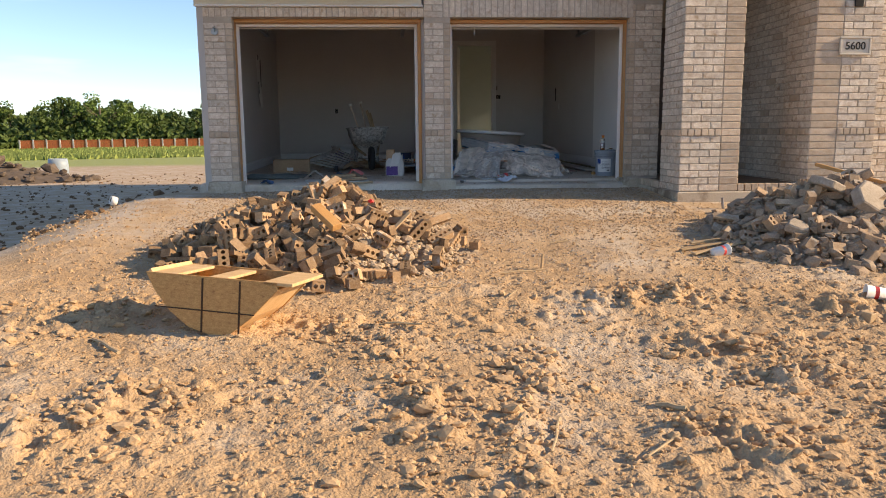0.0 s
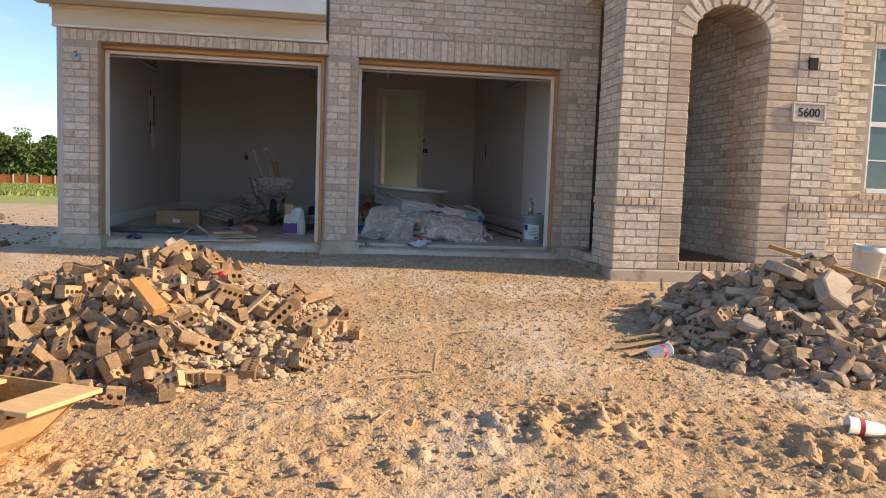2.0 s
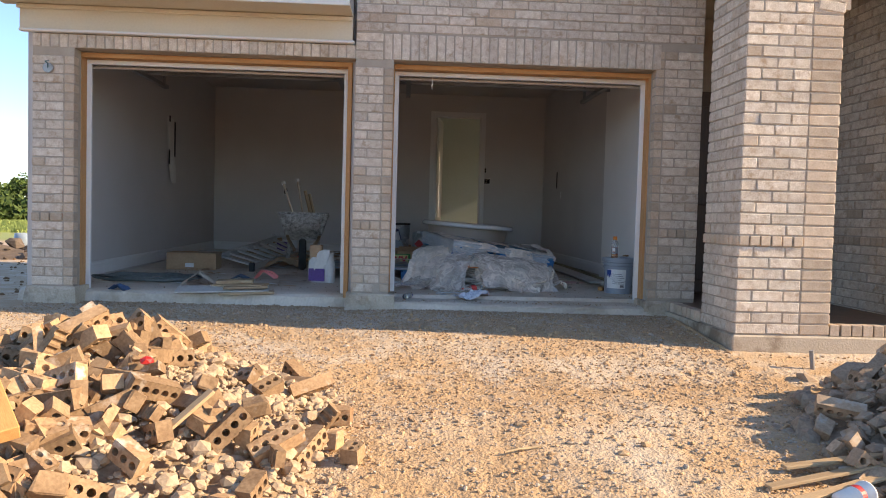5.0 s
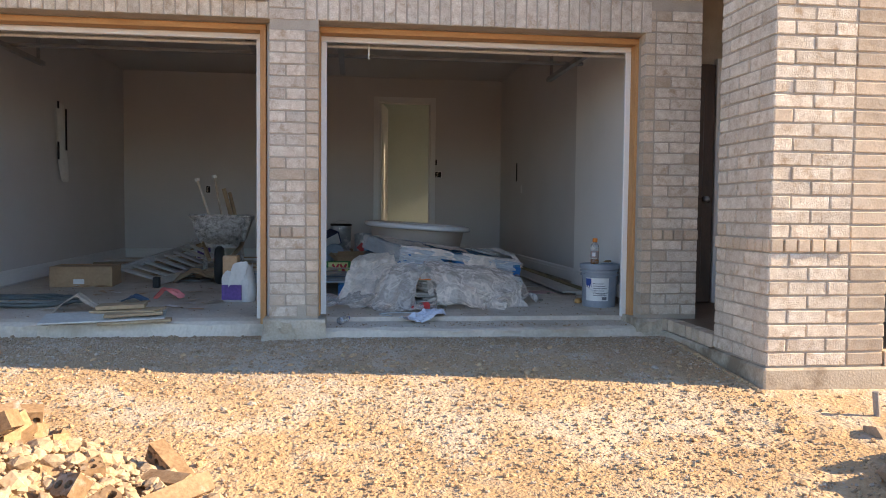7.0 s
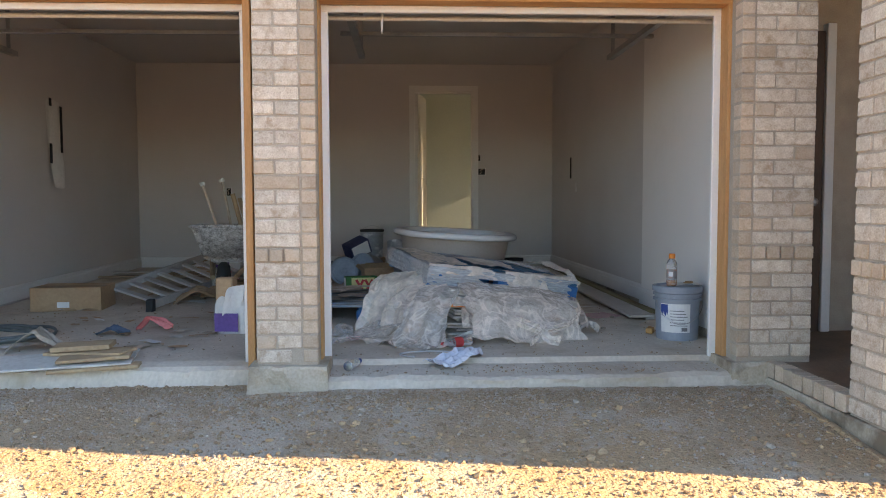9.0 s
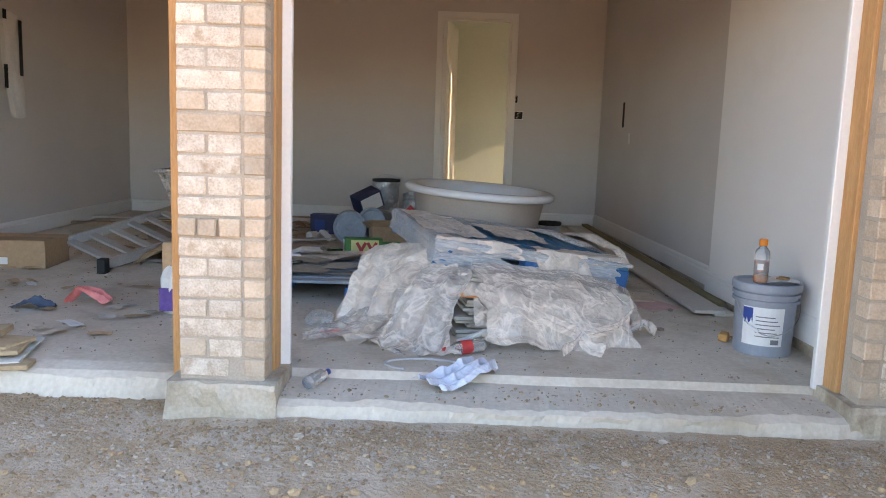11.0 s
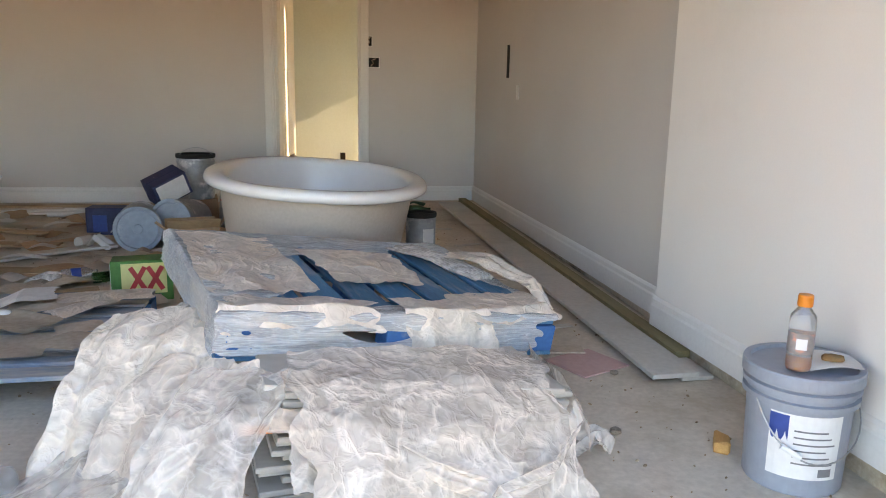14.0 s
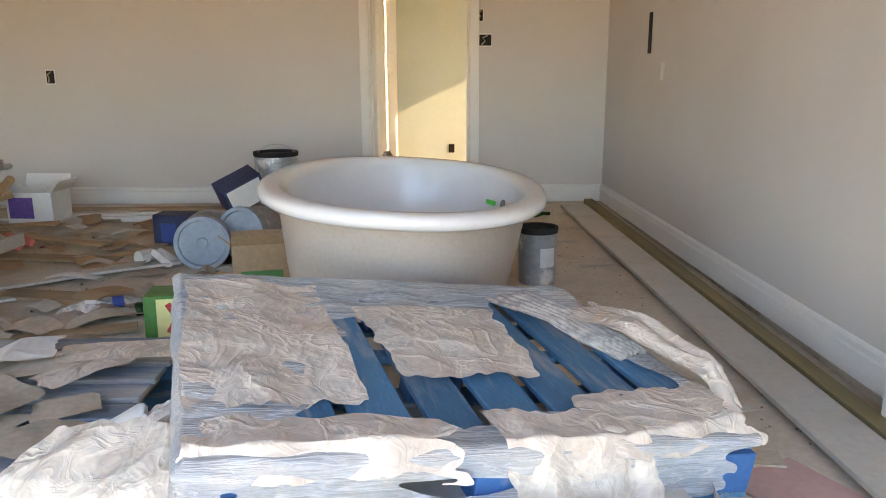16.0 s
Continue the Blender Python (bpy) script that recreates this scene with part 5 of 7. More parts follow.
# neighbouring lot: heap, barrel, dark cap
M["dark_lump"] = mat("dark spoil", (0.16, 0.12, 0.09), (0.09, 0.065, 0.045), 0.95, 3, 20, 0.8, 0.03)
LOT = [(-17.5, 36.0, 4.2, 3.0, 1.1), (-21.5, 37.5, 4.0, 3.2, 1.3)]
lot_heap = heap("spoil_heap", "dark heap of spoil and debris on the next lot", LOT, M["dark_lump"], "dark soil", 0.35)
o = scatter("spoil_debris", M["dark_lump"], "", "", 260, on_heap(LOT), lambda r: min(0.4, 0.06 + abs(r.gauss(0, 0.12))), 45)
o.parent = lot_heap
solo("barrel", lathe([(0, 0), (0.42, 0), (0.46, 0.35), (0.46, 0.7), (0.42, 1.0), (0.40, 1.0), (0.42, 0.6), (0, 0.1)], 24), mat("pale blue plastic", (0.35, 0.42, 0.48), None, 0.5), "pale blue open plastic barrel beside the spoil", "barrel", pose(-15.2, 37.5, hz(-15.2, 37.5)), True)
capo = thing("duct_cap", "white duct cap with a black mouth on the bank", "duct cap", pose(-2.75, 9.6, hz(-2.75, 9.6) + 0.05, 70, 10, -60))
part("body", lathe([(0, 0), (0.05, 0), (0.056, 0.03), (0.053, 0.08), (0.047, 0.08), (0.047, 0.015), (0, 0.015)], 20), M["cup"], capo, smooth=True)
part("mouth", lathe([(0, 0.06), (0.046, 0.06), (0.046, 0.066), (0, 0.066)], 20), M["dark"], capo, "black mouth")

# ---- fittings on the facade ----
pl = thing("address_plaque", "pale stone address plaque reading 5600", "plaque", pose(6.115, CY - 0.002, 2.425, 90, 0, 0))
M["plaque"] = mat("pale cast stone", (0.60, 0.55, 0.47), (0.53, 0.48, 0.41), 0.8, 6, 70, 0.3, 0.003)
part("plate", box(-0.165, 0.165, -0.08, 0.08, 0, 0.02, bevel=0.004), M["plaque"], pl)
for x0, x1, y0, y1 in ((-0.19, 0.19, 0.08, 0.105), (-0.19, 0.19, -0.105, -0.08), (-0.19, -0.165, -0.08, 0.08), (0.165, 0.19, -0.08, 0.08)):
    part("border", box(x0, x1, y0, y1, 0, 0.032, bevel=0.006), M["plaque"], pl)
txt = bpy.data.curves.new("digits", "FONT")
txt.body, txt.size, txt.align_x, txt.align_y, txt.extrude = "5600", 0.125, "CENTER", "CENTER", 0.003
digits = new("digits", txt)
digits.data.materials.append(M["dark"])
digits.parent = pl
digits.matrix_local = pose(0, -0.004, 0.024)
tagged(digits, "black numerals")
solo("wire_box", box(-0.05, 0.05, -0.03, 0, -0.06, 0.06, bevel=0.004), M["dark"], "open electrical box with wires in the pier", "electrical box", pose(6.13, CY + 0.004, 2.93))
lb = thing("light_box", "round metal light box on the brick pier", "electrical box", pose(-1.56, FY - 0.001, 2.765, 90, 0, 0))
part("plate", lathe([(0, 0), (0.045, 0), (0.045, 0.02), (0.04, 0.025), (0, 0.025)], 16), M["steel"], lb)
part("wire_bunch", tube([(0, 0, 0.02), (0.02, 0.03, 0.06), (-0.01, 0.05, 0.05), (0.015, 0.06, 0.03)], 0.006, 6), M["pane"], lb, "loose wires")


# ---- garage: soft sheets ----
def film_material(name, a, b, alpha, rough=0.35, scale=7, streak=None):
    """Thin creased plastic: milky along its creases, thinner on the flats; streak stretches the creases into taut bands."""
    m = mat(name, a, b, rough, scale, 60, 0, alpha=alpha, spec=0.6, grain=0.35)
    n, l = m.node_tree.nodes, m.node_tree.links
    p = n["Principled BSDF"]
    tc = n.new("ShaderNodeTexCoord")
    mp = n.new("ShaderNodeMapping")
    mp.inputs["Scale"].default_value = streak or (1, 1, 1)
    l.new(tc.outputs["Object"], mp.inputs["Vector"])

    def crease(sc, sharp):
        no = n.new("ShaderNodeTexNoise")
        no.inputs["Scale"].default_value, no.inputs["Detail"].default_value, no.inputs["Distortion"].default_value = sc, 3, 0.9
        l.new(mp.outputs["Vector"], no.inputs["Vector"])
        off = n.new("ShaderNodeMath")
        off.operation = "SUBTRACT"
        off.inputs[1].default_value = 0.5
        ab = n.new("ShaderNodeMath")
        ab.operation = "ABSOLUTE"
        rg = n.new("ShaderNodeMapRange")
        rg.inputs["From Min"].default_value, rg.inputs["From Max"].default_value = 0.0, sharp
        rg.inputs["To Min"].default_value, rg.inputs["To Max"].default_value = 1.0, 0.0
        l.new(no.outputs["Fac"], off.inputs[0])
        l.new(off.outputs[0], ab.inputs[0])
        l.new(ab.outputs[0], rg.inputs["Value"])
        return rg.outputs["Result"]

    c1, c2 = crease(3.0 if streak else 6.0, 0.07), crease(7.0 if streak else 17.0, 0.10)
    add = n.new("ShaderNodeMath")
    add.operation = "MULTIPLY_ADD"
    add.inputs[1].default_value = 0.45
    l.new(c2, add.inputs[0])
    l.new(c1, add.inputs[2])
    bp = n.new("ShaderNodeBump")
    bp.inputs["Strength"].default_value, bp.inputs["Distance"].default_value = 0.60, 0.005
    l.new(add.outputs[0], bp.inputs["Height"])
    l.new(bp.outputs["Normal"], p.inputs["Normal"])
    if alpha < 0.9:
        ar = n.new("ShaderNodeMapRange")
        ar.inputs["From Min"].default_value, ar.inputs["From Max"].default_value = 0.0, 1.2
        ar.inputs["To Min"].default_value, ar.inputs["To Max"].default_value = alpha - 0.12, min(1.0, alpha + 0.22)
        l.new(add.outputs[0], ar.inputs["Value"])
        l.new(ar.outputs["Result"], p.inputs["Alpha"])
    return m


M["film"] = film_material("milky plastic film", (0.85, 0.745, 0.65), (0.77, 0.665, 0.57), 0.72, 0.22)
M["clear"] = film_material("clear crumpled plastic", (0.88, 0.81, 0.74), (0.80, 0.73, 0.66), 0.54, 0.14)
M["wrap"] = film_material("dusty pallet wrap", (0.78, 0.765, 0.74), (0.55, 0.62, 0.68), 0.74, 0.25, 5, (1.2, 24, 24))
M["kraft"] = film_material("torn cream film", (0.85, 0.75, 0.655), (0.77, 0.67, 0.575), 0.89, 0.32)
M["card"] = mat("brown cardboard", (0.52, 0.35, 0.21), (0.41, 0.26, 0.15), 0.85, 3, 40, 0.2, 0.004, vary=0.2)
M["drycard"] = mat("dusty grey-brown cardboard", (0.62, 0.52, 0.415), (0.46, 0.375, 0.285), 0.9, 3, 40, 0.3, 0.005, vary=0.3)
M["paper"] = mat("white paper", (0.80, 0.78, 0.75), (0.70, 0.68, 0.65), 0.8, 4, 40, 0.2, 0.004, vary=0.1)
M["blue"] = mat("worn blue paint on wood", (0.06, 0.235, 0.39), (0.04, 0.155, 0.28), 0.7, 5, 50, 0.3, 0.004, stain=(0.42, 0.43, 0.43), stain_scale=4, stain_at=(0.5, 0.75), stretch=(4, 0.7, 4), vary=0.25)
M["blue_dusty"] = mat("dust-covered blue boards", (0.28, 0.34, 0.40), (0.17, 0.24, 0.32), 0.85, 5, 50, 0.3, 0.004, stain=(0.60, 0.55, 0.48), stain_scale=3, stain_at=(0.42, 0.7), stretch=(4, 0.7, 4), vary=0.2)
M["bluex"] = mat("worn blue paint on blocks", (0.03, 0.18, 0.44), (0.025, 0.125, 0.32), 0.7, 5, 50, 0.3, 0.004, stain=(0.30, 0.34, 0.40), stain_scale=5, stain_at=(0.58, 0.75))
M["tub_in"] = mat("glossy white acrylic", (0.82, 0.82, 0.82), (0.79, 0.79, 0.79), 0.18, 2, 20, 0.02, 0.002, spec=0.6)
M["tub_out"] = mat("raw cream fibreglass", (0.50, 0.42, 0.36), (0.44, 0.37, 0.315), 0.75, 3, 60, 0.5, 0.006)
M["grey_pl"] = mat("grey plastic pail", (0.30, 0.335, 0.39), (0.26, 0.29, 0.34), 0.4, 3, 40, 0.05, 0.002, stain=(0.5, 0.5, 0.5), stain_scale=8, stain_at=(0.68, 0.78))
M["lid_pl"] = mat("scuffed blue-grey lid", (0.36, 0.42, 0.49), (0.28, 0.33, 0.39), 0.5, 4, 30, 0.1, 0.003, stain=(0.62, 0.63, 0.63), stain_scale=6, stain_at=(0.6, 0.75))
M["metal_can"] = mat("paint-streaked metal can", (0.42, 0.44, 0.46), (0.30, 0.32, 0.34), 0.45, 5, 30, 0.1, 0.003, metal=0.4, stain=(0.75, 0.75, 0.74), stain_scale=7, stain_at=(0.52, 0.62))
M["navy"] = mat("navy printed carton", (0.035, 0.045, 0.12), (0.02, 0.03, 0.08), 0.6, 6, 40, 0.1, 0.003, stain=(0.5, 0.5, 0.55), stain_scale=9, stain_at=(0.66, 0.72))
M["green"] = mat("green print", (0.06, 0.24, 0.05), (0.04, 0.17, 0.03), 0.5, 6, 40, 0.05)
M["yellow"] = mat("pale yellow print", (0.75, 0.70, 0.30), (0.66, 0.62, 0.25), 0.5, 6, 40, 0.05)
M["orange"] = mat("orange plastic", (0.80, 0.25, 0.03), (0.7, 0.2, 0.02), 0.4, 6, 40, 0.05)
M["purple"] = mat("purple print", (0.16, 0.08, 0.32), (0.10, 0.05, 0.22), 0.6, 6, 40, 0.05)
M["labelw"] = mat("white label", (0.78, 0.78, 0.77), (0.70, 0.70, 0.70), 0.5, 6, 40, 0.05)
M["labelb"] = mat("blue label", (0.02, 0.07, 0.30), (0.02, 0.05, 0.22), 0.5, 6, 40, 0.05)
M["ink"] = mat("grey print", (0.22, 0.22, 0.23), (0.15, 0.15, 0.16), 0.6)
M["bottle"] = mat("clear bottle plastic", (0.9, 0.92, 0.92), (0.9, 0.92, 0.92), 0.08, bump=0, trans=0.85)
M["drink"] = mat("orange drink", (0.75, 0.25, 0.03), (0.7, 0.22, 0.02), 0.1, bump=0, trans=0.4)
M["alu"] = mat("dull aluminium", (0.66, 0.66, 0.65), (0.52, 0.52, 0.51), 0.45, 6, 60, 0.1, 0.002, metal=0.3, stain=(0.7, 0.68, 0.64), stain_scale=8, stain_at=(0.6, 0.7))
M["foil"] = mat("aluminium foil", (0.75, 0.75, 0.75), (0.6, 0.6, 0.6), 0.22, 20, 80, 0.8, 0.01, metal=0.95)
M["crust"] = mat("mortar-crusted steel tray", (0.60, 0.57, 0.53), (0.14, 0.13, 0.12), 0.9, 22, 80, 0.8, 0.008)
M["mdf"] = mat("primed grey-white trim board", (0.60, 0.56, 0.50), (0.50, 0.465, 0.41), 0.7, 2, 40, 0.15, 0.003, stain=(0.42, 0.37, 0.3), stain_scale=2.5)
M["olive"] = mat("olive treated timber", (0.30, 0.24, 0.12), (0.22, 0.175, 0.085), 0.8, 4, 40, 0.3, 0.004, stretch=(6, 0.6, 6))
M["ply_dirty"] = mat("dirty plywood", (0.46, 0.33, 0.20), (0.33, 0.225, 0.13), 0.8, 4, 40, 0.3, 0.004, stretch=(1, 6, 1), vary=0.2)
M["rag"] = mat("pale blue-white cotton", (0.68, 0.70, 0.76), (0.55, 0.58, 0.66), 0.9, 8, 90, 0.4, 0.005)
M["pink"] = mat("pink plastic", (0.80, 0.25, 0.23), (0.66, 0.17, 0.16), 0.5, 8, 40, 0.2, 0.005)
M["pinkboard"] = mat("pink foam board", (0.62, 0.40, 0.37), (0.55, 0.34, 0.31), 0.8, 4, 40, 0.2)
M["rubber"] = mat("black rubber", (0.025, 0.025, 0.025), None, 0.7)
M["hose"] = mat("grey-green hose", (0.16, 0.18, 0.17), (0.11, 0.12, 0.115), 0.6, 8, 40)


def crumple(p, amp, f, seed):
    """Soft waves and, on them, sharp-edged creases of three sizes."""
    q = Vector(p)
    n = noise.noise_vector(q * f + Vector((seed * 3.7, 0, 0)))
    d = 0.0
    for k, w in ((1.1, 0.5), (2.7, 0.20), (6.5, 0.08)):
        r = 1 - min(1.0, 1.6 * abs(noise.noise(q * f * k + Vector((seed * 1.3, seed * k, 0)))))
        d += w * (r ** 3 - 0.3)
    return q + n * amp * 0.75 + Vector((0.2, -0.6, 0.75)) * d * amp * 0.8


def soften_rim(bm, rounds=4):
    """Rounds off the steps that cutting faces out of a grid leaves along its rims."""
    near = {}
    for e in bm.edges:
        if e.is_boundary:
            a, b = e.verts
            near.setdefault(a, []).append(b)
            near.setdefault(b, []).append(a)
    for _ in range(rounds):
        moved = {v: v.co * 0.4 + sum((o.co for o in ns), Vector()) * (0.6 / len(ns)) for v, ns in near.items() if len(ns) == 2}
        for v, co in moved.items():
            v.co = co
    return bm


def sheet(path, width, m=40, n=40, amp=0.03, folds=0.02, k=4.0, seed=0, ragged=0.0, flare=1.0, holes=None):
    """A soft sheet: swept along the points of path, as wide as the vector width, with folds that run along the path and crumples.
    ragged eats its rim; flare widens it towards the path's end."""
    if m >= 16:
        m, n = int(m * 2.2), int(n * 2.2)
    bm = bmesh.new()
    pts = [Vector(p) for p in path]
    w = Vector(width)
    seg = [0.0]
    for a, b in zip(pts, pts[1:]):
        seg.append(seg[-1] + (b - a).length)
    rows = []
    for i in range(n + 1):
        s = seg[-1] * i / n
        j = max(q for q in range(len(seg) - 1) if seg[q] <= s + 1e-9)
        t = (s - seg[j]) / max(1e-9, seg[j + 1] - seg[j])
        c = pts[j].lerp(pts[j + 1], t)
        d = (pts[j + 1] - pts[j]).normalized()
        nrm = w.cross(d).normalized()
        row = []
        for q in range(m + 1):
            u = q / m - 0.5
            wob = math.sin(u * k * 6.283 + 2.0 * noise.noise((u * 3, s * 2, seed)) + seed) * folds * (0.25 + s / seg[-1])
            p = c + w * u * (1 + (flare - 1) * i / n) + nrm * wob
            row.append(bm.verts.new(crumple(p, amp, 5.5, seed)))
        rows.append(row)
    for i in range(n):
        for q in range(m):
            u, v = (q + 0.5) / m, (i + 0.5) / n
            if ragged:
                e = min(u, 1 - u, v, 1 - v)
                if e < ragged * (0.5 + 0.9 * noise.noise((u * 6, v * 6, seed + 9)) + 0.4 * noise.noise((u * 17, v * 17, seed))):
                    continue
            if holes and holes(u, v):
                continue
            bm.faces.new((rows[i][q], rows[i][q + 1], rows[i + 1][q + 1], rows[i + 1][q]))
    bmesh.ops.delete(bm, geom=[v for v in bm.verts if not v.link_faces], context="VERTS")
    return soften_rim(bm)


def inside(poly, u, v):
    hit = False
    for (xa, ya), (xb, yb) in zip(poly, poly[1:] + poly[:1]):
        if (ya > v) != (yb > v) and u < (xb - xa) * (v - ya) / (yb - ya) + xa:
            hit = not hit
    return hit


# ---- garage: pallets ----
def pallet(label, m, w, d, h=0.14, boards=8, group="", deck="blue"):
    """A stringer pallet: deck boards along its depth, three stringers, bottom boards."""
    p = thing("pallet", label, "pallet", m, group)
    pitch = w / boards
    for i in range(boards):
        bw = pitch * (0.80 if i % 3 else 0.72)
        x = (i + 0.5) * pitch
        part("deck_board", box(x - bw / 2, x + bw / 2, 0, d, h - 0.018, h, bevel=0.003), M[deck], p)
    for i in range(3):
        y = (0.0, d / 2 - 0.045, d - 0.09)[i]
        part("stringer", box(0, w, y + 0.02, y + 0.07, h - 0.036, h - 0.0185, bevel=0.002), M["blue"], p)
        for x in (0, w / 2 - 0.07, w - 0.14):
            part("block", box(x, x + 0.14, y, y + 0.09, 0.016, h - 0.0365, bevel=0.003), M["bluex"], p)
        part("bottom_board", box(0, w, y, y + 0.09, 0, 0.0155, bevel=0.002), M["blue"], p)
    return p


TILT = pose(2.124, 11.311, 1.144, 4.8, 7.7, 18.3)
PW, PD, PH = 1.24, 0.99, 0.15
top_pallet = pallet("blue wooden pallet wrapped in torn dusty film", TILT, PW, PD, PH, 8)
HOLE = [(0.17, 0.15), (0.26, 0.28), (0.30, 0.42), (0.315, 0.68), (0.345, 0.66), (0.70, 0.72), (0.73, 0.84), (0.80, 0.78), (0.90, 0.50), (0.965, 0.24), (0.75, 0.17), (0.56, 0.115), (0.41, 0.07), (0.31, 0.08)]


def wrapped(u, v):
    return inside(HOLE, u + 0.025 * noise.noise((u * 14, v * 14, 3)), v + 0.025 * noise.noise((u * 14, v * 14, 7)))


bm = bmesh.new()     # film over the top and down the four sides
n, m_ = 200, 230
over = 0.13
grid = {}
for i in range(m_ + 1):
    for j in range(n + 1):
        x, y = -over + (PW + 2 * over) * i / m_, -over + (PD + 2 * over) * j / n
        dx, dy = max(-x, x - PW, 0), max(-y, y - PD, 0)
        drop = max(dx, dy)
        px, py = min(max(x, -0.012), PW + 0.012), min(max(y, -0.012), PD + 0.012)
        rip = 0.0035 * noise.noise((x * 2.5, drop * 70, 2)) + 0.004 * noise.noise((y * 2.5, drop * 60, 5)) if drop else 0.006 * noise.noise((x * 6, y * 30, 5)) + 0.009 * noise.noise((x * 9, y * 9, 1))
        px += (-1 if x < 0 else 1 if x > PW else 0) * (rip + 0.012 * noise.noise((y * 7, drop * 20, 3)))
        py += (-1 if y < 0 else 1 if y > PD else 0) * (rip + 0.012 * noise.noise((x * 7, drop * 20, 4)))
        grid[i, j] = bm.verts.new((px, py, PH + 0.008 - drop * 1.05 + (rip if not drop else 0)))
for i in range(m_):
    for j in range(n):
        x, y = -over + (PW + 2 * over) * (i + 0.5) / m_, -over + (PD + 2 * over) * (j + 0.5) / n
        u, v = x / PW, y / PD
        if 0 < u < 1 and 0 < v < 1 and wrapped(u, v):
            continue
        if y < 0 and 0.30 < u < 0.55 and 0.055 < -y + 0.004 * noise.noise((u * 8, 0.2, 1)) < 0.055 + 0.04 * math.sin(math.pi * (u - 0.30) / 0.25):
            continue
        if -0.112 < y < -0.04 and 0.015 < u < 0.11 and noise.noise((u * 26, y * 60, 6)) > 0.27:
            continue
        if y < -0.118 and noise.noise((u * 12, 0.3, 16)) > 0.3:
            continue
        if y < 0.03 and u > 0.93 + 0.04 * noise.noise((y * 40, u * 30, 2)) and y < -0.02:
            continue
        if u > 1 and v < 0.12:
            continue
        bm.faces.new((grid[i, j], grid[i + 1, j], grid[i + 1, j + 1], grid[i, j + 1]))
bmesh.ops.delete(bm, geom=[v for v in bm.verts if not v.link_faces], context="VERTS")
soften_rim(bm, 6)
part("wrap", bm, M["wrap"], top_pallet, "dusty torn pallet wrap", True)


def on_top(u, v, z=0.0):
    return (u * PW, v * PD, PH + 0.014 + z)


part("torn_film", sheet([on_top(0.52, 0.76), on_top(0.52, 0.55, 0.014), on_top(0.52, 0.28, 0.004)], (0.44, 0.02, 0), 34, 34, 0.016, 0.004, 2, 3, 0.05, 0.8), M["kraft"], top_pallet, "cream torn film patch", True)
part("torn_film", sheet([on_top(0.155, 0.93), on_top(0.15, 0.5, 0.006), on_top(0.14, 0.16)], (0.38, 0.0, 0), 36, 36, 0.018, 0.005, 2, 5, 0.05), M["kraft"], top_pallet, "milky torn film patch", True)
part("torn_film", sheet([on_top(0.20, 0.15), on_top(0.20, 0.02, 0.014), (0.26, -0.03, PH - 0.05)], (0.56, -0.03, 0), 44, 26, 0.014, 0.006, 3, 8, 0.14), M["kraft"], top_pallet, "cream torn film flap", True)
part("torn_film", sheet([on_top(0.62, 0.15), on_top(0.62, 0.0, 0.014), (0.80, -0.035, PH - 0.10), (0.80, -0.04, PH - 0.20)], (0.38, 0.0, 0), 36, 30, 0.014, 0.006, 3, 9, 0.10), M["kraft"], top_pallet, "cream torn film flap", True)
part("torn_film", sheet([on_top(0.82, 0.24), on_top(0.82, 0.04, 0.014), (1.04, -0.025, PH - 0.02)], (0.50, 0.05, 0), 36, 24, 0.012, 0.006, 3, 10, 0.14), M["kraft"], top_pallet, "cream torn film flap", True)
part("torn_film", sheet([on_top(0.90, 0.72, 0.03), on_top(0.97, 0.50, 0.06), on_top(1.05, 0.30, 0.03), (1.36, 0.2, PH - 0.07)], (0.15, 0.15, 0.0), 30, 40, 0.030, 0.010, 2.0, 12, 0.12), M["kraft"], top_pallet, "bunched cream torn film", True)
part("torn_film", sheet([on_top(0.78, 0.88, 0.008), on_top(0.86, 0.68, 0.012), on_top(0.94, 0.40, 0.006)], (0.22, 0.10, 0), 24, 30, 0.010, 0.008, 7, 13, 0.05, 0.6), M["clear"], top_pallet, "clear torn film wedge", True)

# the bundle under it: thin stacked boards in loose plastic
stack = thing("board_bundle", "bundle of thin pale boards under loose plastic sheeting", "boards")
rnd = random.Random(4)
for i in range(15):
    z = 0.812 + i * 0.0192
    dx, dy, a = rnd.uniform(-0.03, 0.03), rnd.uniform(-0.04, 0.02), rnd.uniform(-2.5, 2.5)
    part("thin_board", box(-0.46, 0.46, -0.44, 0.44, 0, 0.0175, bevel=0.003, m=pose(2.66 + dx, 11.60 + dy, z, 0, 7.0 * i / 14, a + 10)), M["mdf"], stack)
part("label", box(-0.09, 0.09, -0.006, 0, 0, 0.02, m=pose(2.30, 11.045, 1.035, 0, 5, 10)), M["orange"], stack, "bright orange label strip")
part("label", box(-0.05, 0.05, -0.006, 0, 0, 0.017, m=pose(2.95, 11.13, 0.97, 0, 5, 10)), M["pink"], stack, "red label strip")
part("plastic_sheet", sheet([(2.74, 11.40, 1.14), (2.74, 11.16, 1.115), (2.76, 11.03, 1.04), (2.79, 10.95, 0.94), (2.81, 10.90, 0.85), (2.80, 10.84, 0.815)], (0.86, 0.20, -0.11), 66, 48, 0.026, 0.012, 2.6, 21, 0.05, 0.95), M["film"], stack, "milky crumpled plastic sheet", True)
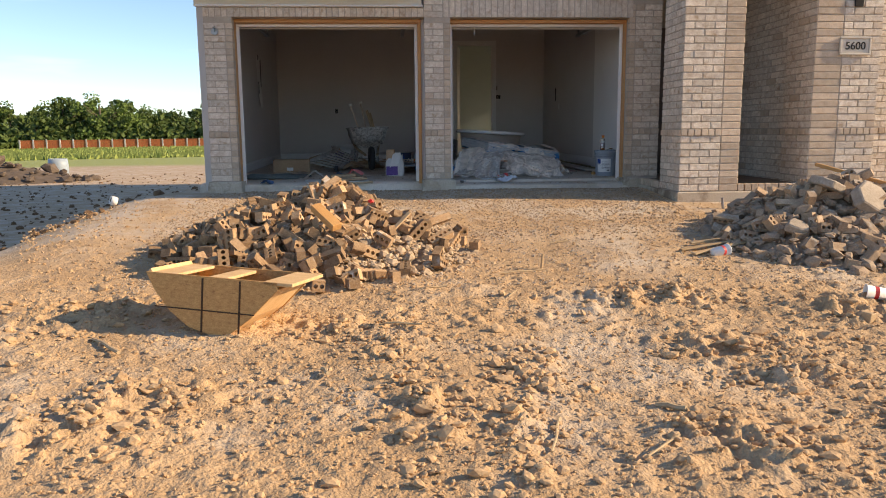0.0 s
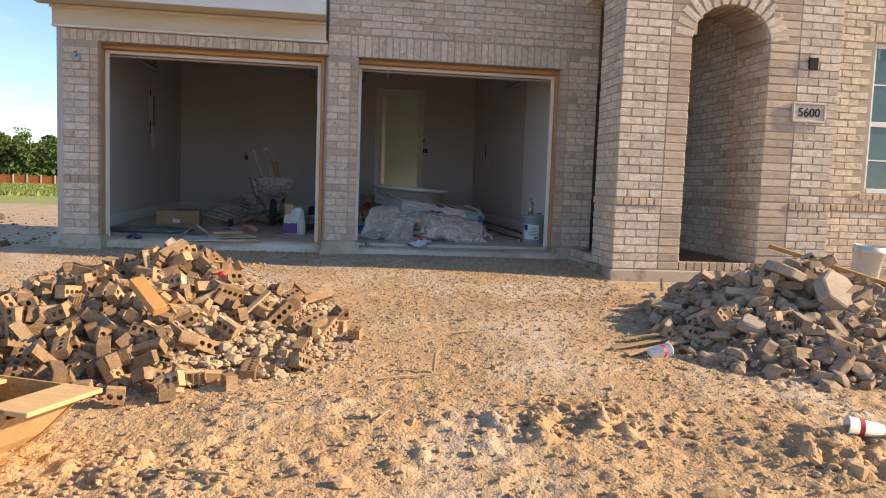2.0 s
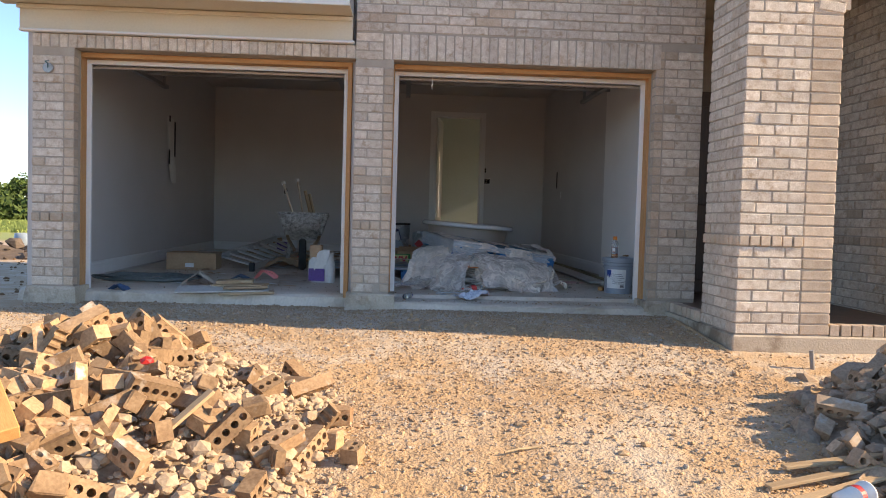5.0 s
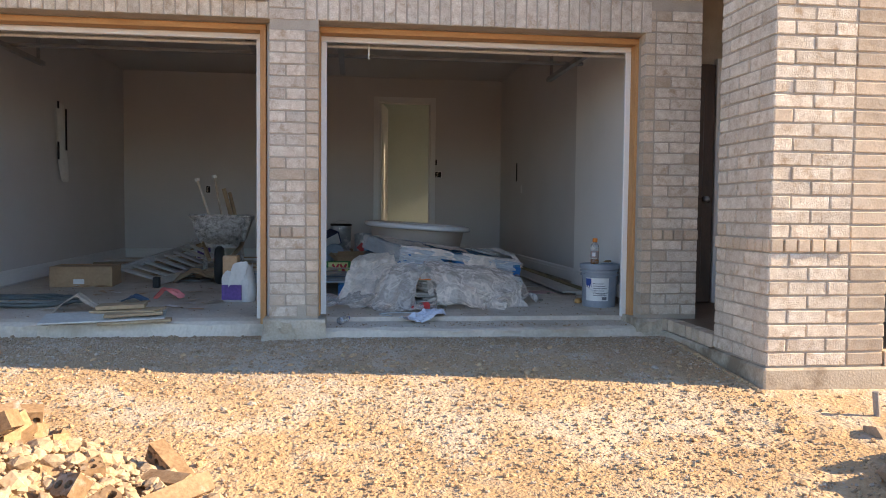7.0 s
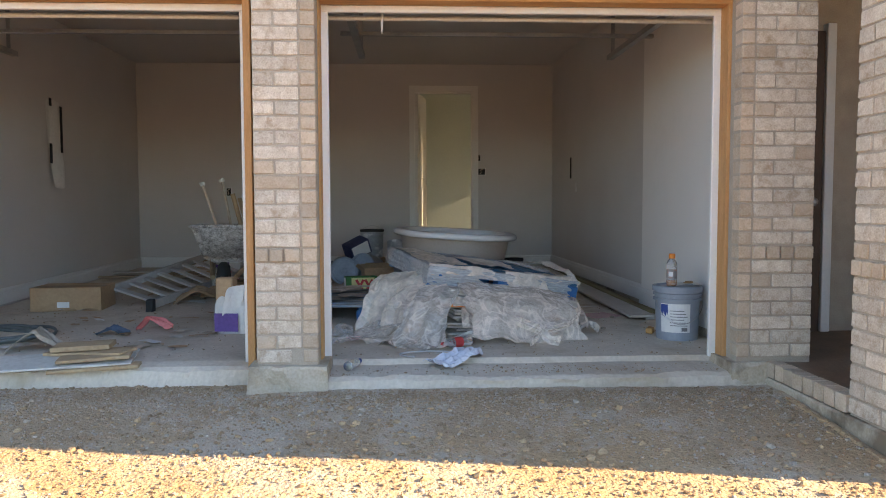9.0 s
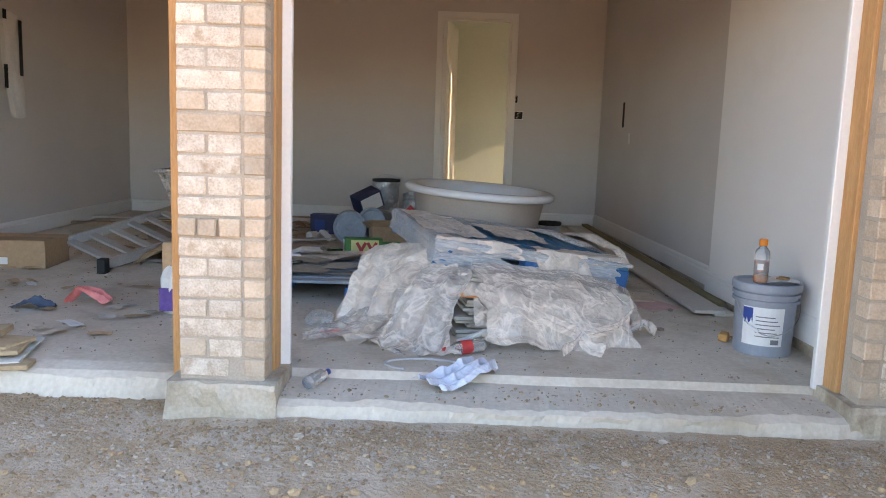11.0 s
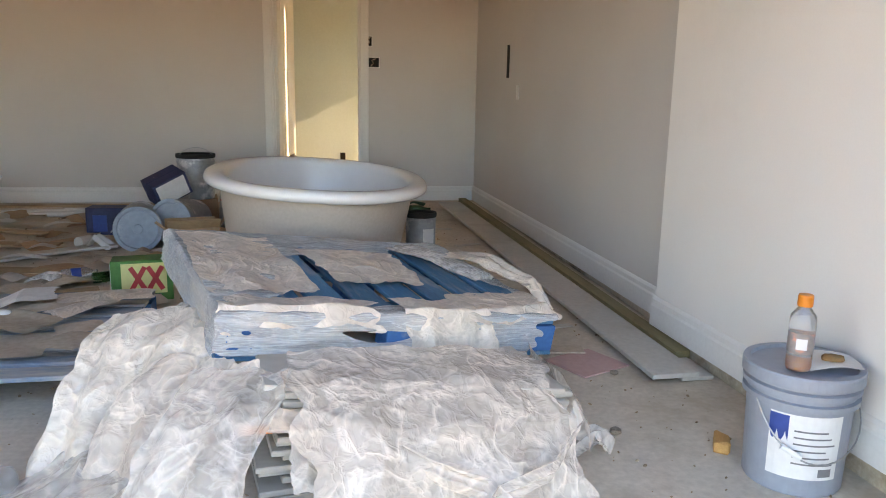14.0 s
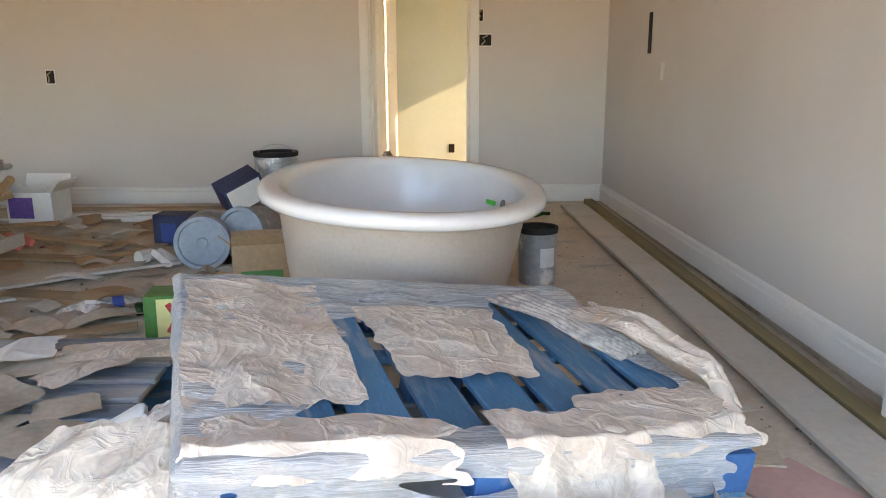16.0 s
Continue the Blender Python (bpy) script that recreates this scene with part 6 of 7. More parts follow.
part("plastic_sheet", sheet([(2.22, 11.22, 1.16), (2.16, 11.03, 1.10), (2.10, 10.94, 1.0), (2.06, 10.86, 0.89), (2.06, 10.76, 0.825), (2.12, 10.66, 0.812)], (0.30, -0.10, 0.03), 44, 48, 0.026, 0.012, 2.6, 22, 0.06, 1.25), M["clear"], stack, "clear crumpled plastic sheet", True)
part("plastic_sheet", sheet([(1.99, 11.62, 1.23), (1.94, 11.46, 1.18), (1.89, 11.33, 1.06), (1.86, 11.25, 0.94), (1.84, 11.17, 0.85), (1.82, 11.08, 0.817)], (0.44, -0.12, 0.05), 54, 50, 0.030, 0.017, 3.6, 41, 0.05, 1.15), M["kraft"], stack, "cream sheeting bunched in long folds", True)
part("plastic_sheet", sheet([(2.09, 11.94, 1.26), (1.98, 11.92, 1.20), (1.88, 11.88, 1.06), (1.81, 11.84, 0.99), (1.77, 11.82, 0.985), (1.72, 11.80, 0.985)], (0.08, 0.60, 0.02), 60, 46, 0.034, 0.020, 11, 23, 0.04, 1.08), M["kraft"], stack, "cream bunched sheeting", True)
part("plastic_sheet", sheet([(2.14, 11.30, 1.17), (2.03, 11.22, 1.08), (1.95, 11.12, 0.97), (1.92, 11.02, 0.88), (1.87, 10.92, 0.83), (1.83, 10.82, 0.815)], (0.30, -0.18, 0.0), 44, 48, 0.028, 0.013, 2.7, 24, 0.05, 1.2), M["film"], stack, "milky crumpled plastic sheet", True)
part("plastic_sheet", sheet([(1.90, 11.22, 0.93), (1.80, 11.16, 0.91), (1.68, 11.08, 0.87), (1.58, 11.00, 0.83), (1.47, 10.94, 0.815)], (0.16, -0.40, 0.0), 44, 40, 0.040, 0.012, 2.0, 25, 0.06, 0.8), M["clear"], stack, "clear crumpled plastic sheet", True)
part("plastic_sheet", sheet([(2.42, 11.06, 1.03), (2.43, 11.0, 0.96), (2.45, 10.96, 0.88)], (0.16, 0.03, -0.02), 24, 24, 0.026, 0.008, 2, 26, 0.08, 1.2), M["film"], stack, "milky torn flap of the sheeting", True)
part("plastic_sheet", sheet([(3.18, 11.62, 1.06), (3.22, 11.55, 0.95), (3.21, 11.45, 0.85)], (-0.05, 0.7, 0.0), 40, 20, 0.034, 0.02, 4, 27, 0.07, 1.0), M["film"], stack, "milky crumpled plastic sheet", True)
for k, way in enumerate(([(2.22, 11.06, 1.09), (2.45, 11.0, 1.05), (2.68, 10.95, 0.97), (2.88, 10.90, 0.89)], [(3.16, 11.12, 1.03), (3.17, 11.06, 0.97), (3.06, 10.96, 0.91), (2.89, 10.90, 0.885)], [(2.89, 10.90, 0.89), (2.93, 10.86, 0.84), (2.99, 10.80, 0.818)], [(2.88, 10.90, 0.88), (2.84, 10.85, 0.84), (2.78, 10.79, 0.818)])):
    part("twisted_edge", sheet(way, (0.03, 0.02, 0.06), 20, 44, 0.026, 0.008, 1.6, 31 + k, 0.06, 1.7 if k > 1 else 1.0), M["film"], stack, "twisted gathered edge of the plastic", True)
part("red_patch", sheet([(1.66, 10.99, 0.835), (1.56, 10.97, 0.84)], (0.03, 0.1, 0), 10, 10, 0.012, 0.0, 2, 5, 0.1), M["pink"], stack, "red printed patch of the plastic", True)

low = pallet("worn blue wooden pallet lying flat under cardboard scraps", pose(1.675, 11.72, 0.822, 0, 0, 91), 1.17, 1.07, 0.14, 8, deck="blue_dusty")     # deck boards run across the bay

for i, (x, y, l, w, a, mt) in enumerate(((1.25, 12.0, 0.42, 0.3, 8, "drycard"), (1.5, 12.2, 0.2, 0.16, 30, "drycard"), (0.95, 12.35, 0.5, 0.3, -12, "drycard"), (1.35, 12.55, 0.5, 0.22, 20, "drycard"), (1.05, 11.85, 0.3, 0.2, 15, "kraft"), (1.45, 12.45, 0.32, 0.14, 50, "kraft"), (1.5, 12.6, 0.45, 0.2, 5, "kraft"), (1.2, 12.25, 0.5, 0.25, -25, "drycard"), (1.55, 11.95, 0.25, 0.2, 65, "drycard"), (0.8, 12.1, 0.5, 0.3, 10, "drycard"))):
    c, s = math.cos(radians(a)), math.sin(radians(a))
    solo("cardboard_scrap", sheet([(-l / 2 * c, -l / 2 * s, 0.012), (0, 0, 0.02), (l / 2 * c, l / 2 * s, 0.014)], (-w * s, w * c, 0), 14, 16, 0.012, 0.003, 1, i + 50, 0.1), M[mt], "torn dusty cardboard lying on a blue pallet", "cardboard", pose(x, y, 0.968 + 0.005 * i), True, group="scraps on the pallet")
solo("white_board_scrap", sheet([(-0.17, 0, 0.0), (-0.02, 0, 0.06), (0.14, 0.02, 0.045)], (0.02, 0.24, 0.0), 18, 18, 0.012, 0.004, 1, 61, 0.1), M["paper"], "torn white board lying on the pallet", "scrap", pose(1.18, 12.55, 0.985, 0, 0, 15))
tinc = thing("spray_can", "white spray can with a red band lying on the pallet", "can", pose(1.02, 12.38, 1.0, 0, 90, -15))
part("body", lathe([(0, 0), (0.032, 0), (0.033, 0.01), (0.033, 0.17), (0.026, 0.185), (0.012, 0.19), (0, 0.19)], 20), M["labelw"], tinc, smooth=True)
part("band", lathe([(0.0335, 0.03), (0.0335, 0.06), (0.033, 0.06), (0.033, 0.03)], 20), M["orange"], tinc, "red band")
for x, y, z, k in ((1.74, 11.78, 0.95, 1), (1.72, 11.62, 0.87, 2), (1.78, 11.95, 0.98, 3)):
    solo("paper_bag", sheet([(0, -0.07, 0.0), (0, 0, 0.09), (0.02, 0.06, 0.0), (0.0, 0.02, -0.06)], (0.14, 0.03, 0.05), 16, 18, 0.04, 0.02, 1.5, k + 70, 0.06), M["paper"], "crumpled white paper bag with blue print", "paper bag", pose(x, y, z, 10 * k, 20, 40 * k), True, group="crumpled bags by the pallet")

# ---- garage: bathtub ----
tub = thing("bathtub", "white oval acrylic bathtub with raw cream outside", "bathtub", pose(2.43, 13.52, 0.866, 0, 3.4, -3))


def oval(profile, a, b, seg=64, power=2.25):
    """Rings of a superellipse: (scale offset inwards, height) pairs."""
    bm = bmesh.new()
    rings = []
    for off, z in profile:
        ring = []
        for i in range(seg):
            t = 2 * math.pi * i / seg
            c, s = math.cos(t), math.sin(t)
            e = 2 / power
            ring.append(bm.verts.new(((a - off) * math.copysign(abs(c) ** e, c), (b - off) * math.copysign(abs(s) ** e, s), z)))
        rings.append(ring)
    for ra, rb in zip(rings, rings[1:]):
        for i in range(seg):
            bm.faces.new((ra[i], ra[(i + 1) % seg], rb[(i + 1) % seg], rb[i]))
    return bm, rings


bm, rings = oval([(0.06, 0.555), (0.02, 0.553), (0.003, 0.565), (0.0, 0.583), (0.006, 0.6), (0.025, 0.611), (0.075, 0.612), (0.10, 0.603), (0.115, 0.57), (0.135, 0.46), (0.165, 0.30), (0.22, 0.20), (0.32, 0.17)], 0.62, 0.90)
bm.faces.new(rings[-1])
bmesh.ops.recalc_face_normals(bm, faces=bm.faces)
part("basin", bm, M["tub_in"], tub, "glossy white basin and rim", True)
bm, rings = oval([(0.075, 0.557), (0.085, 0.52), (0.12, 0.30), (0.17, 0.05), (0.19, 0.0)], 0.62, 0.90)
bm.faces.new(rings[-1])
bmesh.ops.recalc_face_normals(bm, faces=bm.faces)
part("shell", bm, M["tub_out"], tub, "raw cream fibreglass shell", True)
part("overflow_hole", lathe([(0, 0), (0.03, 0), (0.03, 0.004), (0, 0.004)], 20, pose(0.45, 0.22, 0.475, 0, -82, 18)), M["ink"], tub, "grey overflow hole")
part("sticker", box(-0.04, 0.04, -0.012, 0.012, 0, 0.003, m=pose(0.40, 0.42, 0.455, 0, -82, 34) @ pose(0, 0, 0, 0, 0, 90)), mat("green sticker", (0.05, 0.75, 0.12), None, 0.5), tub, "green sticker")
part("sticker", box(-0.02, 0.02, -0.018, 0.018, 0, 0.003, m=pose(0.475, 0.06, 0.50, 0, -82, 6)), M["orange"], tub, "orange sticker")


# ---- garage: buckets, cans, bottles ----
def wire(r, h, n=14, drop=1.0):
    return tube([(r * math.cos(a), 0, h + drop * r * 0.8 * math.sin(a)) for a in np.linspace(0, math.pi, n)], 0.0022, 6)


bk = thing("paint_bucket", "grey five-gallon plastic bucket with a white label", "bucket", pose(3.848, 11.02, 0.806, 0, 0, 0))
part("body", lathe([(0, 0), (0.135, 0), (0.14, 0.008), (0.148, 0.27), (0.162, 0.272), (0.162, 0.287), (0.151, 0.29), (0.151, 0.305), (0.164, 0.307), (0.164, 0.32), (0.153, 0.325), (0.153, 0.355), (0, 0.355)], 48), M["grey_pl"], bk, smooth=False)
part("lid", lathe([(0, 0.362), (0.145, 0.362), (0.148, 0.372), (0.166, 0.372), (0.169, 0.366), (0.169, 0.335), (0.155, 0.333)], 48), M["grey_pl"], bk, "grey snap-on lid")


def curved_patch(r0, r1, z0, z1, a0, a1, n=10):
    bm = bmesh.new()
    rows = [[bm.verts.new((r * math.cos(a), r * math.sin(a), z)) for a in np.linspace(radians(a0), radians(a1), n)] for r, z in ((r0, z0), (r1, z1))]
    for i in range(n - 1):
        bm.faces.new((rows[0][i], rows[0][i + 1], rows[1][i + 1], rows[1][i]))
    return bm


lab = part("label", curved_patch(0.1435, 0.1488, 0.06, 0.255, 205, 285), M["labelw"], bk, "white paper label")
part("print", curved_patch(0.1448, 0.1494, 0.14, 0.25, 205, 226), M["labelb"], lab, "blue printed panel")
for k in range(6):
    part("print_line", curved_patch(0.1452 + k * 0.0006, 0.1453 + k * 0.0006, 0.105 + k * 0.02, 0.110 + k * 0.02, 232, 278 - 5 * (k % 3)), M["ink"], lab)
part("print_line", curved_patch(0.1442, 0.1446, 0.07, 0.095, 262, 278), M["ink"], lab)
part("handle", tube([(0.16 * math.cos(a), -0.02 - 0.155 * math.sin(a) * 0.95, 0.285 - 0.16 * math.sin(a) * (1 - 0.25 * math.cos(a))) for a in np.linspace(0.05, math.pi - 0.05, 18)], 0.0025, 6), M["steel"], bk, "wire handle")
part("grip", tube([(-0.085, -0.148, 0.137), (-0.13, -0.12, 0.165)], 0.009, 8), M["labelw"], bk, "white plastic grip")

bt = thing("drink_bottle", "clear sports drink bottle with an orange cap", "bottle", pose(3.785, 10.96, 1.179, 0, 0, 0))
part("body", lathe([(0, 0), (0.032, 0), (0.035, 0.01), (0.035, 0.04), (0.033, 0.05), (0.035, 0.06), (0.035, 0.11), (0.037, 0.13), (0.034, 0.16), (0.018, 0.182), (0.017, 0.195)], 28), M["bottle"], bt, smooth=True)
part("drink", lathe([(0, 0.003), (0.031, 0.003), (0.033, 0.012), (0.033, 0.038), (0, 0.038)], 24), M["drink"], bt, "orange drink", True)
part("cap", lathe([(0.02, 0.187), (0.021, 0.19), (0.021, 0.215), (0.019, 0.22), (0, 0.22)], 24), M["orange"], bt, "orange screw cap")
part("label", lathe([(0.0358, 0.052), (0.0358, 0.112)], 28), mat("grey bottle label", (0.35, 0.30, 0.28), (0.2, 0.18, 0.18), 0.4, 20, 60, 0, stain=(0.75, 0.3, 0.2), stain_scale=30), bt, "grey printed label", True)
part("emblem", curved_patch(0.0364, 0.0364, 0.066, 0.098, 215, 262, 6), M["labelw"], bt, "white emblem")
solo("takeaway_lid", sheet([(-0.09, 0, 0), (0, 0, 0.012), (0.09, 0, 0.004)], (0.02, 0.15, 0), 14, 14, 0.01, 0.003, 1, 88, 0.05), M["paper"], "crumpled white takeaway tray on the bucket", "food tray", pose(3.90, 10.985, 1.182, 0, 0, -10), True)
solo("food_scrap", lump_mesh(6, 0.25, 2), mat("dry brown crust", (0.33, 0.19, 0.08), None, 0.8), "dry brown food crust on the tray", "food", pose(3.905, 10.97, 1.201) @ Matrix.Scale(0.034, 4), True)


def pail(name, label, m, r, h, body, lid, handle=True, group=""):
    p = thing(name, label, "paint can", m, group)
    part("body", lathe([(0, 0), (r * 0.93, 0), (r * 0.95, 0.01), (r * 0.985, h * 0.33), (r, h * 0.335), (r, h * 0.36), (r * 0.985, h * 0.365), (r * 0.99, h * 0.8), (r * 1.03, h * 0.81), (r * 1.03, h * 0.85), (r, h * 0.86), (r, h - 0.02)], 40), body, p)
    part("lid", lathe([(0, h - 0.012), (r * 0.2, h - 0.012), (r * 0.22, h - 0.018), (r * 0.86, h - 0.018), (r * 0.9, h - 0.002), (r * 1.04, h), (r * 1.06, h - 0.012), (r * 1.03, h - 0.03)], 40), lid, p, "scuffed lid")
    if handle:
        part("handle", wire(r * 1.02, h * 0.8), M["steel"], p, "wire handle")
    return p


pail("paint_can", "paint-streaked pail lying with its blue-grey lid outward", pose(1.23, 14.66, 1.005, 90, 0, 8), 0.148, 0.36, M["metal_can"], M["lid_pl"], False, "cans by the tub")
pail("paint_can", "white-smeared pail lying behind a torn box", pose(1.58, 14.75, 1.005, 84, 0, -18), 0.145, 0.36, M["metal_can"], M["lid_pl"], False, "cans by the tub")
pail("paint_can", "grey metal can with a black lid and wire handle", pose(1.55, 15.15, 1.10, 0, 0, 20), 0.14, 0.34, M["metal_can"], M["dark"], True, "cans by the tub")
pail("paint_can", "grey metal can with a red hazard diamond, tilted", pose(1.86, 14.95, 0.90, -12, 14, 40), 0.14, 0.40, M["metal_can"], M["metal_can"], True, "cans by the tub")
solo("hazard_label", box(-0.05, 0.05, -0.002, 0, -0.05, 0.05, m=pose(0, 0, 0, 0, 45, 0)), M["red"], "red diamond hazard label on a can", "label", pose(1.83, 14.795, 1.13, -12, 0, 0))
pail("bucket", "small grey bucket with streaks beside the tub", pose(3.13, 13.98, 0.86, 0, 0, 0), 0.10, 0.30, M["metal_can"], M["dark"], False)
solo("bucket_label", curved_patch(0.1, 0.1, 0.1, 0.2, 270, 320), M["labelw"], "small white barcode label on the bucket", "label", pose(3.13, 13.975, 0.86))


def carton(name, label, m, w, d, h, body, open_flaps=False, group="", cat="box"):
    """A cardboard carton with separate walls and, if open, its four flaps."""
    c = thing(name, label, cat, m, group)
    t = 0.006
    part("wall", box(0, w, 0, t, 0, h, bevel=0.002), body, c)
    part("wall", box(0, w, d - t, d, 0, h, bevel=0.002), body, c)
    part("wall", box(0, t, t, d - t, 0, h), body, c)
    part("wall", box(w - t, w, t, d - t, 0, h), body, c)
    part("bottom", box(t, w - t, t, d - t, 0, t), body, c)
    if open_flaps:
        f = min(w, d) * 0.42
        part("flap", box(0, w, -0.003, 0.003, 0, f, m=pose(0, 0, h, 55, 0, 0)), body, c)
        part("flap", box(0, w, -0.003, 0.003, 0, f, m=pose(0, d, h, -20, 0, 0)), body, c)
        part("flap", box(-0.003, 0.003, 0.01, d - 0.01, 0, f, m=pose(0, 0, h, 0, -50, 0)), body, c)
        part("flap", box(-0.003, 0.003, 0.01, d - 0.01, 0, f, m=pose(w, 0, h, 0, 40, 0)), body, c)
    else:
        part("flap", box(0, w, 0, d / 2 - 0.001, h - 0.001, h + 0.004, bevel=0.002), body, c)
        part("flap", box(0, w, d / 2 + 0.001, d, h - 0.001, h + 0.004, bevel=0.002), body, c)
    return c


carton("crate_under_can", "dark dented carton under a paint can", pose(1.38, 15.0, 0.87, 0, 0, 8), 0.34, 0.30, 0.225, M["card"])
cb = carton("masking_box", "torn brown carton with a green patch", pose(1.53, 13.98, 0.86, -12, 0, 14), 0.32, 0.2, 0.2, M["card"], True)
part("print", box(0.04, 0.26, -0.002, 0, 0.0, 0.06), M["green"], cb, "green printed patch")
cb = carton("blue_box", "navy printed carton lying among scraps", pose(0.80, 14.88, 0.862, 0, 0, -6), 0.27, 0.16, 0.2, M["navy"])
part("label", box(0.05, 0.15, -0.003, 0, 0.03, 0.15), M["labelb"], cb, "blue label panel")
cb = carton("blue_box", "navy and white carton tipped on the paint cans", pose(1.36, 14.72, 1.08, 12, -24, 30), 0.26, 0.2, 0.17, M["navy"])
part("label", box(0.02, 0.24, -0.003, 0, 0.01, 0.16), M["labelw"], cb, "white printed side")
pk = carton("beer_carton", "green and yellow twelve-pack carton with red letters", pose(1.40, 13.08, 0.842, -4, 0, 10), 0.30, 0.22, 0.21, M["green"])
part("panel", box(0.05, 0.27, -0.004, -0.001, 0.04, 0.20), M["yellow"], pk, "pale yellow panel")
for k in range(2):
    for s in (-1, 1):
        part("letter", box(-0.012, 0.012, -0.003, 0, -0.07, 0.07, m=pose(0.13 + k * 0.085, -0.0045, 0.12, 0, 30 * s, 0)), M["red"], pk, "red letter stroke")
part("panel", box(-0.004, -0.001, 0.02, 0.20, 0.01, 0.20), M["labelw"], pk, "white printed end")
solo("green_bottle", lathe([(0, 0), (0.03, 0), (0.032, 0.01), (0.032, 0.12), (0.014, 0.17), (0.013, 0.22), (0, 0.22)], 20), mat("green glass", (0.03, 0.16, 0.04), None, 0.08, bump=0, trans=0.6), "green glass bottle lying by the twelve-pack", "bottle", pose(1.2, 13.5, 0.875, 0, 90, 30), True)
solo("green_bottle", lathe([(0, 0), (0.03, 0), (0.032, 0.01), (0.032, 0.12), (0.014, 0.17), (0.013, 0.22), (0, 0.22)], 20), mat("dark green glass", (0.02, 0.12, 0.03), None, 0.08, bump=0, trans=0.5), "green glass bottle lying by the back wall", "bottle", pose(3.25, 15.7, 0.915, 0, 90, -12), True)

ck = thing("cola_bottle", "empty clear soda bottle with a red label", "bottle", pose(2.20, 10.69, 0.842, 0, 88, 28))
part("body", lathe([(0, 0), (0.028, 0), (0.032, 0.012), (0.030, 0.05), (0.033, 0.07), (0.033, 0.13), (0.028, 0.16), (0.012, 0.205), (0.0115, 0.215)], 28, Matrix.Scale(-1, 4, (0, 0, 1)) @ Matrix.Translation((0, 0, -0.22))), M["bottle"], ck, smooth=True)
part("label", lathe([(0.034, 0.085), (0.034, 0.145)], 28), M["red"], ck, "red wrap label", True)
part("cap", lathe([(0, -0.004), (0.014, -0.004), (0.0145, 0.012), (0.013, 0.013)], 20), M["red"], ck, "red cap")
wb_ = thing("water_bottle", "small clear water bottle lying at the slab edge", "bottle", pose(1.63, 10.26, 0.80, 0, 90, 70))
part("body", lathe([(0, 0), (0.026, 0), (0.028, 0.01), (0.028, 0.12), (0.012, 0.155), (0.012, 0.165)], 24), M["bottle"], wb_, smooth=True)
part("cap", lathe([(0.013, 0.16), (0.014, 0.178), (0, 0.178)], 16), M["labelb"], wb_, "blue cap")
solo("rag", sheet([(-0.16, -0.13, 0.004), (-0.03, -0.03, 0.03), (0.06, 0.05, 0.055), (0.12, 0.16, 0.02)], (0.15, -0.09, 0), 26, 36, 0.05, 0.022, 2.5, 91, 0.08), M["rag"], "crumpled pale blue cotton shirt on the slab edge", "rag", pose(2.28, 10.42, 0.795), True)
solo("cable", tube([(0.18 * math.cos(a) - 0.02, 0.09 * math.sin(a), 0.008) for a in np.linspace(0.3, 4.2, 22)], 0.006, 8), mat("grey cable", (0.5, 0.5, 0.5), None, 0.5), "loop of grey cable on the slab", "cable", pose(2.13, 10.56, 0.80), True)
solo("foil_ball", lump_mesh(9, 0.8, 2), M["foil"], "crumpled aluminium foil on the floor", "foil", pose(1.53, 11.2, 0.852, 10, 0, 20) @ Matrix.Diagonal((0.075, 0.05, 0.06, 1)))
solo("paper_wad", sheet([(-0.12, 0, 0.0), (0, 0, 0.06), (0.14, 0.03, 0.01)], (0.03, 0.12, 0.0), 20, 20, 0.04, 0.02, 2, 93, 0.08), M["paper"], "crumpled white paper before the plastic sheeting", "paper", pose(2.38, 10.87, 0.83), True)
solo("clear_wrapper", sheet([(-0.09, 0, 0.0), (0, 0, 0.07), (0.09, 0.03, 0.01)], (0.0, 0.12, 0.0), 18, 18, 0.04, 0.02, 2, 94, 0.08), M["clear"], "crumpled clear plastic wrapper on the floor", "wrapper", pose(3.27, 11.2, 0.825), True)
solo("clear_wrapper", sheet([(-0.1, 0, 0.0), (0, 0, 0.05), (0.1, 0.03, 0.01)], (0.0, 0.1, 0.0), 18, 18, 0.03, 0.02, 2, 95, 0.08), M["clear"], "crumpled clear bottle wrapper among the litter", "wrapper", pose(0.95, 13.5, 0.855), True)
solo("brick_bit", bat(0.11, 0.05, 0.05, 8), M["orange_wood"], "orange brick piece by the pallet", "brick", pose(1.66, 11.5, 0.845, 0, 0, 20))
solo("brick_bit", bat(0.09, 0.05, 0.04, 9), M["orange_wood"], "orange brick piece behind the bucket", "brick", pose(3.72, 11.2, 0.835, 0, 0, 60))

# boards along the east wall
for nm, lb_, x0, y0, x1, y1, w, h, mt in (("trim_board", "long primed trim board lying along the wall", 3.83, 11.73, 3.70, 16.0, 0.20, 0.02, "mdf"), ("trim_board", "second primed board under the first", 3.93, 11.74, 3.80, 15.7, 0.14, 0.016, "mdf"), ("timber_beam", "olive treated timber lying along the wall", 3.97, 11.95, 3.86, 16.2, 0.07, 0.045, "olive")):
    L = math.hypot(x1 - x0, y1 - y0)
    z0 = floor_z(y0) + (0.022 if lb_.startswith("long") else 0.004)
    solo(nm, box(-w / 2, w / 2, 0, L, 0, h, bevel=0.002), M[mt], lb_, "board", pose(x0, y0, z0, math.degrees((FLOOR1 - FLOOR0) / 6), 0, math.degrees(math.atan2(-(x1 - x0), y1 - y0))), group="boards by the wall")
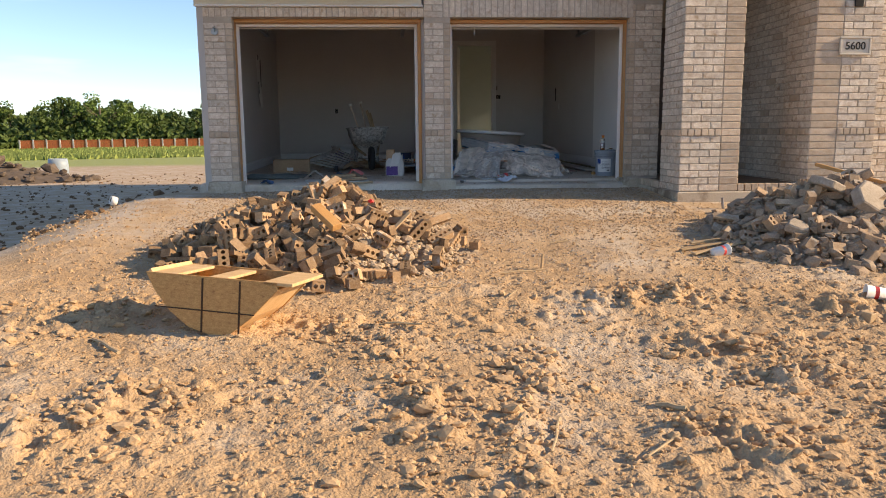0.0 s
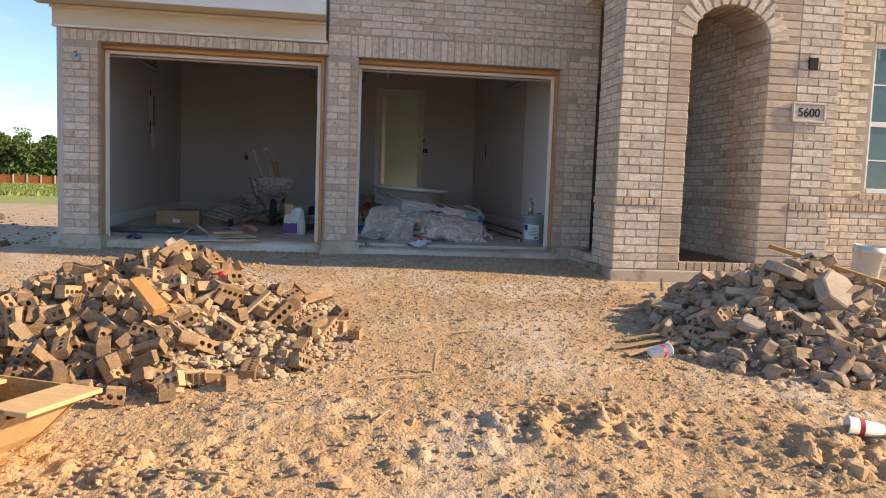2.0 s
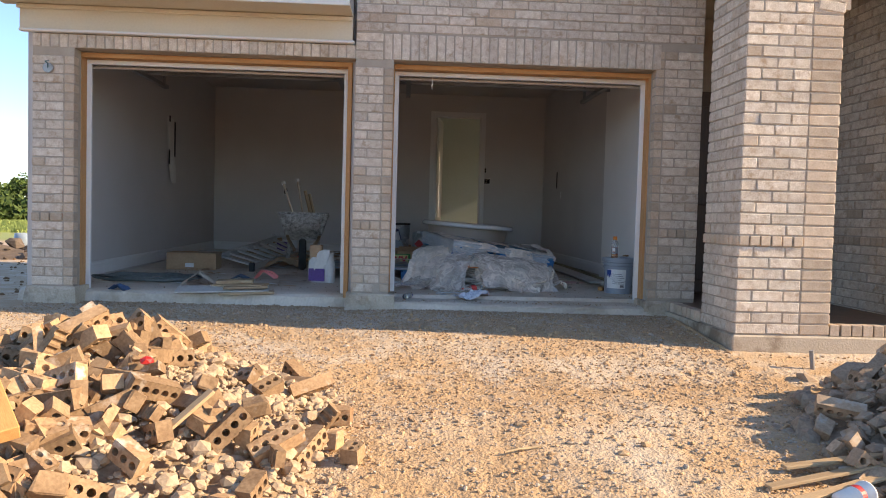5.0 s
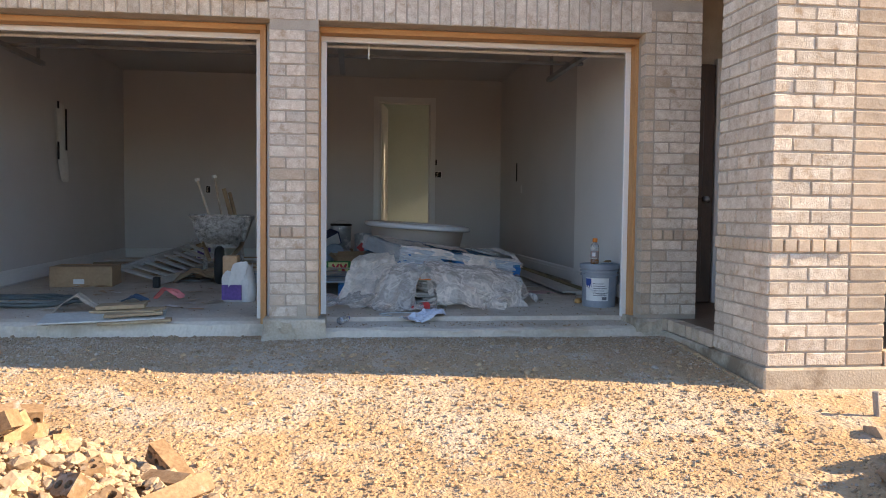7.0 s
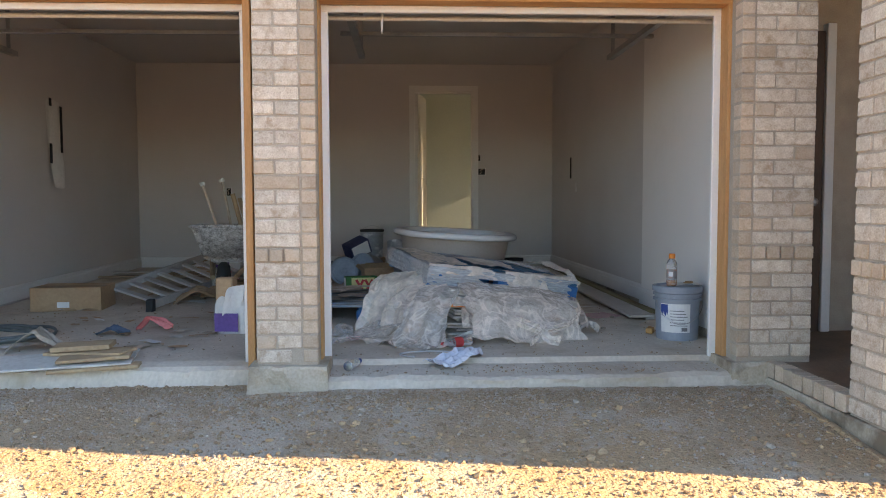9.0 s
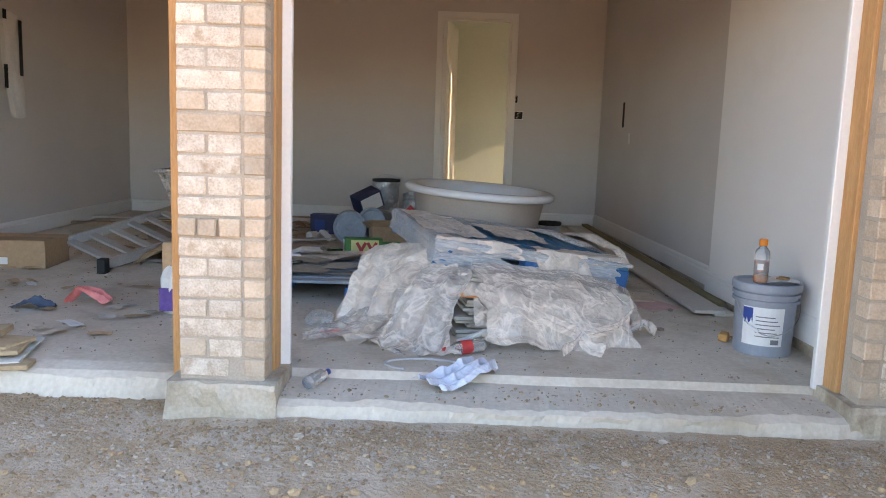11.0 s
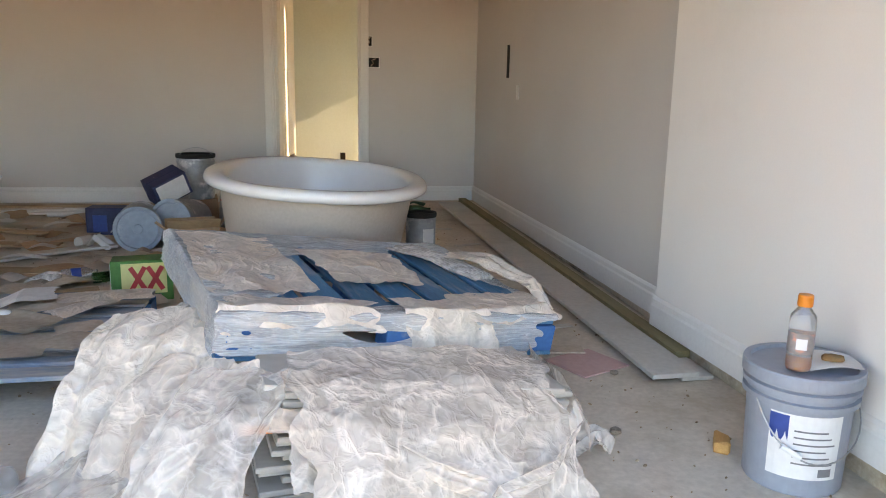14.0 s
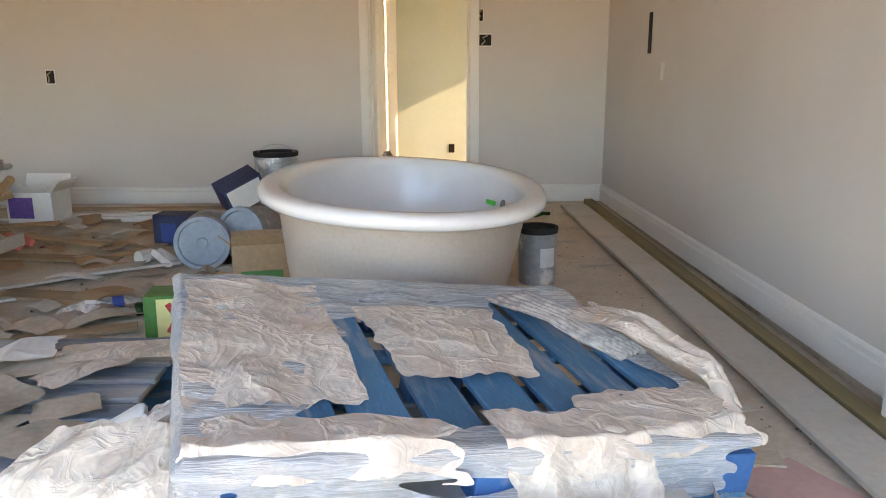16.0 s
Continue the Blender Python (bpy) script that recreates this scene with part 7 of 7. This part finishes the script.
solo("foam_board", box(-0.13, 0.13, -0.12, 0.12, 0, 0.006), M["pinkboard"], "pink foam board scrap on the floor", "scrap", pose(3.55, 11.98, 0.826, 0, 0, 25))
solo("floor_tile_scrap", box(-0.17, 0.17, -0.045, 0.045, 0, 0.008), M["drycard"], "dusty strip of board on the floor", "scrap", pose(3.42, 12.15, 0.83, 0, 0, -8))

# ---- garage: wall fittings ----
for x, z, w, h in ((2.975, 2.385, 0.045, 0.085), (3.015, 2.195, 0.10, 0.085), (-0.45, 1.92, 0.06, 0.10)):
    bx = thing("socket_box", "open electrical box cut into the drywall", "electrical box", pose(x, BACK_Y, z), "electrical boxes")
    part("frame", box(-w / 2 - 0.008, w / 2 + 0.008, -0.004, 0.0, -h / 2 - 0.008, h / 2 + 0.008), M["paper"], bx)
    part("cavity", box(-w / 2, w / 2, -0.007, -0.003, -h / 2, h / 2), M["dark"], bx, "dark open box")
    part("wire_bunch", tube([(-w * 0.25, -0.008, -h * 0.4), (0.0, -0.03, -h * 0.1), (-w * 0.2, -0.025, h * 0.2), (w * 0.2, -0.01, h * 0.4)], 0.005, 6), M["drycard"], bx, "loose wires")
solo("wall_slot", box(-0.004, 0.0, -0.035, 0.035, -0.13, 0.13), M["dark"], "narrow dark slot cut in the drywall", "slot", pose(4.0 + 0.075 * (BACK_Y - 15.23) / 4.05 - 0.001, 15.23, 2.19))
solo("wall_plate", box(-0.008, 0.0, -0.03, 0.03, -0.055, 0.055, bevel=0.002), M["white"], "small white plate on the drywall", "plate", pose(4.0 + 0.075 * (BACK_Y - 14.93) / 4.05, 14.93, 1.945))
solo("hall_socket", box(-0.03, 0.03, -0.005, 0, -0.045, 0.045), M["dark"], "open socket box in the hall wall", "electrical box", pose(2.80, HY1, 1.17))
pn = thing("torn_panel", "torn black and white paper flap on the drywall", "wall panel", pose(LEFT_X, 13.9, 2.37))
part("paper", sheet([(0.006, 0, 0.46), (0.02, 0.0, 0.0), (0.05, 0.02, -0.46)], (0, 0.30, 0), 12, 30, 0.012, 0.01, 1, 98, 0.03), M["paper"], pn)
for z0, z1, y0 in ((0.38, 0.46, -0.13), (-0.08, 0.4, 0.10), (-0.2, 0.0, -0.14)):
    part("gap", box(0.03, 0.034, y0, y0 + 0.05, z0, z1), M["dark"], pn, "black gap")

# ---- garage: door tracks overhead ----
for x0, x1 in ((OL0 + 0.05, OL1 - 0.05), (OR0 + 0.05, OR1 - 0.05)):
    tk = thing("door_track", "galvanised overhead garage door track with braces", "door track")
    for x in (x0 + 0.12, x1 - 0.155):
        bm = box(x - 0.025, x + 0.025, 10.75, 12.3, 2.955, 2.959)
        for s in (-0.025, 0.022):
            box(x + s, x + s + 0.003, 10.75, 12.3, 2.956, 2.995, bm)
        part("rail", bm, M["steel"], tk)
        part("hanger", box(x - 0.015, x + 0.015, 12.2, 12.205, 2.96, CEIL), M["steel"], tk)
        part("hanger", box(x - 0.004, x + 0.004, 12.0, 12.28, 2.97, 3.0), M["steel"], tk)
        part("bracket", box(x - 0.03, x + 0.03, 10.55, 10.72, 2.95, 3.05, bevel=0.005), M["steel"], tk)
    part("cross_brace", box(x0, x1, 11.62, 11.66, 2.997, 3.025, bevel=0.003), M["steel"], tk)
    part("cross_brace", box(x0, x1, 11.14, 11.18, 2.997, 3.022, bevel=0.003), M["alu"], tk)
    part("torsion_bar", tube([(x0 - 0.03, 10.58, 2.868), (x1 + 0.03, 10.58, 2.868)], 0.016, 10), M["alu"], tk, "pale torsion bar")
solo("pull_cord", tube([(0, 0, 0.16), (0.004, 0, 0.06), (0, 0.003, 0.0), (0.002, 0, -0.03)], 0.007, 8), M["white"], "white pull cord hanging at the door head", "cord", pose(1.835, 10.5, 2.79))

# ---- garage: west bay ----
wb = thing("wheelbarrow", "mortar-crusted steel wheelbarrow holding tools", "wheelbarrow", pose(0.26, 13.42, 0.848, 0, 0, 187))
bm = bmesh.new()
lo = [(-0.24, -0.15, 0.38), (0.24, -0.15, 0.38), (0.22, 0.42, 0.36), (-0.22, 0.42, 0.36)]
hi = [(-0.34, -0.24, 0.69), (0.34, -0.24, 0.69), (0.31, 0.60, 0.70), (-0.31, 0.60, 0.70)]


def shell(bm, lo, hi):
    a, b = [bm.verts.new(p) for p in lo], [bm.verts.new(p) for p in hi]
    bm.faces.new(a)
    for i in range(4):
        j = (i + 1) % 4
        bm.faces.new((a[i], a[j], b[j], b[i]))
    return bm


shell(bm, lo, hi)
bmesh.ops.bevel(bm, geom=[e for e in bm.edges if len(e.link_faces) == 2], offset=0.06, segments=4, affect="EDGES")
bmesh.ops.solidify(bm, geom=bm.faces[:], thickness=0.012)
part("tray", bm, M["crust"], wb, "crusted steel tray", True)
part("rim", tube([(-0.34, -0.24, 0.69), (0.34, -0.24, 0.69), (0.31, 0.60, 0.70), (-0.31, 0.60, 0.70), (-0.33, -0.34, 0.66)], 0.014, 8), M["crust"], wb)
for s in (-1, 1):
    part("handle", tube([(0.10 * s, 0.75, 0.25), (0.20 * s, 0.0, 0.36), (0.27 * s, -0.48, 0.58)], 0.022, 8), M["ply_dirty"], wb, "wooden handle")
    part("leg", tube([(0.19 * s, -0.05, 0.39), (0.22 * s, -0.22, 0.03), (0.19 * s, -0.10, 0.012), (0.17 * s, 0.1, 0.33)], 0.017, 8), M["crust"], wb, "bent steel leg")
    part("leg_brace", tube([(0.2 * s, -0.3, 0.46), (0.21 * s, -0.2, 0.2)], 0.012, 6), M["crust"], wb)
part("cross_bar", tube([(-0.21, -0.17, 0.16), (0.21, -0.17, 0.16)], 0.013, 6), M["crust"], wb)
part("wheel", lathe([(0.06, -0.04), (0.17, -0.045), (0.195, -0.02), (0.195, 0.02), (0.17, 0.045), (0.06, 0.04)], 28, pose(0, 0.78, 0.195, 0, 90, 0)), M["rubber"], wb, "black rubber wheel", True)
for x, y, tx, tz, r, mt, lb_ in ((-0.1, 0.0, -0.30, 1.08, 0.014, "paper", "pole with a white tip leaning in the wheelbarrow"), (0.0, 0.05, -0.12, 1.12, 0.014, "paper", "pole with a white tip leaning in the wheelbarrow"), (0.12, 0.0, -0.02, 1.0, 0.024, "ply_dirty", "brown wooden tool shaft in the wheelbarrow"), (0.16, 0.08, 0.04, 0.96, 0.022, "ply_dirty", "brown wooden tool shaft in the wheelbarrow")):
    tool = thing("tool_pole", lb_, "tool", pose(0.30, 13.35, 0.848, 0, 0, 8), "tools in the wheelbarrow")
    part("shaft", tube([(x, y, 0.46), (tx, y + 0.05, tz)], r, 8), M["drycard"] if mt == "paper" else M["ply_dirty"], tool)
    if mt == "paper":
        part("tip", tube([(tx, y + 0.05, tz), (tx - 0.008, y + 0.052, tz + 0.03)], r * 1.9, 8), M["paper"], tool, "white tip")

ct = carton("carton", "closed brown cardboard carton with a white label", pose(-1.24, 12.46, 0.832, 0, 0, 4), 0.58, 0.40, 0.20, M["card"])
part("label", box(0.22, 0.32, -0.003, 0, 0.03, 0.08), M["labelw"], ct, "white shipping label")
ld = thing("ladder", "dull aluminium step ladder lying tilted on the floor", "ladder")
A, B, C, D = Vector((-0.22, 12.45, 0.885)), Vector((-0.72, 12.80, 0.97)), Vector((0.12, 14.6, 0.98)), Vector((-0.34, 14.85, 1.16))


def beam(p, q, w, h, bm=None):
    d = q - p
    mt = Matrix.Translation(p) @ d.to_track_quat("Y", "Z").to_matrix().to_4x4()
    return box(-w / 2, w / 2, 0, d.length, -h / 2, h / 2, bm, 0.003, mt)


part("rail", beam(A, C, 0.03, 0.075), M["alu"], ld)
part("rail", beam(B, D, 0.03, 0.075), M["alu"], ld)
for k in range(8):
    t = 0.06 + 0.125 * k
    part("step", beam(A.lerp(C, t), B.lerp(D, t), 0.085, 0.02), M["alu"], ld)
for p in (A, B):
    part("foot", box(-0.03, 0.03, -0.05, 0.03, -0.06, 0.05, bevel=0.006, m=Matrix.Translation(p)), M["rubber"], ld, "black rubber foot")
bag = thing("plaster_bag", "open white and purple paper bag with torn top", "bag", pose(0.73, 11.42, 0.815, 0, 0, -6))
bm, rings = oval([(0.0, 0.0), (-0.01, 0.08), (-0.005, 0.2), (0.01, 0.27), (0.015, 0.31)], 0.13, 0.075, 36, 5)
bm.faces.new(rings[0])
for v in bm.verts:
    v.co = crumple(v.co, 0.02, 9, 4)
    if v.co.z > 0.3:
        v.co.z += 0.05 * noise.noise(v.co * 20)
part("body", bm, M["paper"], bag)
part("print", box(-0.12, 0.05, -0.104, -0.098, 0.02, 0.15, bevel=0), M["purple"], bag, "purple printed patch")
part("inner_paper", box(-0.125, 0.0, -0.06, 0.05, 0.1, 0.40, bevel=0.01), M["card"], bag, "brown inner paper")
part("torn_flap", sheet([(0.0, -0.09, 0.12), (0.02, -0.105, 0.24), (0.05, -0.10, 0.36)], (0.13, 0.02, 0), 12, 20, 0.012, 0.004, 1, 99, 0.06), M["paper"], bag, "torn white flap")

solo("dirty_board", box(-0.42, 0.42, -0.16, 0.16, 0, 0.012, bevel=0.003), mat("dirty white panel", (0.66, 0.65, 0.60), (0.52, 0.50, 0.45), 0.6, 4, 40, 0.1, stain=(0.4, 0.35, 0.28), stain_scale=4), "dirty white board lying on the slab edge", "board", pose(-0.08, 10.44, 0.812, 5, -1, 10))
for x, y, z, l, w, h, a in ((0.13, 10.42, 0.832, 0.20, 0.075, 0.02, 12), (0.05, 10.55, 0.84, 0.26, 0.09, 0.02, -14), (0.0, 10.58, 0.865, 0.17, 0.08, 0.03, 6), (0.16, 10.34, 0.785, 0.25, 0.05, 0.02, 8)):
    solo("plywood_offcut", box(-l, l, -w, w, 0, h, bevel=0.003), M["ply_dirty"], "dirty plywood offcut in a loose stack", "board", pose(x, y, z, 2, -2, a), group="offcuts at the door")
solo("paper_sheet", sheet([(-0.17, 0, 0.0), (0, 0, 0.13), (0.17, 0, 0.01)], (0.0, 0.22, 0.02), 18, 18, 0.03, 0.01, 1, 101, 0.08), M["drycard"], "bent sheet of dusty brown paper", "paper", pose(-0.42, 10.85, 0.81, 0, 0, 12))
bm = bmesh.new()
for k in range(5):
    r = 0.30 + 0.035 * k
    tube([((r + 0.015 * math.sin(3 * a + k)) * math.cos(a) * 1.25, (r + 0.02 * math.cos(2 * a + k)) * math.sin(a) * 0.8, 0.015 + 0.012 * (k % 3) + 0.006 * math.sin(5 * a + k)) for a in np.linspace(0.4 * k, 6.4 + 0.4 * k, 44)], 0.011, 6, bm)
solo("hose", bm, M["hose"], "coiled grey-green garden hose on the floor", "hose", pose(-1.05, 11.3, 0.813), True)
solo("pink_bag", sheet([(-0.10, 0, 0.0), (-0.02, 0, 0.10), (0.06, 0.02, 0.06), (0.15, 0.02, 0.0)], (0.02, 0.11, 0.01), 20, 22, 0.045, 0.02, 2, 103, 0.06), M["pink"], "crumpled pink plastic bag on the floor", "bag", pose(0.11, 11.48, 0.825), True)
solo("blue_rag", sheet([(-0.10, 0, 0.0), (0, 0, 0.05), (0.1, 0.02, 0.0)], (0.02, 0.12, 0.01), 16, 16, 0.03, 0.015, 2, 104, 0.06), mat("slate blue cloth", (0.10, 0.14, 0.20), (0.07, 0.1, 0.15), 0.9), "crumpled slate blue cloth on the floor", "rag", pose(-0.13, 11.36, 0.82), True)
solo("blue_strap", sheet([(-0.08, 0, 0.0), (0, 0, 0.06), (0.08, 0.02, 0.0)], (0.02, 0.08, 0.01), 14, 14, 0.03, 0.02, 2, 105, 0.06), mat("dark blue plastic", (0.04, 0.09, 0.20), None, 0.5), "crumpled dark blue plastic on the slab edge", "litter", pose(-1.02, 10.38, 0.79), True)

# ---- garage: floor litter ----
rnd = random.Random(17)
for i in range(120):
    if i < 84:
        x, y = rnd.uniform(-0.6, 1.55), rnd.uniform(12.85, 15.7)
    else:
        x, y = rnd.uniform(-1.4, 0.7), rnd.uniform(10.7, 12.6)
    l, w, a = rnd.uniform(0.12, 0.42), rnd.uniform(0.07, 0.22), rnd.uniform(-60, 60)
    c, s = math.cos(radians(a)), math.sin(radians(a))
    if i >= 84:
        l, w = l * 0.5, w * 0.5
    lift = rnd.uniform(0.01, 0.06) if i < 84 else 0.012
    solo("cardboard_scrap", sheet([(-l / 2 * c, -l / 2 * s, 0.004), (0, 0, lift), (l / 2 * c, l / 2 * s, 0.006)], (-w * s, w * c, 0), 8, 10, 0.01, 0.003, 1, i + 200, 0.12), M[rnd.choice(("drycard", "drycard", "drycard", "card", "card", "paper", "mdf"))], "torn scrap of dusty cardboard on the floor", "cardboard", pose(x, y, floor_z(y) + 0.006), True, group="scraps on the garage floor")
for i, (x, y, l, w, a, mt) in enumerate(((0.15, 13.6, 0.4, 0.08, 30, "mdf"), (0.75, 13.75, 0.35, 0.07, -12, "ply_dirty"), (1.0, 13.2, 0.3, 0.05, 20, "ply_dirty"), (0.3, 14.5, 0.45, 0.06, -8, "ply_dirty"), (0.62, 14.1, 0.42, 0.06, 38, "mdf"), (0.35, 14.0, 0.36, 0.10, 35, "mdf"), (0.9, 14.25, 0.25, 0.05, 30, "mdf"), (-0.1, 15.6, 0.75, 0.03, 5, "white"), (0.5, 15.75, 0.9, 0.03, 3, "white"), (0.2, 15.95, 1.2, 0.04, 1, "ply_dirty"), (0.1, 14.9, 0.5, 0.04, -20, "ply_dirty"), (0.9, 15.7, 0.5, 0.02, -6, "white"), (-0.9, 14.9, 0.7, 0.05, 14, "ply_dirty"), (-1.0, 15.3, 0.6, 0.04, 8, "mdf"), (-0.5, 15.2, 0.5, 0.05, 20, "ply_dirty"))):
    solo("board_strip", box(-l, l, -w, w, 0, 0.016, bevel=0.002), M[mt], "loose strip of trim board on the garage floor", "board", pose(x, y, floor_z(y) + 0.004 + 0.003 * i, 0, 0, a), group="strips on the garage floor")
M["glove"] = mat("dark green plastic", (0.03, 0.10, 0.04), None, 0.5)
solo("vent_tube", tube([(-0.24, 0, 0), (0.24, 0, 0)], 0.022, 12), M["labelw"], "white plastic tube lying by the back wall", "tube", pose(0.55, 15.62, 0.905, 0, 0, 4))
solo("tube_rod", tube([(-0.07, 0, 0), (0.07, 0, 0)], 0.008, 8), M["steel"], "thin steel rod beside a white tube", "rod", pose(0.87, 15.64, 0.895, 0, 0, 4))
solo("paper_roll", tube([(-0.05, 0, 0), (0.05, 0, 0)], 0.04, 14), M["paper"], "short roll of white paper on the floor", "paper roll", pose(0.90, 14.45, 0.90, 0, 0, 60))
solo("white_rag", sheet([(-0.11, 0, 0.0), (-0.02, 0, 0.09), (0.1, 0.02, 0.0)], (0.02, 0.15, 0.0), 18, 18, 0.035, 0.015, 2, 121, 0.07), M["paper"], "crumpled white rag on the garage floor", "rag", pose(1.03, 14.35, 0.862), True)
solo("water_bottle", lathe([(0, 0), (0.03, 0), (0.032, 0.01), (0.032, 0.13), (0.012, 0.17), (0.012, 0.19), (0, 0.19)], 20), M["bottle"], "empty clear water bottle lying among scraps", "bottle", pose(1.02, 13.55, 0.885, 0, 90, 24), True)
solo("bottle_label", lathe([(0.0326, 0.05), (0.0326, 0.10)], 20), M["labelb"], "blue label round an empty water bottle", "label", pose(1.02, 13.55, 0.885, 0, 90, 24), True)
solo("glove", sheet([(-0.10, 0, 0.0), (0, 0.01, 0.035), (0.11, 0.03, 0.01)], (0.02, 0.07, 0.0), 16, 18, 0.025, 0.012, 2, 123, 0.07), M["glove"], "crumpled dark green plastic at the back wall", "litter", pose(3.35, 15.9, 0.90), True)
for x, y, a, l in ((3.42, 12.42, 12, 0.24), (3.45, 13.4, -30, 0.13), (3.52, 14.3, 20, 0.10), (3.40, 14.9, -10, 0.12)):
    solo("perforated_strip", box(-l, l, -0.022, 0.022, 0, 0.005, bevel=0.001), M["mdf"], "grey perforated strip of board on the floor", "scrap", pose(x, y, floor_z(y) + 0.004, 0, 0, a), group="strips beside the boards")
for x, y, k in ((3.90, 12.9, 0.04), (3.88, 13.3, 0.03), (3.93, 14.2, 0.035), (3.86, 13.05, 0.025), (3.62, 11.85, 0.02), (3.42, 11.35, 0.022)):
    solo("mortar_lump", lump_mesh(int(x * 90 + y), 0.6), M["con_chunk"], "small grey mortar lump on the garage floor", "mortar lump", pose(x, y, floor_z(y) + k * 0.45) @ Matrix.Scale(k, 4), group="mortar lumps on the floor")
cb = carton("tile_box", "white carton with purple print by the back wall", pose(-0.46, 15.5, 0.885, 0, 0, -5), 0.34, 0.25, 0.24, M["labelw"], True)
part("print", box(0.02, 0.2, -0.003, 0, 0.05, 0.2), M["purple"], cb, "purple printed patch")
solo("roller_pole", tube([(-0.9, 15.0, 0.96), (-0.35, 15.4, 1.13)], 0.03, 8), M["ply_dirty"], "brown tube leaning on a carton", "tube")
solo("red_bag", sheet([(-0.16, 0, 0.0), (0, 0, 0.09), (0.16, 0.02, 0.01)], (0.02, 0.18, 0.01), 20, 20, 0.035, 0.015, 2, 107, 0.06), M["pink"], "crumpled red and white plastic bag among scraps", "bag", pose(-0.1, 14.75, 0.865), True)
solo("paper_heap", sheet([(-0.22, 0, 0.0), (0, 0, 0.16), (0.18, 0.02, 0.05), (0.24, 0, 0)], (0.02, 0.3, 0.01), 24, 24, 0.06, 0.03, 2, 109, 0.08), M["drycard"], "crumpled brown paper piled behind the tub", "paper", pose(2.2, 14.55, 0.86), True)
solo("paper_peak", sheet([(-0.16, 0, -0.1), (0, 0, 0.30), (0.2, 0.02, 0.0)], (0.0, 0.2, 0.0), 20, 24, 0.05, 0.02, 2, 110, 0.06), M["drycard"], "brown paper sack standing behind the tub", "paper sack", pose(2.28, 15.1, 1.12), True)
solo("sack_base", lump_mesh(14, 0.9, 2), M["drycard"], "slumped brown paper sack behind the tub", "paper sack", pose(2.28, 15.1, 1.0) @ Matrix.Diagonal((0.26, 0.2, 0.2, 1)), True)
for x, y, l, a, mt in ((0.25, 13.35, 0.30, 25, "card"), (0.55, 13.2, 0.28, -15, "drycard"), (0.1, 13.0, 0.3, 10, "card")):
    solo("crumpled_card", sheet([(-l, 0, 0.0), (-l * 0.3, 0.02, 0.10), (l * 0.4, 0, 0.06), (l, 0, 0.0)], (0.03, 0.3, 0.02), 20, 24, 0.05, 0.02, 2, int(x * 100) + 300, 0.07), M[mt], "crumpled brown cardboard on the floor", "cardboard", pose(x, y, 0.85, 0, 0, a), True, group="crumpled card")
def on_slab(rnd):
    x, y = rnd.uniform(-1.5, 3.9), 10.5 + 5.6 * rnd.random() ** 1.2
    return x, y, floor_z(y) + 0.002


scatter("floor_debris", M["crumb"], "crumbs of mortar and card on the slab", "debris", 2600, on_slab, lambda r: min(0.016, 0.0012 + abs(r.gauss(0, 0.0026))), 51)
scatter("slab_edge_debris", M["crumb"], "crumbs of mortar along the slab edge", "debris", 420, lambda r: (lambda x, y: (x, y, 0.765))(r.uniform(1.5, 3.8), r.uniform(10.18, 10.42)), lambda r: min(0.014, 0.0015 + abs(r.gauss(0, 0.003))), 52)
scatter("footing_debris", M["stone"], "mortar crumbs fallen along the footing", "debris", 2200, lambda r: (lambda x, y: (x, y, surf(x, y)))(r.uniform(-1.7, 4.0), 9.98 - abs(r.gauss(0, 0.25))), lambda r: min(0.016, 0.0015 + abs(r.gauss(0, 0.0033))), 53)
